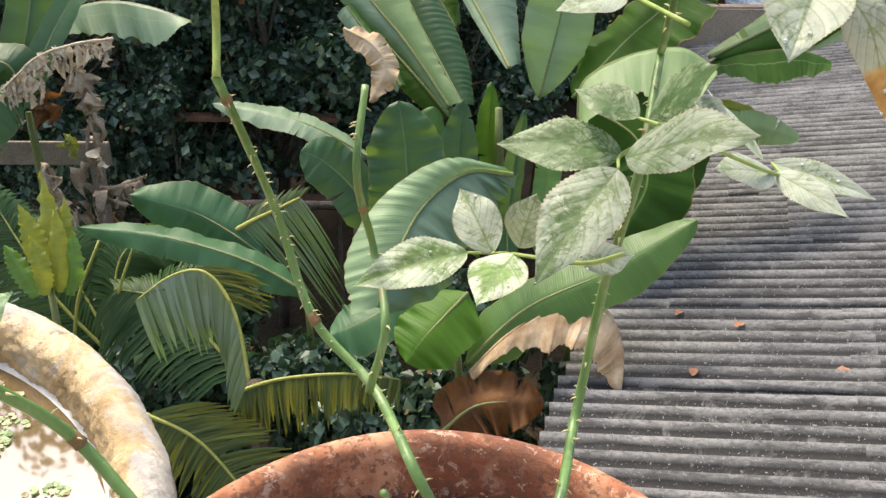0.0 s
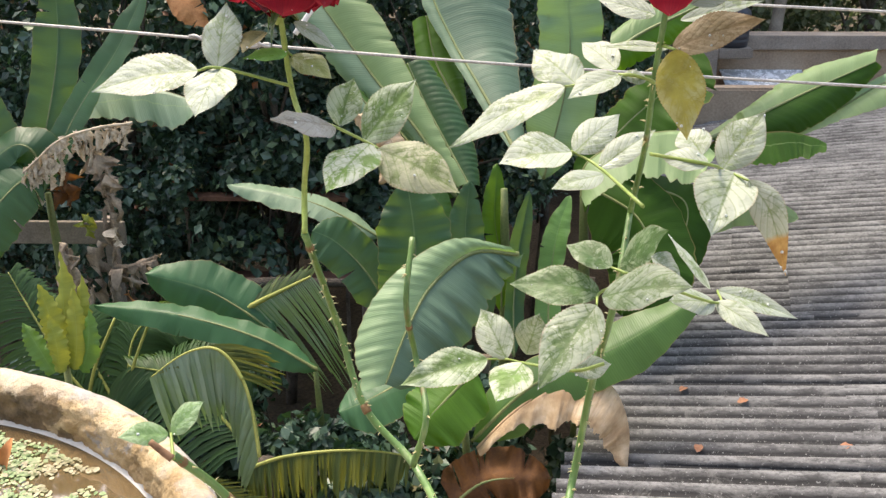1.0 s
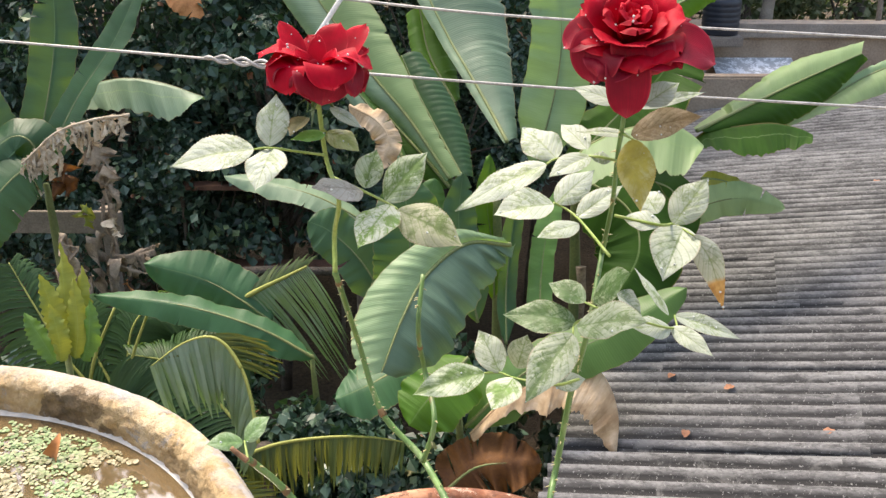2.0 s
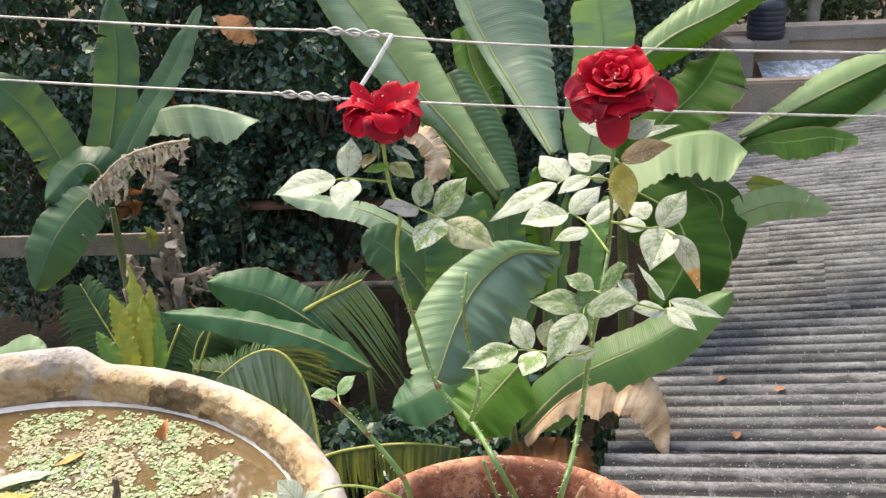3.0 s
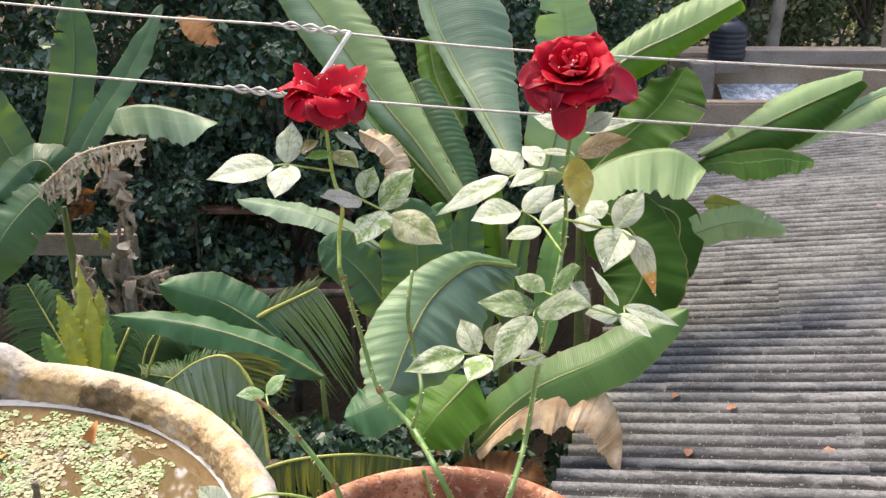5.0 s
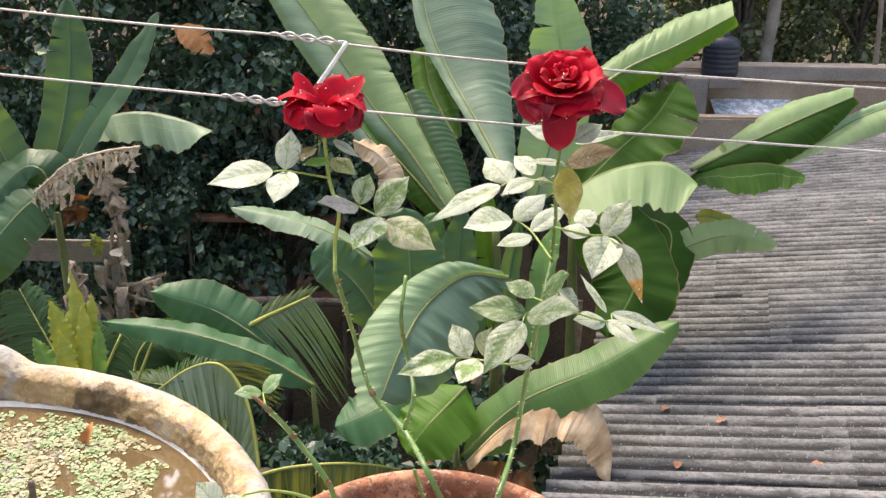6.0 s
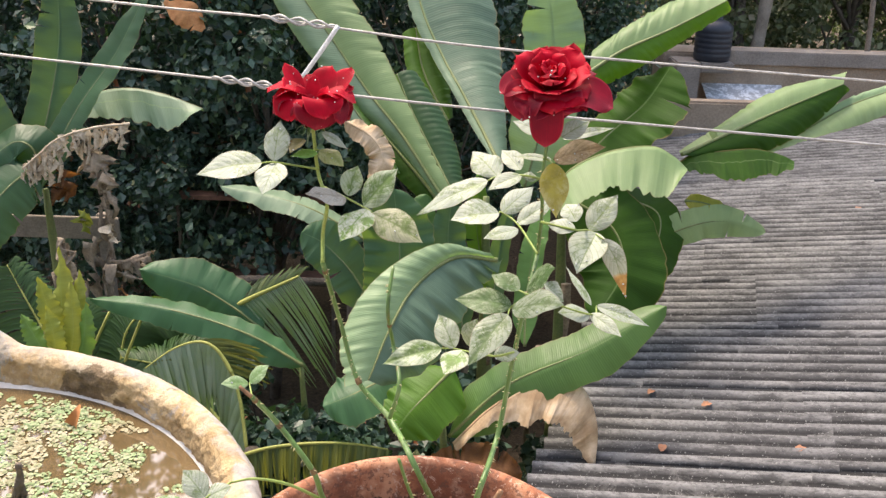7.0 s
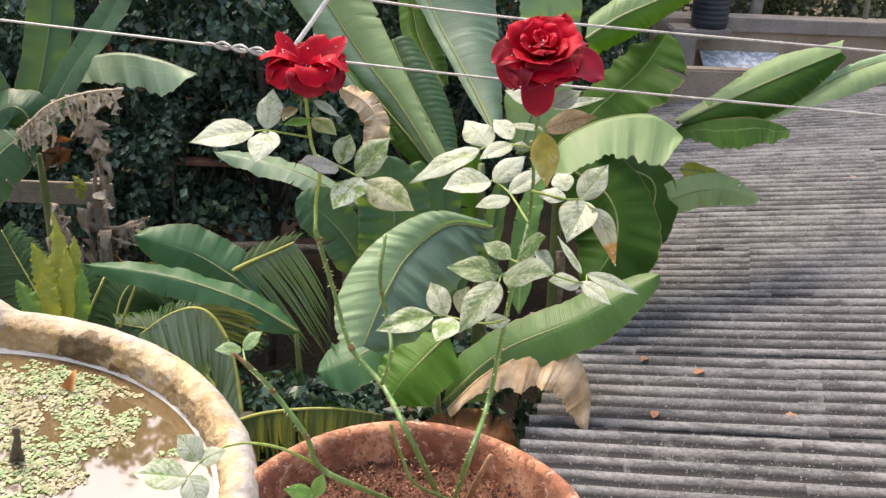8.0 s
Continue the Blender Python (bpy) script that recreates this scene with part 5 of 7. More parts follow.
P6 = thing("lance_leaf_plant", drop((-2.494, 5.507, 2.645)), "yellowing plant with upright saw-edged lance-shaped leaves", "plant")
bm = bmesh.new()
tube(bm, spline([drop((-2.494, 5.507, 2.645)), (-2.478, 5.526, 2.695)], 6), 0.03, 0.02, 8, 0.1, 2)
part("stem", bm, "stalk", P6)
for k, (a, b, c, w, mat) in enumerate((((-2.441, 5.507, 2.647), (-2.479, 5.616, 2.985), (-2.513, 5.766, 3.321), 0.17, "lance_yellow"), ((-2.474, 5.462, 2.669), (-2.530, 5.535, 2.943), (-2.606, 5.602, 3.171), 0.15, "lance_yellow"),
                                       ((-2.405, 5.508, 2.648), (-2.393, 5.610, 2.913), (-2.388, 5.733, 3.178), 0.14, "lance_yellow"), ((-2.403, 5.457, 2.654), (-2.365, 5.482, 2.858), (-2.396, 5.594, 3.151), 0.15, "lance_yellow"),
                                       ((-2.350, 5.451, 2.640), (-2.294, 5.470, 2.828), (-2.294, 5.545, 3.024), 0.13, "banana_fresh"), ((-2.546, 5.493, 2.610), (-2.658, 5.556, 2.773), (-2.748, 5.606, 2.903), 0.13, "banana_fresh"),
                                       ((-2.470, 5.405, 2.660), (-2.469, 5.423, 2.845), (-2.524, 5.491, 3.021), 0.12, "lance_yellow"))):
    bm, _ = blade([a, b, c], w, UP, (k * 23) % 40 - 20, lambda t: max(0.02, math.sin(math.pi * min(1, 0.12 + 0.88 * t) ** 0.9) ** 0.8), -22, 0.10, 0.03, 22, 3, 0, 500 + k, teeth=0.13)
    part("leaf", bm, mat, P6)

banana_leaf(P5, [(-3.612, 5.494, 2.612), (-3.438, 5.532, 2.710), (-3.263, 5.562, 2.788), (-3.103, 5.561, 2.786)], 0.24, "banana_pale", 0, -12, seed=76, tears=0)
# two boards on stakes in the hollow of the hedge
rack = thing("plank_rack", drop((-1.95, 9.03, 0.0)), "two brown boards on stakes in the dark under the shrubs", "rack")
for x0, x1, y, z, text in ((-2.75, -1.10, 8.95, 2.625, "rough brown board"), (-2.75, -1.10, 8.95, 1.790, "damp red-brown board")):
    bm = bmesh.new()
    box(bm, (x0, y, z - 0.022), (x1, y + 0.17, z + 0.022), 0.005)
    part("board", bm, "plank_brown", rack, text, smooth=False)
for x in (-2.70, -1.15):
    bm = bmesh.new()
    box(bm, (x - 0.018, 9.05, GROUND - 0.05), (x + 0.018, 9.086, 2.603), 0.004)
    part("stake", bm, "bark", rack, smooth=False)

# an orange dead leaf caught in the shrubs, and an old plank
bm, _ = blade([(-2.640, 8.918, 4.530), (-2.450, 8.840, 4.460), (-2.270, 8.816, 4.290)], 0.27, UP, 0, lambda t: max(0.05, math.sin(math.pi * min(0.97, max(0.03, t))) ** 0.7), -15, 0.08, 0.05, 16, 4, 2, 5, pleat=0.04)
tagged(part("dead_leaf", bm, "fallen"), "orange-brown dead leaf caught in the shrub's twigs", "leaf")
bm = bmesh.new()
box(bm, (-2.2, -0.02, -0.10), (0.55, 0.02, 0.10), 0.006)
box(bm, (-1.6, 0.02, -3.2), (-1.5, 0.10, 0.12), 0.006)
box(bm, (0.35, 0.02, -3.2), (0.45, 0.10, 0.12), 0.006)
plank = part("plank_rail", bm, "wood", smooth=False)
plank.location = (-3.398, 7.780, 2.708)
tagged(plank, "weathered grey plank nailed to two stakes", "fence rail")


# ---------------------------------------------------------------- palms
def frond(palm, pts, length, material, seed, hang=0.6, pairs=34, spread=1.0, side_bias=(1.0, 1.0)):
    """An arching rachis with two rows of narrow leaflets."""
    rng = random.Random(seed)
    line = spline(pts, pairs + 6)
    bm = bmesh.new()
    tube(bm, line, 0.014, 0.004, 6)
    fr = part("frond", bm, "rachis", palm)
    verts, faces = [], []
    for i in range(5, pairs + 6):
        p = line[i]
        t = (line[min(i + 1, pairs + 6)] - line[i - 1]).normalized()
        s = t.cross(Vector((0, -0.6, 0.8))).normalized()
        q = (i - 5) / pairs
        for sd in (-1, 1):
            ln = length * (0.35 + 0.65 * math.sin(math.pi * min(1, 0.18 + 0.8 * q))) * rng.uniform(0.9, 1.1) * side_bias[0 if sd < 0 else 1]
            d = (s * sd * spread + t * 0.75 + Vector((0, 0, 0.12))).normalized()
            w = 0.011
            nrm = d.cross(t).normalized()
            base = len(verts)
            for k in range(5):
                x = k / 4
                c = p + d * ln * x + Vector((0, 0, -1)) * ln * hang * x * x + Vector((0, 0, rng.uniform(-0.01, 0.01)))
                ww = w * (0.5 + 1.2 * x) * (1 - x) ** 0.5 * 1.4 + 0.001
                wd = t * ww
                verts += [c - wd, c + nrm * ww * 0.3, c + wd]
            for k in range(4):
                a = base + k * 3
                faces += [(a, a + 1, a + 4, a + 3), (a + 1, a + 2, a + 5, a + 4)]
    lf = mesh_part("foliage", verts, faces, material, fr)
    tagged(lf, kind="stuff")
    return fr


PALM = "small feather palm with arching dark green fronds"
K1 = thing("palm", drop((-1.272, 5.403, 2.095)), PALM, "palm", "palms")
bm = bmesh.new()
tube(bm, spline([drop((-1.272, 5.403, 2.095)), (-1.235, 5.390, 2.063)], 6), 0.09, 0.06, 10, 0.12, 3)
part("trunk", bm, "bark", K1)
def fan(palm, pts, first, last, count, material, seed, width=0.011, rib=0.012):
    """A frond seen side on: a bare arching rachis with a row of parallel leaflets that turn from first to last."""
    rng = random.Random(seed)
    line = spline(pts, count)
    bm = bmesh.new()
    tube(bm, line, rib, rib * 0.4, 6)
    fr = part("frond", bm, "rachis", palm)
    verts, faces = [], []
    first, last = Vector(first), Vector(last)
    for i in range(1, count + 1):
        q = i / count
        d = first.lerp(last, q) * rng.uniform(0.72, 1.12) * (0.55 + 0.45 * math.sin(math.pi * (0.2 + 0.7 * q)))
        d += Vector((rng.uniform(-0.02, 0.02), rng.uniform(-0.05, 0.05), 0))
        t = (line[i] - line[i - 1]).normalized()
        side = d.cross(Vector((0, -1, 0.2))).normalized()
        base = len(verts)
        for k in range(6):
            x = k / 5
            c = line[i] + d * x + Vector((0, -0.05, 0.06)) * math.sin(math.pi * x) * d.length + Vector((0, 0, -0.10)) * x * x * d.length
            w = width * (0.6 + x) * (1 - x) ** 0.5 + 0.001
            verts += [c - side * w, c + Vector((0, -0.35, 0.1)) * w, c + side * w]
        for k in range(5):
            a = base + k * 3
            faces += [(a, a + 1, a + 4, a + 3), (a + 1, a + 2, a + 5, a + 4)]
    tagged(mesh_part("foliage", verts, faces, material, fr), kind="stuff")
    return fr


DOME = [(-1.790, 5.090, 2.811), (-1.617, 5.139, 2.927), (-1.464, 5.156, 2.970), (-1.356, 5.137, 2.926), (-1.262, 5.085, 2.803), (-1.201, 5.012, 2.632), (-1.157, 4.912, 2.396)]
fan(K1, DOME[::-1], (-0.16, 0.0, -0.34), (0.16, -0.04, -0.52), 60, "palm_silver_sheen", 61, 0.019)
fan(K1, DOME[:5][::-1], (0.22, 0.15, -0.16), (0.34, 0.15, 0.02), 54, "palm_yellow", 161, 0.010)
RISE = [(-1.600, 6.033, 2.091), (-1.568, 6.140, 2.497), (-1.497, 6.176, 2.735), (-1.342, 6.151, 2.832), (-1.182, 6.124, 2.923), (-1.009, 6.100, 3.022)]
fan(K1, RISE[2:], (0.50, 0.0, -0.56), (0.40, -0.05, -0.66), 40, "palm_silver_sheen", 62, 0.0065, 0.020)
fan(K1, RISE[2:], (0.06, 0.2, 0.12), (0.10, 0.1, 0.10), 40, "palm_yellow", 162, 0.006, 0.008)
bm = bmesh.new()
tube(bm, spline(RISE[:3], 12), 0.014, 0.012, 7)
part("leaf_stalk", bm, "rachis", K1)
frond(K1, [(-1.233, 5.364, 1.995), (-1.594, 5.590, 2.305), (-1.887, 5.755, 2.454), (-2.187, 5.778, 2.515)], 0.5, "palm", 64, 0.7, 48)
K2 = thing("palm", drop((-2.234, 5.878, 1.937)), PALM, "palm", "palms")
bm = bmesh.new()
tube(bm, spline([drop((-2.234, 5.878, 1.937)), (-2.237, 5.906, 2.010)], 6), 0.08, 0.05, 10, 0.12, 4)
part("trunk", bm, "bark", K2)
fan(K1, [(-1.3251, 5.1570, 2.1367), (-1.0914, 5.1903, 2.2107), (-0.7907, 5.2081, 2.2479), (-0.5234, 5.2099, 2.2483), (-0.3227, 5.2007, 2.2239)], (0.03, 0.0, -0.36), (-0.04, 0.0, -0.32), 64, "palm_yellow", 170, 0.013, 0.013)
fan(K1, [(-1.8146, 5.0104, 2.0874), (-1.6027, 4.9733, 2.0086), (-1.4460, 4.9259, 1.9092), (-1.2761, 4.8432, 1.7366), (-1.1778, 4.7728, 1.5903)], (0.40, 0.1, 0.05), (0.42, 0.1, 0.10), 50, "palm_yellow", 171, 0.012, 0.015)
fan(K1, [(-1.8146, 5.0104, 2.0874), (-1.6027, 4.9733, 2.0086), (-1.4460, 4.9259, 1.9092), (-1.2761, 4.8432, 1.7366), (-1.1778, 4.7728, 1.5903)], (-0.16, 0.0, -0.34), (-0.22, 0.0, -0.28), 50, "palm_yellow", 172, 0.013, 0.010)
frond(K2, [(-2.235, 5.892, 1.974), (-2.288, 6.045, 2.372), (-2.199, 6.143, 2.629), (-1.911, 6.189, 2.747)], 0.45, "palm", 67, 0.7, 48)
frond(K2, [(-2.274, 5.891, 1.972), (-2.521, 6.042, 2.365), (-2.608, 6.139, 2.617), (-2.886, 6.206, 2.791)], 0.45, "palm", 68, 0.7, 48)
frond(K2, [(-2.312, 5.877, 1.935), (-2.635, 5.924, 2.337), (-2.877, 6.059, 2.688), (-3.080, 6.180, 3.005)], 0.40, "palm", 69, 0.5, 48)
frond(K2, [(-2.164, 5.806, 2.028), (-1.954, 5.843, 2.404), (-1.694, 5.900, 2.553), (-1.427, 5.876, 2.490)], 0.45, "palm", 70, 0.7, 48)
frond(K2, [(-2.311, 5.863, 1.899), (-2.743, 5.840, 2.119), (-3.130, 5.877, 2.215), (-3.510, 5.832, 2.096)], 0.45, "palm", 71, 0.7, 48)

# low undergrowth that fills the shade
for k, (p, s) in enumerate((((-0.806, 5.693, 2.014), 0.5), ((-1.703, 5.797, 2.006), 0.55), ((-0.337, 5.473, 1.999), 0.45), ((-2.783, 6.278, 1.864), 0.6), ((-1.388, 6.590, 2.120), 0.6), ((0.344, 6.521, 2.217), 0.5), ((-2.407, 7.000, 2.071), 0.6), ((-3.633, 6.565, 2.054), 0.7))):
    shrub("undergrowth", drop(p), 26, (s * 1.3, s), 0.25, max(0.7, p[2] - 0.05), 5200, 0.095, "hedge", 80 + k, "low dark leafy undergrowth in deep shade", "shrub", 0.02)

# boards and a log in the dark under the shrubs
bm = bmesh.new()
tube(bm, spline([(-2.225, 7.891, 2.158), (-1.685, 7.909, 2.206), (-0.797, 7.907, 2.200)], 8), 0.045, 0.04, 9, 0.08, 5)
tube(bm, spline([(-2.199, 7.879, 2.127), drop((-2.192, 7.794, 1.906))], 6), 0.06, 0.06, 8, 0.08, 6)
tube(bm, spline([(-0.821, 7.898, 2.177), drop((-0.814, 7.809, 1.947))], 6), 0.06, 0.06, 8, 0.08, 7)
tagged(part("log_rail", bm, "bark"), "rough log laid across two stakes in the shade", "rail")


# ---------------------------------------------------------------- wires
def twist(bm, a, b, r, turns, swell):
    """Two strands wound round each other from a to b."""
    a, b = Vector(a), Vector(b)
    t = (b - a).normalized()
    s = t.cross(Vector((0, -1, 0.2))).normalized()
    u = t.cross(s)
    for ph in (0.0, math.pi):
        pts = []
        for i in range(turns * 10 + 1):
            x = i / (turns * 10)
            g = swell * min(1, 6 * x, 6 * (1 - x) + 0.15)
            pts.append(a.lerp(b, x) + s * g * math.cos(ph + x * turns * 6.283) + u * g * math.sin(ph + x * turns * 6.283))
        tube(bm, pts, r, r, 6)


def wire(name, pts, label, coil, strand=None):
    ob = thing(name, pts[0], label, "wire", "wires of the fence")
    bm = bmesh.new()
    tube(bm, spline(pts, 60), 0.0025, 0.0025, 7, 0.10, 4)
    part("wire", bm, "wire", ob)
    bm = bmesh.new()
    twist(bm, coil[0], coil[1], 0.0028, coil[2], 0.0064)
    part("coil", bm, "wire", ob, "wire wound round itself at a splice")
    if strand:
        bm = bmesh.new()
        tube(bm, spline(strand, 10), 0.0045, 0.0045, 8)
        part("tie", bm, "tie", ob, "thick pale diagonal tie between the wires")
    return ob


wire("fence_wire", [(-2.6101, 2.0475, 5.4927), (-1.2140, 1.9585, 5.4003), (-0.6298, 1.8996, 5.3583), (-0.3623, 1.8831, 5.3432), (-0.2197, 1.8770, 5.3273), (0.1120, 1.8556, 5.2995), (0.8191, 1.8214, 5.2663), (2.2066, 1.7770, 5.2063)],
     "upper galvanised fence wire with a twisted splice", ((-0.3667, 1.8787, 5.3458), (-0.2192, 1.8726, 5.3301), 2),
     ((-0.2165, 1.8684, 5.3329), (-0.2512, 1.8488, 5.2819), (-0.2839, 1.8316, 5.2370)))
wire("fence_wire", [(-2.6062, 2.0029, 5.3763), (-1.2099, 1.9118, 5.2787), (-0.8590, 1.8613, 5.2587), (-0.4553, 1.8396, 5.2300), (-0.3258, 1.8349, 5.2177), (0.1158, 1.8130, 5.1888), (0.8229, 1.7786, 5.1547), (2.2106, 1.7320, 5.0892)],
     "lower galvanised fence wire with a twisted splice", ((-0.4563, 1.8354, 5.2330), (-0.3227, 1.8300, 5.2188), 2))

# posts that carry the wires, well to either side
for a, b in (((-2.6101, 2.0475, 5.4927), (-2.6062, 2.0029, 5.3763)), ((2.2066, 1.7770, 5.2063), (2.2106, 1.7320, 5.0892))):
    bm = bmesh.new()
    tube(bm, [Vector((a[0], a[1], GROUND - 0.2)), Vector((a[0], a[1], 3.0)), Vector((a[0], a[1], a[2] + 0.12))], 0.03, 0.028, 10)
    tagged(part("fence_post", bm, "wire"), "galvanised steel fence post that holds the wires", "fence post", "posts of the fence")

# ---------------------------------------------------------------- terracotta pot
POT = Vector((-0.0207, 0.8325, LEDGE))
H = 4.9306 - LEDGE
pot = thing("flower_pot", POT, "weathered terracotta flower pot filled with reddish soil, standing on the parapet", "flower pot")
bm = bmesh.new()


def uneven(a, r, z):
    k = 1 + 0.006 * math.sin(3 * a + 1) + 0.004 * math.sin(7 * a)
    return r * k, z + (0.0015 * math.sin(5 * a) if z > H - 0.02 else 0)


lathe(bm, [(0.0214, 0.0000), (0.1229, 0.0000), (0.1315, 0.0086), (0.1742, H - 0.0759), (0.1902, H - 0.0684), (0.1999, H - 0.0534), (0.2028, H - 0.0192), (0.2009, H - 0.0075), (0.1952, H - 0.0011),
           (0.1881, H), (0.1822, H - 0.0059), (0.1785, H - 0.0192), (0.1731, H - 0.0534), (0.1646, H - 0.1069), (0.1176, 0.0321), (0.0214, 0.0321)], POT, 96, shape=uneven)
part("body", bm, "terracotta", pot)
SOIL = 4.878
bm = bmesh.new()
rings = []
for i in range(15):
    r = 0.174 * i / 14
    ring = []
    for k in range(60):
        a = k * 2 * math.pi / 60
        x, y = POT.x + r * math.cos(a), POT.y + r * math.sin(a)
        z = SOIL + 0.006 * noise.noise((x * 30, y * 30, 1)) + 0.003 * noise.noise((x * 90, y * 90, 2)) + 0.006 * (r / 0.174) ** 4
        ring.append(bm.verts.new((x, y, z)))
    rings.append(ring)
for r, s in zip(rings, rings[1:]):
    for k in range(60):
        bm.faces.new((r[k], r[(k + 1) % 60], s[(k + 1) % 60], s[k]))
bmesh.ops.remove_doubles(bm, verts=bm.verts, dist=0.0002)
part("soil", bm, "soil", pot, "loose reddish brown potting soil")
rng = random.Random(8)
verts, faces = [], []
for _ in range(4200):
    a, r = rng.uniform(0, 6.283), 0.171 * rng.random() ** 0.5
    s = rng.uniform(0.0007, 0.0024) * (1.6 if rng.random() < 0.08 else 1)
    c = Vector((POT.x + r * math.cos(a), POT.y + r * math.sin(a), SOIL + 0.004 + 0.006 * (r / 0.174) ** 4 + rng.uniform(-0.001, 0.004)))
    q = Euler((rng.uniform(0, 6), rng.uniform(0, 6), rng.uniform(0, 6))).to_matrix()
    b = len(verts)
    ln = rng.uniform(1.0, 2.6)
    for o in ((1 * ln, 0, 0), (-1 * ln, 0.2, 0), (0, 0.8, 0), (0, -0.9, 0.1), (0.1, 0, 0.8), (0, 0.1, -0.7)):
        verts.append(c + q @ (Vector(o) * s))
    for f in ((0, 2, 4), (2, 1, 4), (1, 3, 4), (3, 0, 4), (2, 0, 5), (1, 2, 5), (3, 1, 5), (0, 3, 5)):
        faces.append(tuple(b + k for k in f))
tagged(mesh_part("soil_crumbs", verts, faces, "crumb", pot, "crumbs of fibre and brick on the soil", smooth=False), kind="stuff")
bm = bmesh.new()
tube(bm, spline([(0.0427, 0.9372, 4.8643), (0.0504, 0.8190, 4.9957), (0.0637, 0.8122, 5.0344)], 8), 0.0036, 0.0030, 9, 0.08, 3)
tagged(part("stick", bm, "twig"), "short dry brown stick pushed into the pot's soil", "stick")

# ---------------------------------------------------------------- cement bowl
BOWL = Vector((-0.646, 0.817, LEDGE))
BH = 4.943 - LEDGE
BR = 0.460
hump = Vector((-0.7593, 1.3515, 4.9465)) - BOWL
HUMP_A = math.atan2(hump.y, hump.x)


def scalloped(a, r, z):
    """The rim swells up into a shallow lobe at the back, and in front."""
    up = max(0.0, (z - (BH - 0.104)) / 0.104)
    k = 0.0
    for c in (HUMP_A, HUMP_A + math.pi):
        d = abs((a - c + math.pi) % (2 * math.pi) - math.pi)
        x = min(1.0, max(0.0, (0.30 - d) / 0.16))
        k = max(k, x * x * (3 - 2 * x))
    wob = 1 + 0.004 * math.sin(4 * a + 1) + 0.003 * math.sin(9 * a) + 0.004 * noise.noise((math.cos(a) * 9, math.sin(a) * 9, z * 40))
    ca, sa = math.cos(a), math.sin(a)
    crust = 0.007 * noise.noise((ca * 22, sa * 22, z * 80)) + 0.007 * noise.noise((ca * 52, sa * 52, z * 180)) + 0.005 * noise.noise((ca * 110, sa * 110, z * 380))
    wob += crust * (1.0 if r < BR - 0.035 and z > BH - 0.074 else 0.22)
    return r * wob + 0.015 * k * up, z + 0.027 * k * up + 0.002 * math.sin(6 * a) * up


bowl = thing("water_bowl", BOWL, "large ochre-washed cement bowl with a rolled rim, full of murky water", "bowl")
bm = bmesh.new()
lathe(bm, [(0.02, 0.0), (0.20, 0.0), (0.218, 0.012), (0.31, 0.11), (BR - 0.0835, BH - 0.1211), (BR - 0.0458, BH - 0.0888), (BR - 0.0081, BH - 0.0619), (BR, BH - 0.0390),
           (BR - 0.0013, BH - 0.0195), (BR - 0.0101, BH - 0.0047), (BR - 0.0222, BH), (BR - 0.0283, BH - 0.0022), (BR - 0.0343, BH - 0.0059), (BR - 0.0377, BH - 0.0089), (BR - 0.0404, BH - 0.0121)] +
      [(BR - 0.0417 - 0.0027 * math.sin(k * 0.24), BH - 0.0148 - 0.0032 * k) for k in range(16)] + [(BR - 0.0458, BH - 0.0700), (BR - 0.0808, BH - 0.1009), (0.30, 0.10), (0.20, 0.04), (0.02, 0.04)], BOWL, 720, shape=scalloped)
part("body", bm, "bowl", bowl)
WATER = 4.8897
bm = bmesh.new()
lathe(bm, [(0.001, 0.0), (0.12, 0.0), (0.24, 0.0), (0.4240, 0.0)], (BOWL.x, BOWL.y, WATER), 96)
part("water", bm, "water", bowl, "still brown water reflecting the sky")
bm = bmesh.new()
lathe(bm, [(0.4120, WATER - BOWL.z + 0.0003), (0.4150, WATER - BOWL.z + 0.0022), (0.4228, WATER - BOWL.z + 0.0040)], BOWL, 128)
part("tide_mark", bm, "scum", bowl, "pale line of lime at the water's edge")

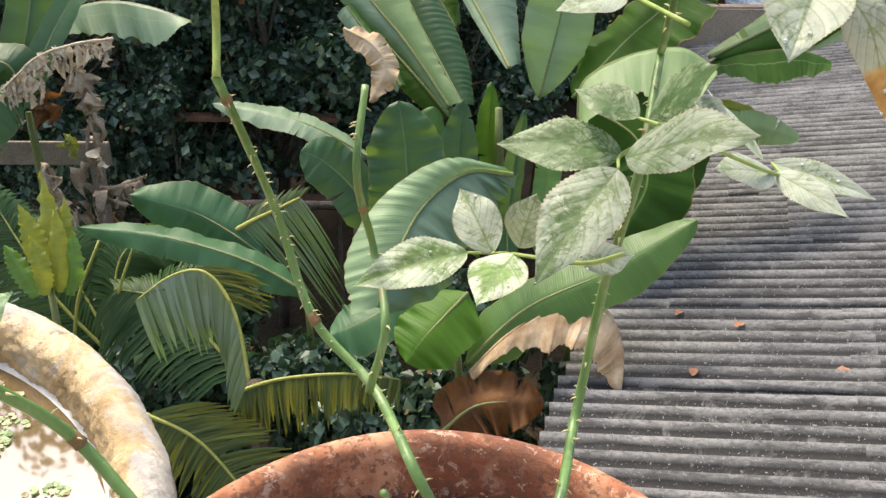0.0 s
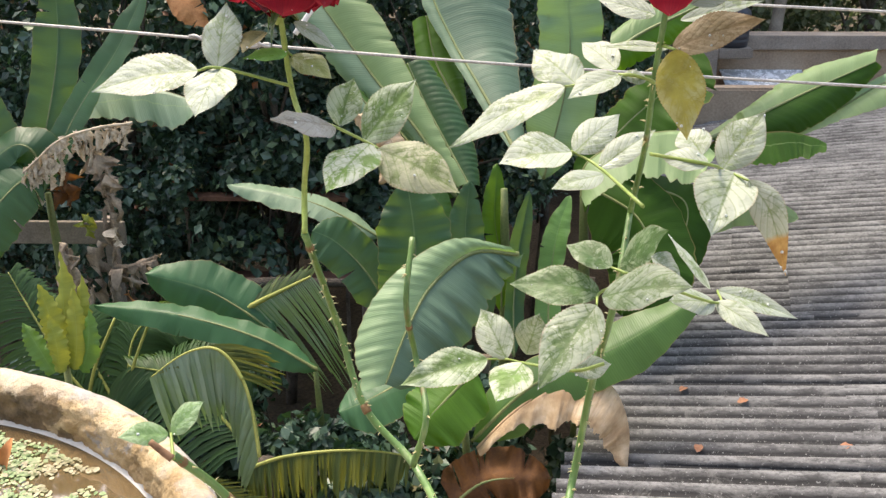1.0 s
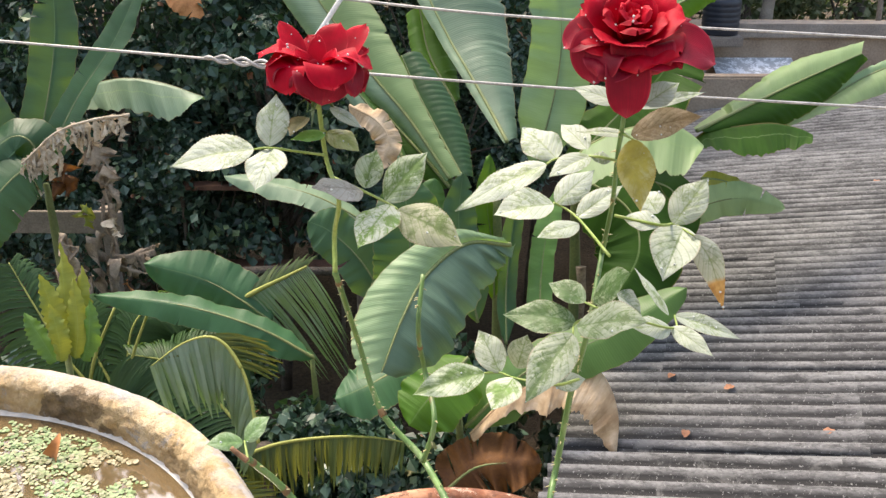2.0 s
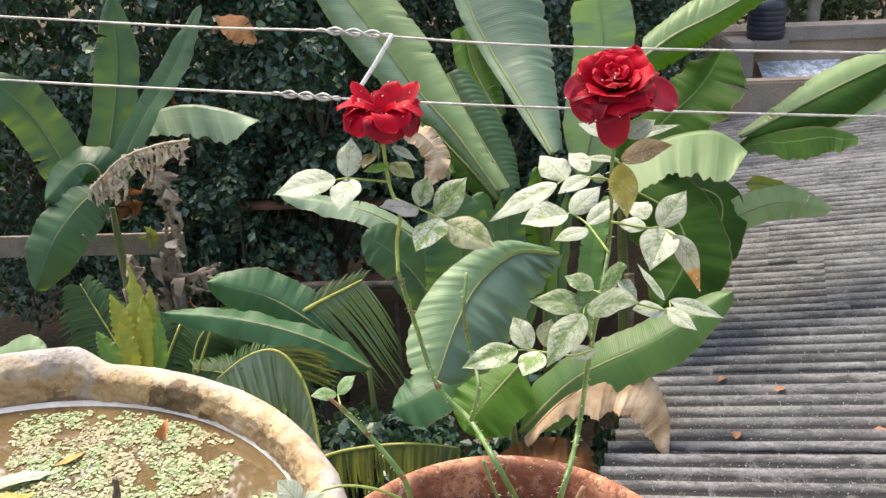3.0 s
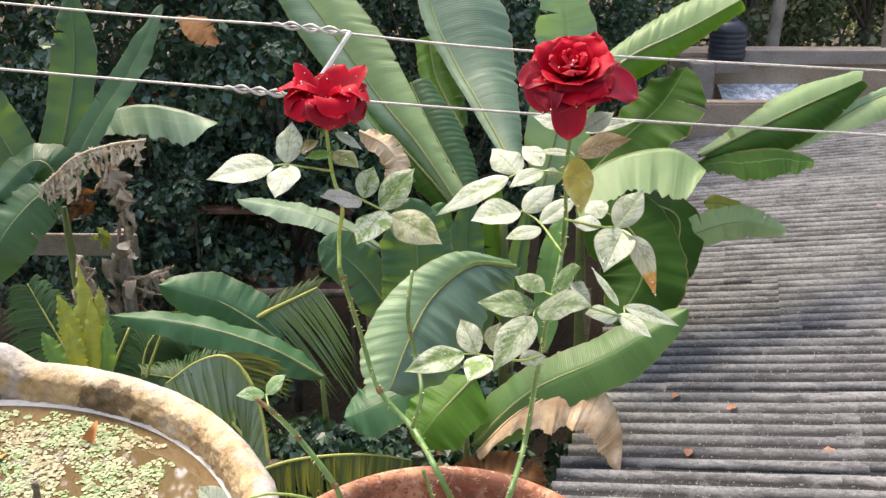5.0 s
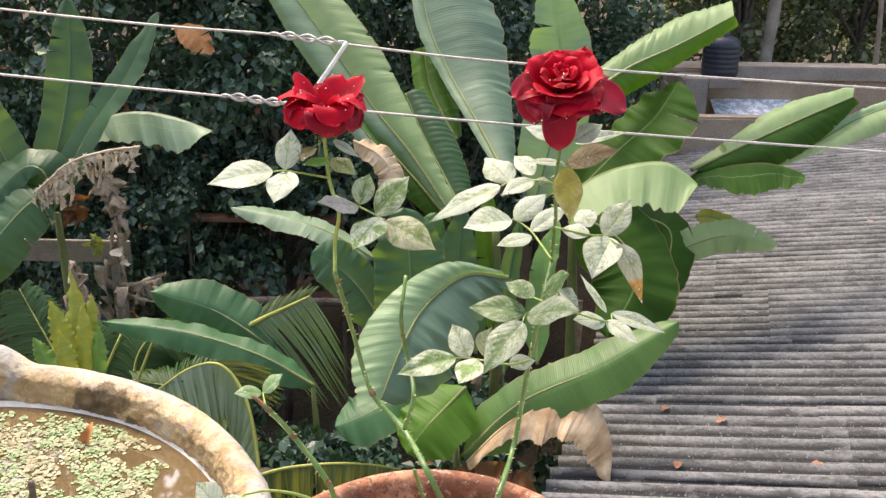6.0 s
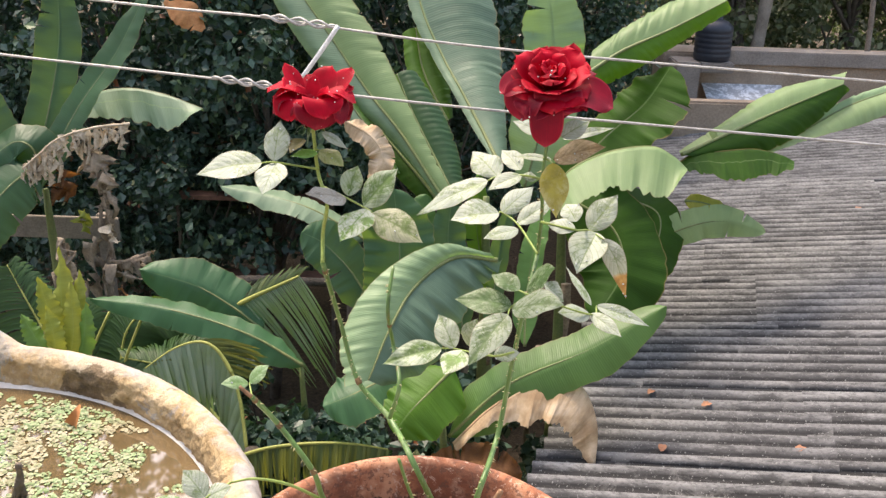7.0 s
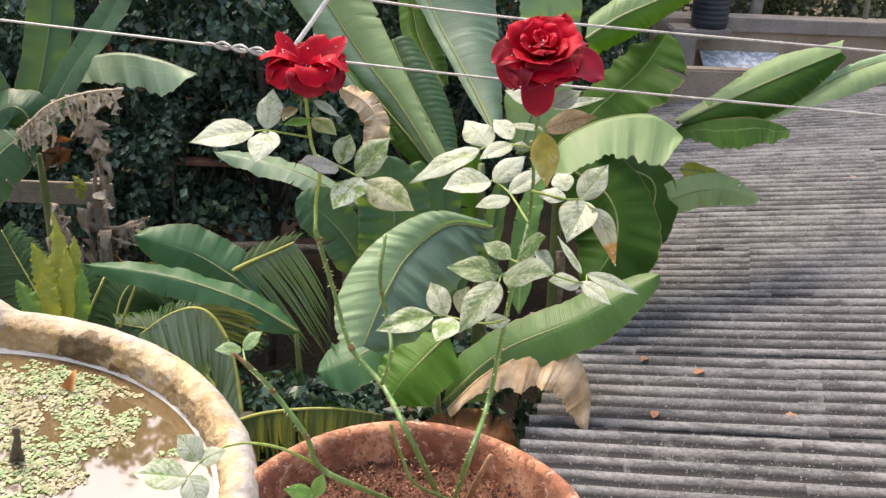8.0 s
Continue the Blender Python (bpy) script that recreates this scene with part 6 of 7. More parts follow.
# duckweed
rng = random.Random(21)
verts, faces = [], []
WEED = Vector((-0.535, 1.065, 4.8897))
made = 0
while made < 1900:
    x, y = rng.uniform(-0.400, 0.400), rng.uniform(-0.400, 0.400)
    if x * x + y * y > 0.397 ** 2:
        continue
    p = Vector((BOWL.x + x, BOWL.y + y, WATER))
    d = (p - WEED)
    dist = math.hypot(d.x * 1.1, d.y * 0.85)
    n = noise.noise((p.x * 8, p.y * 8, 4)) * 0.5 + noise.noise((p.x * 24, p.y * 24, 9)) * 0.5
    gap = noise.noise((p.x * 17, p.y * 17, 2)) + 0.5 * noise.noise((p.x * 45, p.y * 45, 6))
    if (dist > 0.172 + 0.170 * n or gap > 0.40) and not (dist < 0.250 + 0.080 * n and rng.random() < 0.035):
        made += 0.008
        continue
    made += 1
    size = rng.uniform(0.0022, 0.0046)
    for k in range(rng.choice((2, 3, 3, 4))):
        a = k * 1.9 + rng.uniform(-0.4, 0.4)
        s = size * rng.uniform(0.7, 1.1)
        c = p + Vector((math.cos(a), math.sin(a), 0)) * size * rng.uniform(0.6, 1.3) + Vector((0, 0, rng.uniform(0.0004, 0.0022)))
        tilt = Vector((rng.uniform(-0.14, 0.14), rng.uniform(-0.14, 0.14), 1)).normalized()
        ax = tilt.cross(Vector((math.cos(a), math.sin(a), 0))).normalized()
        ay = tilt.cross(ax)
        b = len(verts)
        verts.append(c - tilt * s * 0.12)
        for g in range(8):
            h = g * 6.283 / 8
            verts.append(c + ax * s * math.cos(h) * rng.uniform(0.62, 1.12) + ay * s * 0.8 * math.sin(h) * rng.uniform(0.62, 1.12) + tilt * s * rng.uniform(-0.05, 0.16))
        for g in range(8):
            faces.append((b, b + 1 + g, b + 1 + (g + 1) % 8))
tagged(mesh_part("duckweed", verts, faces, "duckweed", None, smooth=False), "pale green mat of duckweed floating on the bowl's water", "duckweed", kind="stuff")
bm = bmesh.new()
tube(bm, spline([(-0.5119, 0.9741, 4.8697), (-0.4948, 0.9691, 4.9176), (-0.4912, 0.9641, 4.9427)], 8), 0.0060, 0.004, 8, 0.2, 3)
tube(bm, spline([(-0.4948, 0.9691, 4.9176), (-0.4940, 0.9774, 4.8697)], 5), 0.004, 0.0047, 7, 0.2, 4)
tagged(part("twig", bm, "bark"), "dark broken twig standing in the bowl's water", "twig")
bm, _ = blade([(-0.4973, 1.1340, 4.8897), (-0.4905, 1.1340, 4.9079), (-0.4884, 1.1440, 4.9172)], 0.0235, (0, -0.6, 0.8), 0, lambda t: 1 - 0.9 * t, 25, 0, 0, 8, 2)
tagged(part("petal_scrap", bm, "fallen"), "curled orange-brown leaf scrap in the water", "leaf")
for a, b, c, w, mat, text in (((-0.6229, 1.0080, 4.8917), (-0.6449, 0.9820, 4.8957), (-0.6859, 0.9702, 4.8917), 0.042, "leaf_yellow", "yellow-brown leaf floating on the bowl's water"), ((-0.6105, 1.0575, 4.8917), (-0.6565, 1.0312, 4.8957), (-0.7107, 1.0106, 4.8917), 0.030, "leaf_pale", "pale bleached leaf floating on the bowl's water"),
                              ((-0.5955, 1.1047, 4.8917), (-0.6044, 1.0796, 4.8957), (-0.6224, 1.0702, 4.8917), 0.016, "leaf_tip", "small orange leaf floating on the bowl's water")):
    bm, _ = blade([a, b, c], w, (0, 0, 1), 0, lambda t: max(0.05, math.sin(math.pi * min(0.97, max(0.03, t)))), 10, 0.05, 0, 12, 3)
    tagged(part("floating_leaf", bm, mat), text, "leaf")


# ---------------------------------------------------------------- rose plant
rose = thing("rose_plant", (-0.015, 0.82, SOIL), "leggy rose bush with two red blooms, thorny canes, pale leaves", "rose bush")


def cane(pts, r0, r1, material="cane", thorns=0, seed=0, label="", nodes=(), n=40):
    rng = random.Random(seed)
    line = spline(pts, n)
    bm = bmesh.new()
    tube(bm, line, r0, r1, 10, 0.05, seed)
    ob = part("cane", bm, material, rose, label)
    for x in nodes:
        i = min(n - 1, max(1, int(x * n)))
        r = (r0 + (r1 - r0) * x) * 1.3
        t = (line[i + 1] - line[i - 1]).normalized() if i < n else (line[i] - line[i - 1]).normalized()
        bm = bmesh.new()
        tube(bm, [line[i] - t * r * 1.1, line[i] - t * r * 0.4, line[i] + t * r * 0.4, line[i] + t * r * 1.0], r * 0.95, r * 0.8, 9, 0.12, seed + i)
        part("node", bm, "node", ob)
    if thorns:
        for _ in range(thorns):
            bm = bmesh.new()
            i = rng.randrange(1, n - 1)
            p = line[i].lerp(line[i + 1], rng.random())
            t = (line[i + 1] - line[i - 1]).normalized()
            a = t.cross(Vector((rng.uniform(-1, 1), rng.uniform(-1, 1), rng.uniform(-1, 1)))).normalized()
            r = r0 + (r1 - r0) * i / n
            ln = rng.uniform(0.0014, 0.0036)
            tube(bm, [p + a * r * 0.8, p + a * (r + ln * 0.5) - t * ln * 0.08, p + a * (r + ln) - t * ln * 0.35], ln * 0.22, ln * 0.02, 5)
            part("thorn", bm, "thorn", ob)
    return line


A = cane([(0.0280, 0.9297, 4.8590), (-0.0139, 0.7735, 5.0703), (-0.0473, 0.8393, 5.0934), (-0.0823, 0.8663, 5.1218), (-0.1018, 0.8821, 5.1799), (-0.1090, 0.8157, 5.2695)], 0.0031, 0.0022, thorns=84, seed=1, nodes=(0.62, 0.995))
A2 = cane([(-0.1090, 0.8157, 5.2695), (-0.1098, 0.8288, 5.2953), (-0.1017, 0.7959, 5.3321), (-0.1117, 0.8164, 5.3549), (-0.1136, 0.8036, 5.3998)], 0.0018, 0.0016, "shoot", seed=2)
cane([(-0.0458, 0.7932, 5.1243), (-0.0373, 0.7931, 5.1606), (-0.0458, 0.8368, 5.1792), (-0.0492, 0.8065, 5.2286), (-0.0462, 0.8282, 5.2628)], 0.0022, 0.0017, thorns=22, seed=3, nodes=(0.66,))
B = cane([(0.0247, 0.9244, 4.8590), (0.0375, 0.7583, 5.0641), (0.0586, 0.8305, 5.0865), (0.0680, 0.8322, 5.1612), (0.0727, 0.8007, 5.2299), (0.0873, 0.8472, 5.2731)], 0.0030, 0.0019, thorns=105, seed=4)
B2 = cane([(0.0873, 0.8472, 5.2731), (0.0833, 0.7969, 5.3291), (0.0780, 0.7600, 5.3754), (0.0801, 0.7482, 5.4228)], 0.0018, 0.0014, thorns=26, seed=5)
C = cane([(-0.0195, 0.9413, 4.8643), (-0.0581, 0.7240, 5.0553), (-0.0910, 0.6898, 5.1020), (-0.0968, 0.6501, 5.1617), (-0.1233, 0.6554, 5.1990), (-0.1388, 0.6350, 5.2352)], 0.0027, 0.0019, thorns=16, seed=6, nodes=(0.99, 0.62, 0.8))
cane([(-0.0911, 0.6902, 5.1029), (-0.1174, 0.6623, 5.1390), (-0.1432, 0.6556, 5.1485), (-0.1611, 0.6502, 5.1483)], 0.0015, 0.0009, "shoot", seed=7)
cane([(0.0448, 0.9501, 4.8643), (-0.0075, 0.7582, 5.0343), (-0.0222, 0.7346, 5.0806), (-0.0325, 0.7047, 5.1379)], 0.0017, 0.0015, thorns=16, seed=8)


cane([(-0.1357, 0.6242, 5.2406), (-0.1398, 0.6246, 5.2440), (-0.1441, 0.6244, 5.2486)], 0.0017, 0.0013, "twig", seed=9, label="dead brown stub", n=8)


def leaflet_shape(t):
    t = min(0.999, max(0.0, t))
    return max(0.012, 1.05 * math.sin(math.pi * t ** 0.76) ** (0.74 + 0.34 * t) * (1.0 - 0.20 * t ** 3))


VEINS, SLANT = 46.0, 0.62


def leaflet_mesh(a, mid, b, width, roll, seed, sway):
    """A rose leaflet: hollow along its midrib, quilted between the sunken side veins, with a saw-toothed margin and a bent point."""
    rng = random.Random(seed)
    along, across = 54, 7
    line = spline([a, mid, b], along)
    face = Vector((sway, -0.62, 0.78))
    fold, cup = math.tan(radians(rng.uniform(8, 20))), rng.uniform(0.05, 0.16)
    ph, ruffle = rng.uniform(0, 6.3), rng.uniform(0.010, 0.028)
    lop = rng.uniform(-0.06, 0.06)
    bm = bmesh.new()
    uvl = bm.loops.layers.uv.new()
    grid, uvs = [], {}
    for i, p in enumerate(line):
        v = i / along
        t = (line[min(i + 1, along)] - line[max(i - 1, 0)]).normalized()
        s = t.cross(face).normalized()
        n = s.cross(t).normalized()
        q = Matrix.Rotation(radians(roll), 3, t)
        s, n = q @ s, q @ n
        row = []
        for j in range(-across, across + 1):
            x = abs(j) / across
            side = 1 if j > 0 else -1
            half = width * 0.5 * leaflet_shape(v) * (1 + lop * side)
            e = half * x
            if abs(j) == across and 0 < i < along:
                e *= 1.0 + (0.030 if i % 2 else -0.022)
            puff = -math.sin(VEINS * (v - SLANT * 0.5 * x)) * 0.014 * width * min(1.0, 3.0 * x) * (1 - 0.6 * x)
            lift = e * fold - cup * width * x * x * leaflet_shape(v) + puff * leaflet_shape(v)
            lift += ruffle * width * x * x * math.sin(ph + side * 1.3 + v * 15)
            w = bm.verts.new(p + s * (side * e) + n * lift + t * 0.13 * e)
            uvs[w] = (0.5 + 0.5 * side * x, v)
            row.append(w)
        grid.append(row)
    for r, q in zip(grid, grid[1:]):
        for j in range(2 * across):
            f = bm.faces.new((r[j], r[j + 1], q[j + 1], q[j]))
            for lp in f.loops:
                lp[uvl].uv = uvs[lp.vert]
    return bm


def leaf(line, items, seed=0, r=0.0011):
    """A compound leaf: its stalk and the leaflets on it. items: foot, point, width, material, roll, bend."""
    bm = bmesh.new()
    tube(bm, spline(line, 16), r, r * 0.6, 6)
    ob = part("leaf", bm, "shoot", rose)
    for k, (a, b, w, mat, roll, bend) in enumerate(items):
        a, b = Vector(a), Vector(b)
        rng = random.Random(seed * 31 + k)
        mid = (a + b) / 2 + Vector((0, -0.25, 0.9)) * (b - a).length * bend
        bm = leaflet_mesh(a, mid, b, w, roll, seed * 7 + k, 0.1 * rng.uniform(-1, 1))
        part("leaflet", bm, "leaf_" + mat, ob)
    return ob


# on the cane with the smaller bloom
leaf([(-0.1118, 0.8158, 5.3571), (-0.1384, 0.7679, 5.3756), (-0.1517, 0.7745, 5.3731)],
     [((-0.1517, 0.7745, 5.3731), (-0.2041, 0.7648, 5.3640), 0.030, "pale", 6, 0.05),
      ((-0.1425, 0.7772, 5.3741), (-0.1385, 0.7920, 5.4048), 0.024, "pale", -12, 0.04),
      ((-0.1384, 0.7679, 5.3756), (-0.1452, 0.7376, 5.3572), 0.026, "pale", 10, 0.05)], 1)
leaf([(-0.1127, 0.8100, 5.3773), (-0.1100, 0.8130, 5.3744)],
     [((-0.1073, 0.7850, 5.3807), (-0.1284, 0.7756, 5.3791), 0.011, "fresh", 10, 0.05),
      ((-0.1187, 0.7867, 5.3910), (-0.1282, 0.7732, 5.3823), 0.015, "olive", 20, 0.05),
      ((-0.1100, 0.8130, 5.3744), (-0.0874, 0.8037, 5.3635), 0.021, "lime", -20, 0.05),
      ((-0.1052, 0.7968, 5.3945), (-0.0840, 0.8032, 5.3789), 0.009, "pale", 5, 0.05)], 2)
leaf([(-0.1086, 0.8183, 5.3410), (-0.0852, 0.7929, 5.3395), (-0.0656, 0.7831, 5.3328), (-0.0607, 0.7749, 5.3326)],
     [((-0.0852, 0.7929, 5.3395), (-0.1159, 0.7719, 5.3486), 0.031, "mauve", 25, 0.03),
      ((-0.0845, 0.8031, 5.3375), (-0.0768, 0.8167, 5.3612), 0.019, "washed", 8, 0.04),
      ((-0.0705, 0.7992, 5.3298), (-0.0415, 0.8033, 5.3634), 0.029, "washed", -8, 0.03),
      ((-0.0656, 0.7831, 5.3328), (-0.0840, 0.7389, 5.3188), 0.028, "rinsed", 8, 0.04),
      ((-0.0607, 0.7749, 5.3326), (-0.0176, 0.7567, 5.3138), 0.032, "tanned", -6, 0.05)], 3)
# on the cane with the larger bloom
leaf([(0.0786, 0.7565, 5.3896), (0.0830, 0.7421, 5.3895)],
     [((0.0845, 0.8023, 5.3977), (0.0548, 0.8170, 5.4046), 0.014, "pale", -10, 0.02),
      ((0.0887, 0.7433, 5.4100), (0.1130, 0.7646, 5.4189), 0.015, "pale", 12, 0.02),
      ((0.0960, 0.7944, 5.3960), (0.1393, 0.7994, 5.4054), 0.009, "pale", 4, 0.02),
      ((0.0860, 0.7633, 5.3863), (0.1241, 0.7448, 5.4031), 0.019, "red", 14, 0.05),
      ((0.0830, 0.7421, 5.3895), (0.0859, 0.7159, 5.3528), 0.022, "yellow", 8, 0.03),
      ((0.0844, 0.7632, 5.3865), (0.0526, 0.7713, 5.3863), 0.007, "pale", 0, 0.03)], 4)
leaf([(0.0782, 0.7604, 5.3702), (0.0730, 0.7541, 5.3734), (0.0597, 0.7533, 5.3756), (0.0430, 0.7860, 5.3641), (0.0338, 0.7585, 5.3687)],
     [((0.0338, 0.7585, 5.3687), (-0.0231, 0.7587, 5.3371), 0.024, "pale", 16, 0.05),
      ((0.0430, 0.7860, 5.3641), (0.0218, 0.8135, 5.3778), 0.027, "pale", 5, 0.04),
      ((0.0605, 0.7704, 5.3750), (0.0458, 0.7971, 5.3842), 0.016, "pale", -8, 0.04),
      ((0.0597, 0.7533, 5.3756), (0.0331, 0.7383, 5.3668), 0.016, "pale", 12, 0.04),
      ((0.0730, 0.7541, 5.3734), (0.0593, 0.7512, 5.3751), 0.009, "pale", 0, 0.03)], 5)
leaf([(0.0783, 0.7649, 5.3044), (0.0667, 0.8445, 5.3022), (0.0528, 0.8600, 5.3074), (0.0492, 0.8459, 5.3118)],
     [((0.0492, 0.8459, 5.3118), (0.0047, 0.8337, 5.3073), 0.033, "pale", 14, 0.05),
      ((0.0528, 0.8600, 5.3074), (0.0830, 0.8825, 5.3265), 0.023, "pale", 0, 0.04),
      ((0.0667, 0.8445, 5.3022), (0.1013, 0.8591, 5.3221), 0.019, "pale", -8, 0.03),
      ((0.0662, 0.8285, 5.3029), (0.0341, 0.8084, 5.2998), 0.017, "pale", 10, 0.03)], 6)
leaf([(0.0793, 0.7631, 5.3333), (0.1063, 0.7513, 5.3313), (0.1239, 0.7880, 5.3181), (0.1326, 0.7683, 5.3178)],
     [((0.1063, 0.7513, 5.3313), (0.0836, 0.7608, 5.3326), 0.017, "pale", 8, 0.06),
      ((0.1118, 0.7850, 5.3268), (0.1037, 0.8049, 5.3360), 0.019, "pale", -5, 0.06),
      ((0.1239, 0.7880, 5.3181), (0.1481, 0.8029, 5.3460), 0.024, "pale", -5, 0.03),
      ((0.1295, 0.7830, 5.3181), (0.1094, 0.7443, 5.2956), 0.031, "dusty", 10, 0.06),
      ((0.1326, 0.7683, 5.3178), (0.1552, 0.7586, 5.2684), 0.018, "scorched", 14, 0.18)], 7)
leaf([(0.0729, 0.7704, 5.2642), (0.0663, 0.7785, 5.2644)],
     [((0.0663, 0.7785, 5.2644), (0.0425, 0.7967, 5.2707), 0.019, "green", 5, 0.05),
      ((0.0761, 0.8071, 5.2548), (0.0967, 0.7826, 5.2851), 0.029, "green", -10, 0.04),
      ((0.0879, 0.7780, 5.2709), (0.1061, 0.7786, 5.2544), 0.020, "dusty", -20, 0.04)], 8)
leaf([(0.0721, 0.7712, 5.2580), (0.0604, 0.7760, 5.2500), (0.0562, 0.7579, 5.2508)],
     [((0.0604, 0.7760, 5.2500), (0.0107, 0.7887, 5.2496), 0.027, "green", 8, 0.06),
      ((0.0601, 0.7658, 5.2521), (0.0996, 0.7307, 5.2736), 0.029, "dusky", -6, 0.06),
      ((0.0562, 0.7579, 5.2508), (0.0225, 0.7180, 5.2209), 0.029, "dusky", 6, 0.06)], 9)
leaf([(0.0729, 0.7704, 5.2642), (0.1344, 0.8095, 5.2295), (0.1475, 0.8517, 5.2192)],
     [((0.1475, 0.8517, 5.2192), (0.1974, 0.8419, 5.2040), 0.016, "pale", -4, 0.03),
      ((0.1364, 0.8147, 5.2282), (0.1613, 0.7882, 5.2179), 0.015, "pale", 8, 0.03),
      ((0.1344, 0.8095, 5.2295), (0.1030, 0.7936, 5.2376), 0.020, "pale", 10, 0.03),
      ((0.1411, 0.8453, 5.2223), (0.1192, 0.8784, 5.2475), 0.015, "dusty", 40, 0.02)], 10)
leaf([(0.0651, 0.7745, 5.2067), (0.0471, 0.7723, 5.2032), (0.0201, 0.7894, 5.1990), (0.0128, 0.8350, 5.1773), (0.0004, 0.8303, 5.1797)],
     [((0.0004, 0.8303, 5.1797), (-0.0549, 0.8151, 5.1685), 0.027, "washed", 8, 0.05),
      ((0.0128, 0.8350, 5.1773), (-0.0036, 0.8624, 5.2002), 0.023, "dusty", -10, 0.05),
      ((0.0201, 0.7894, 5.1990), (0.0032, 0.7608, 5.1887), 0.025, "rinsed", 12, 0.05),
      ((0.0268, 0.8500, 5.1730), (0.0341, 0.8461, 5.2045), 0.022, "dusty", 0, 0.04),
      ((0.0471, 0.7723, 5.2032), (0.0712, 0.7841, 5.2015), 0.015, "dusty", 4, 0.04)], 11)
# young shoots low down
leaf([(-0.1357, 0.6252, 5.2397), (-0.1401, 0.6385, 5.2438)],
     [((-0.1404, 0.6362, 5.2446), (-0.1586, 0.6272, 5.2486), 0.011, "young", 5, 0.05),
      ((-0.1401, 0.6385, 5.2438), (-0.1257, 0.6423, 5.2575), 0.012, "young", -8, 0.05)], 12, 0.0009)
leaf([(-0.1611, 0.6502, 5.1483), (-0.1755, 0.6379, 5.1446), (-0.1858, 0.6237, 5.1368)],
     [((-0.1790, 0.6373, 5.1432), (-0.1984, 0.6496, 5.1589), 0.020, "dusty", 0, 0.05),
      ((-0.1790, 0.6368, 5.1420), (-0.1580, 0.6408, 5.1517), 0.016, "dusty", -10, 0.05),
      ((-0.1850, 0.6237, 5.1368), (-0.2254, 0.6163, 5.1443), 0.026, "rinsed", 12, 0.05),
      ((-0.1837, 0.6243, 5.1381), (-0.1712, 0.6062, 5.1215), 0.022, "pale", 0, 0.05)], 13, 0.0009)
leaf([(-0.0892, 0.6517, 5.0893), (-0.0914, 0.6550, 5.0969)],
     [((-0.0914, 0.6554, 5.0978), (-0.1162, 0.6495, 5.1091), 0.014, "fresh", 0, 0.05),
      ((-0.0914, 0.6554, 5.0978), (-0.0847, 0.6631, 5.1160), 0.012, "fresh", 0, 0.05)], 14, 0.0009)


def petal(r0, th0, th1, length, width, az, lift, seed, cup=1.0, point=0.80):
    """One petal: it rises from r0 along an opening curve and is cupped round the flower's axis."""
    rng = random.Random(seed)
    bm = bmesh.new()
    uvl = bm.loops.layers.uv.new()
    n, m = 14, 12
    r, z = r0, lift
    grid = []
    ph = rng.uniform(0, 6.3)
    skew = rng.uniform(-0.12, 0.12)
    for i in range(n + 1):
        s = i / n
        th = radians(th0 + (th1 - th0) * s ** 1.4 + 45 * max(0.0, s - 0.72) / 0.28)
        if i:
            r += length / n * math.sin(th)
            z += length / n * math.cos(th)
        tip = max(0.0, (s - 0.5) / 0.5)
        hw = width * 0.5 * max(0.12, math.sin(math.pi * (0.10 + 0.55 * s)) ** 0.8) * math.sqrt(max(0.01, 1 - tip ** (4.2 - 1.6 * point)))
        row = []
        for j in range(m + 1):
            t = j / m * 2 - 1
            rr = max(r, 0.0) + width * 0.28 * cup
            a = t * hw / rr
            out = r + width * 0.28 * cup * (math.cos(a) - 1) + 0.0
            lat = math.sin(a) * rr
            edge = abs(t) ** 3 * s
            top = s ** 5
            zz = z - (1 - math.cos(a)) * rr * 0.15 + 0.05 * width * math.sin(ph + t * 3.1) * s * s - 0.04 * length * top * (t + skew) ** 2
            out += 0.10 * width * edge * math.cos(th) + 0.03 * width * math.sin(ph * 2 + t * 5 + s * 3) * s
            row.append(bm.verts.new((out, lat + skew * width * s * 0.5, zz)))
        grid.append(row)
    for i in range(n):
        for j in range(m):
            f = bm.faces.new((grid[i][j], grid[i][j + 1], grid[i + 1][j + 1], grid[i + 1][j]))
            for lp, (a, b) in zip(f.loops, ((i, j), (i, j + 1), (i + 1, j + 1), (i + 1, j))):
                lp[uvl].uv = (b / m, a / n)
    bmesh.ops.rotate(bm, verts=bm.verts, cent=(0, 0, 0), matrix=Matrix.Rotation(az, 3, 'Z'))
    return bm


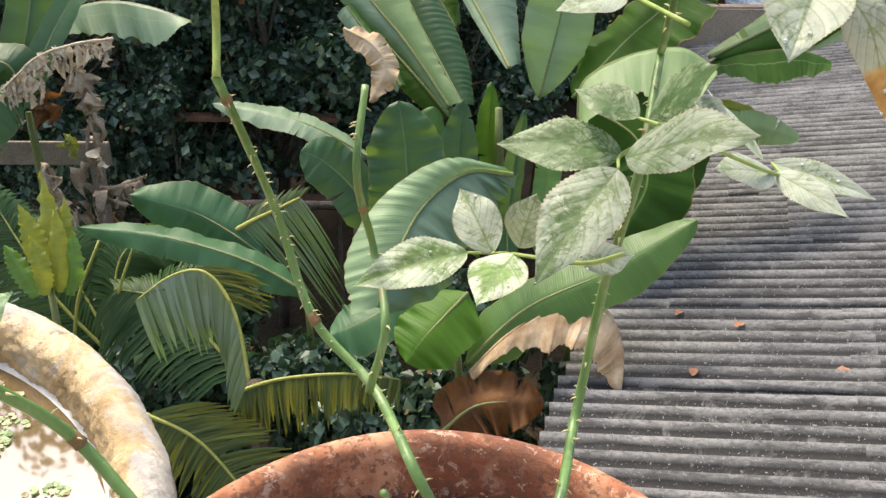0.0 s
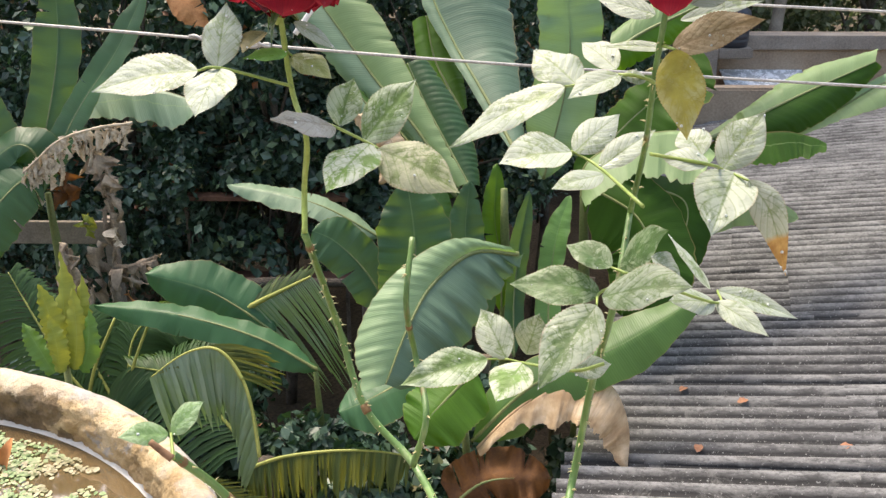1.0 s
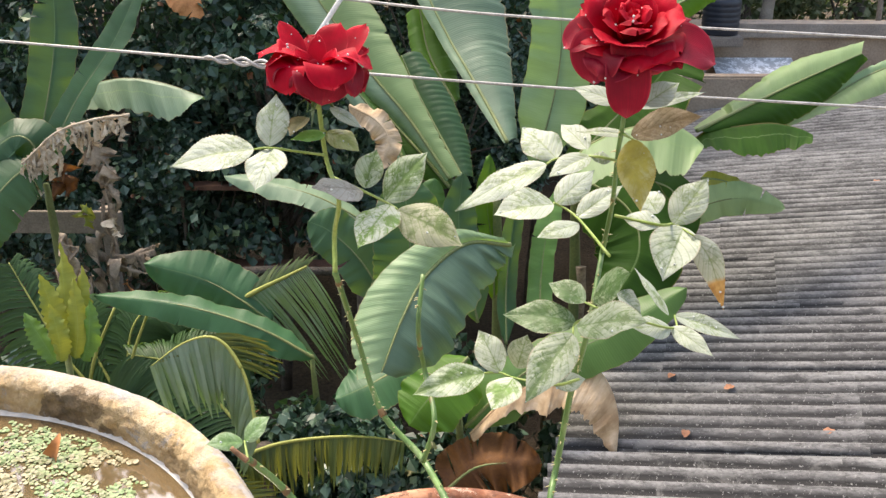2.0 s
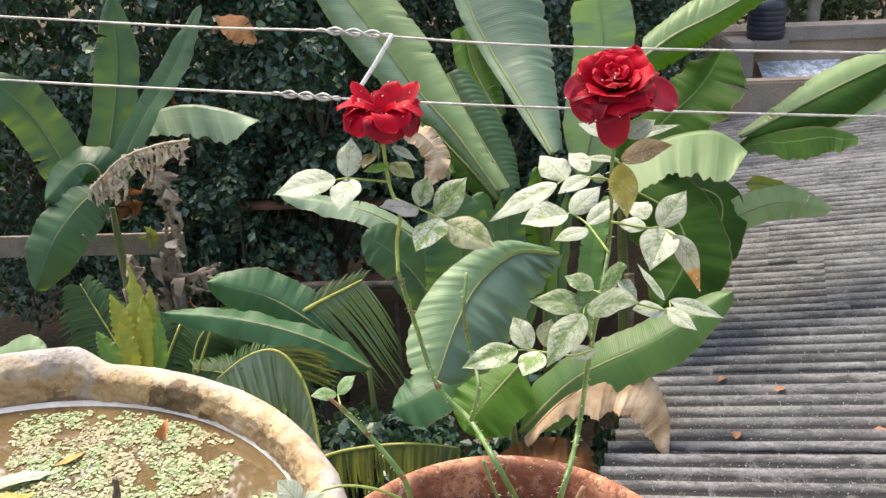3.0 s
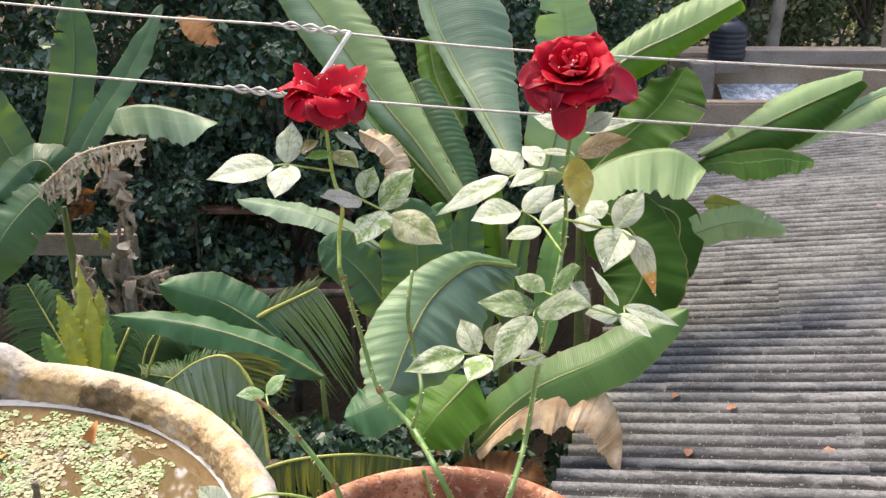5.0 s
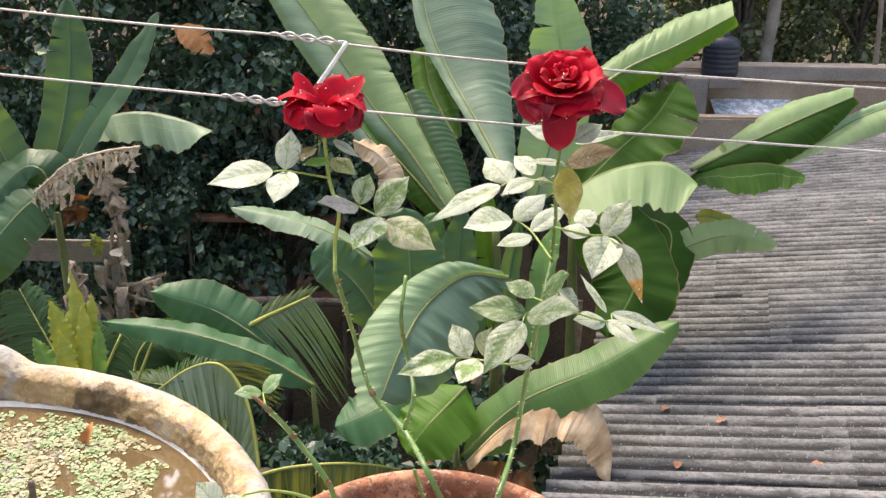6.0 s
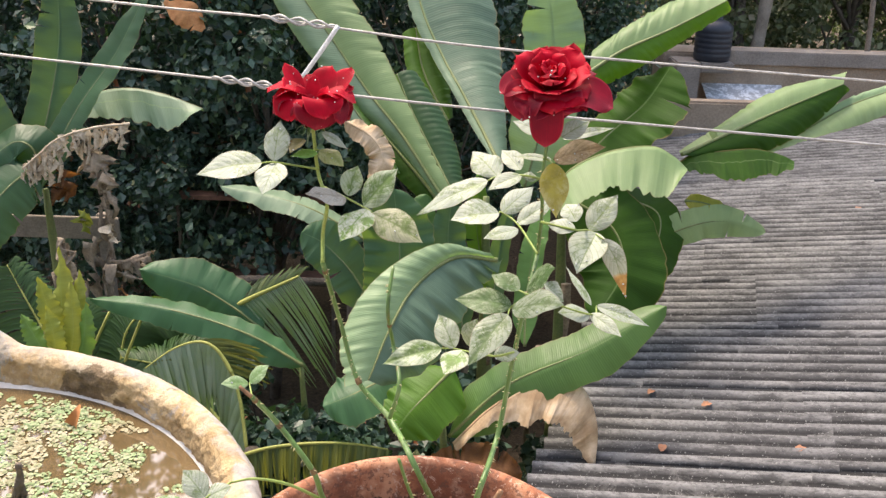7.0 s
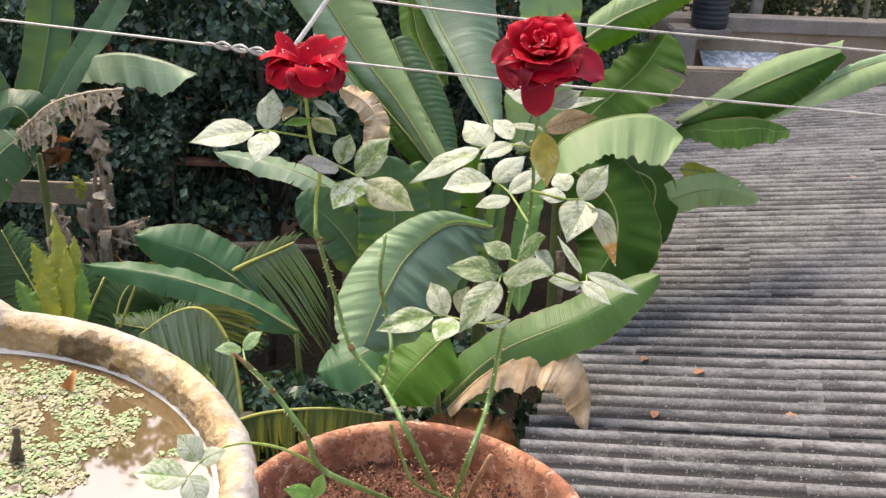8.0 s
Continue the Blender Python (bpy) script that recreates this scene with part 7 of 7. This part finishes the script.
def bloom(at, axis, R, seed, rings, extra=()):
    """A rose flower: green receptacle, sepals and petals in whorls."""
    rng = random.Random(seed)
    m = Matrix.Translation(at) @ Vector(axis).to_track_quat('Z', 'Y').to_matrix().to_4x4()
    bm = bmesh.new()
    lathe(bm, [(0.0005, -0.36 * R), (0.05 * R, -0.36 * R), (0.13 * R, -0.22 * R), (0.15 * R, -0.10 * R), (0.10 * R, 0.0), (0.001, 0.02 * R)], (0, 0, 0), 16)
    bm.transform(m)
    fl = part("flower", bm, "shoot", rose)
    k = 0
    for count, r0, th0, th1, length, width, lift, mat in rings:
        start = rng.uniform(0, 6.3)
        for i in range(count):
            k += 1
            az = start + i * 6.283 / count + rng.uniform(-0.15, 0.15)
            bm = petal(r0 * R, th0 + rng.uniform(-6, 6), th1 + rng.uniform(-12, 12), length * R * rng.uniform(0.92, 1.08), width * R * rng.uniform(0.9, 1.1), az, lift * R, seed * 50 + k)
            bm.transform(m)
            part("petal", bm, mat, fl)
    for az, th0, th1, length, width, mat in extra:
        k += 1
        bm = petal(0.12 * R, th0, th1, length * R, width * R, az, -0.08 * R, seed * 50 + k, 1.4, 0.70)
        bm.transform(m)
        part("petal", bm, mat, fl)
    for i in range(5):
        a = i * 1.2566 + 0.4
        p = [Vector((0.10 * R * math.cos(a), 0.10 * R * math.sin(a), -0.12 * R)), Vector((0.35 * R * math.cos(a), 0.35 * R * math.sin(a), -0.25 * R)), Vector((0.5 * R * math.cos(a), 0.5 * R * math.sin(a), -0.62 * R))]
        bm, _ = blade([m @ q for q in p], 0.16 * R, (0, 0, -1), 0, lambda t: max(0.03, 1 - t), 10, 0, 0, 8, 2)
        part("sepal", bm, "leaf_green", fl)
    return fl


def sail(base, mid, tip, width, axis, point, seed, root=0.20, cup=0.22, roll=0.10):
    """An outer petal: a broad sheet from the base over mid to its tip, hollow towards the flower's axis, with a rolled crinkled edge."""
    rng = random.Random(seed)
    bm = bmesh.new()
    uvl = bm.loops.layers.uv.new()
    n, m = 20, 14
    line = spline([base, mid, tip], n)
    base, axis = Vector(base), Vector(axis).normalized()
    o = Vector(mid) - base
    o = (o - axis * o.dot(axis)).normalized()
    round_way = axis.cross(o)
    ph, skew = rng.uniform(0, 6.3), rng.uniform(-0.08, 0.08)
    grid = []
    for i in range(n + 1):
        s = i / n
        t = (line[min(i + 1, n)] - line[max(i - 1, 0)]).normalized()
        side = (round_way - t * round_way.dot(t)).normalized()
        nrm = side.cross(t).normalized()
        body = root + (1 - root) * math.sin(math.pi * 0.5 * min(1.0, s / 0.60)) ** 1.1
        close = max(0.0, (s - 0.5) / 0.5)
        hw = width * 0.5 * body * math.sqrt(max(0.002, 1 - close ** (3.4 - 2.2 * point)))
        row = []
        for j in range(m + 1):
            x = j / m * 2 - 1
            e = x * hw
            lift = -cup * hw * x * x * (1 - 0.5 * close)
            lift += roll * width * (0.7 * abs(x) ** 4 * s ** 2 + 0.7 * s ** 8)
            lift += width * 0.030 * s * s * (math.sin(ph + x * 2.6 + s * 2) + 0.6 * math.sin(ph * 1.7 + x * 6.0 + s * 4) * x * x)
            row.append(bm.verts.new(line[i] + side * (e + skew * width * s) + nrm * lift + t * (0.03 * width * math.sin(ph + 5 * x) * s ** 4 - 0.03 * width * x * x * s)))
        grid.append(row)
    for i in range(n):
        for j in range(m):
            f = bm.faces.new((grid[i][j], grid[i][j + 1], grid[i + 1][j + 1], grid[i + 1][j]))
            for lp, (a, b) in zip(f.loops, ((i, j), (i, j + 1), (i + 1, j + 1), (i + 1, j))):
                lp[uvl].uv = (b / m, a / n)
    return bm


def ragged_bloom(at, axis, unit, seed, petals, R, rings, heart):
    """A loose bloom: outer petals given by foot, middle, tip and width (right, up, towards the terrace) and tight whorls at the heart."""
    at = Vector(at)
    right, up, near = Vector((1, 0, 0)), Vector((0, 0.36, 0.93)), Vector((0, -0.93, 0.36))

    def to(q):
        return at + (right * q[0] + up * q[1] + near * q[2]) * unit

    fl = bloom(to(heart), axis, R, seed, rings)
    for k, (foot, mid, tip, w, point, mat) in enumerate(petals):
        bm = sail(to(foot or (tip[0] * 0.06, 2, tip[2] * 0.06)), to(mid), to(tip), w * unit, axis, point, seed * 90 + k, 0.55 if foot else 0.20)
        part("petal", bm, mat, fl)
    return fl


RED, OLD = "petal", "petal_old"
LOOSE = (
    (None, (-32, 80, -10), (-54, 120, -12), 34, 0.70, RED),
    (None, (14, 80, -16), (28, 120, -20), 52, 0.55, RED),
    (None, (-4, 74, -18), (-16, 104, -26), 44, 0.45, RED),
    (None, (42, 76, -8), (66, 116, -10), 48, 0.60, RED),
    (None, (46, 66, -4), (70, 82, -4), 40, 0.45, RED),
    (None, (2, 62, 6), (4, 97, 6), 28, 0.80, RED),
    (None, (-36, 60, 8), (-51, 92, 6), 26, 0.80, RED),
    (None, (-12, 52, 12), (-24, 76, 16), 30, 0.60, RED),
    (None, (18, 52, 14), (26, 76, 18), 30, 0.60, RED),
    ((-10, 62, 6), (-48, 74, 12), (-80, 72, 10), 52, 0.15, RED),
    ((-14, 60, 12), (-40, 66, 24), (-68, 54, 24), 38, 0.30, RED),
    ((14, 60, 6), (50, 66, 16), (80, 52, 14), 50, 0.25, RED),
    ((16, 58, 14), (38, 62, 30), (58, 52, 36), 44, 0.20, RED),
    ((-12, 52, 10), (-30, 46, 36), (-32, 10, 44), 64, 0.10, RED),
    ((10, 52, 12), (24, 46, 44), (34, 16, 54), 72, 0.06, RED),
    ((0, 40, 10), (14, 34, 40), (16, -4, 40), 84, 0.08, OLD),
    ((14, 46, 4), (48, 44, 22), (58, 8, 26), 46, 0.20, OLD),
    ((-14, 46, 4), (-50, 50, 20), (-66, 24, 20), 48, 0.30, OLD),
    ((-8, 40, 4), (-36, 38, 30), (-40, 12, 34), 56, 0.15, OLD),
    (None, (-24, 56, -34), (-38, 26, -50), 74, 0.30, OLD),
    (None, (22, 56, -36), (30, 24, -56), 74, 0.30, OLD),
    (None, (48, 50, -18), (66, 24, -24), 56, 0.35, OLD),
    (None, (-48, 52, -16), (-72, 40, -22), 56, 0.35, OLD))
FULL = (
    (None, (30, 87, -6), (46, 151, 0), 58, 0.55, RED),
    (None, (36, 83, -8), (62, 125, -8), 60, 0.35, RED),
    (None, (-14, 91, -14), (-24, 141, -22), 74, 0.35, RED),
    (None, (8, 91, -18), (14, 141, -30), 74, 0.35, RED),
    (None, (-30, 77, -8), (-58, 117, -14), 70, 0.35, RED),
    (None, (56, 63, 16), (88, 84, 12), 50, 0.30, OLD),
    ((22, 44, 34), (62, 50, 56), (106, 28, 56), 72, 0.00, OLD),
    ((-14, 40, 46), (-12, 16, 62), (-12, -42, 50), 60, 0.00, OLD),
    ((-20, 66, 22), (-58, 70, 40), (-90, 54, 36), 56, 0.25, OLD),
    ((-20, 56, 30), (-46, 46, 54), (-56, 4, 48), 76, 0.10, OLD),
    ((10, 52, 34), (8, 48, 60), (4, 12, 60), 84, 0.10, OLD),
    (None, (-14, 61, -24), (-24, 51, -44), 84, 0.40, OLD),
    (None, (31, 61, -24), (46, 51, -44), 84, 0.40, OLD))
WHORLS = ((3, 0.03, 4, -18, 0.62, 0.46, 0.10, RED), (4, 0.07, 12, 0, 0.72, 0.58, 0.08, RED), (5, 0.11, 24, 22, 0.82, 0.70, 0.05, RED),
          (6, 0.14, 38, 44, 0.94, 0.84, 0.02, RED), (6, 0.15, 50, 68, 1.00, 0.94, -0.02, RED), (5, 0.15, 60, 80, 1.02, 1.0, -0.06, OLD))
STAMENS = ((3, 0.04, 10, 20, 0.55, 0.36, 0.10, RED), (5, 0.08, 26, 40, 0.70, 0.46, 0.06, RED))
ragged_bloom((-0.1144, 0.8019, 5.3953), (0.05, -0.10, 0.99), 0.000475, 3, LOOSE, 0.034, STAMENS, (0, 20, 0))
ragged_bloom((0.0776, 0.7461, 5.4173), (-0.05, -0.60, 0.80), 0.000437, 5, FULL, 0.0335, WHORLS, (0, 66, 16))

# rain drops on the blooms
rng = random.Random(77)
dg = bpy.context.evaluated_depsgraph_get()
dg.update()
verts_at = []
for ob in [o for o in scene.objects if o.name.startswith("petal") and o.type == 'MESH' and o.parent and o.parent.name.startswith("flower")]:
    for v in ob.data.vertices:
        n = v.normal
        if n.z > 0.2:
            verts_at.append((v.co.copy(), n.copy()))
        elif n.z < -0.2:
            verts_at.append((v.co.copy(), -n))
bm = bmesh.new()
# drops on the leaflets are added to stand for glints
wet = []
for ob in [o for o in scene.objects if o.name.startswith("leaflet")]:
    wet += [(v.co.copy(), v.normal.copy() if v.normal.z > 0 else -v.normal) for v in ob.data.vertices]
for p, n in rng.sample(verts_at, min(130, len(verts_at))) + rng.sample(wet, 120):
    s = 0.0003 + 0.0007 * rng.random() ** 2
    bmesh.ops.create_icosphere(bm, subdivisions=1, radius=s, matrix=Matrix.Translation(p + n * s * 0.5))
tagged(part("rain_drops", bm, "drop"), "milky rain drops with painted glint on the rose petals and leaves", "drops", kind="stuff")
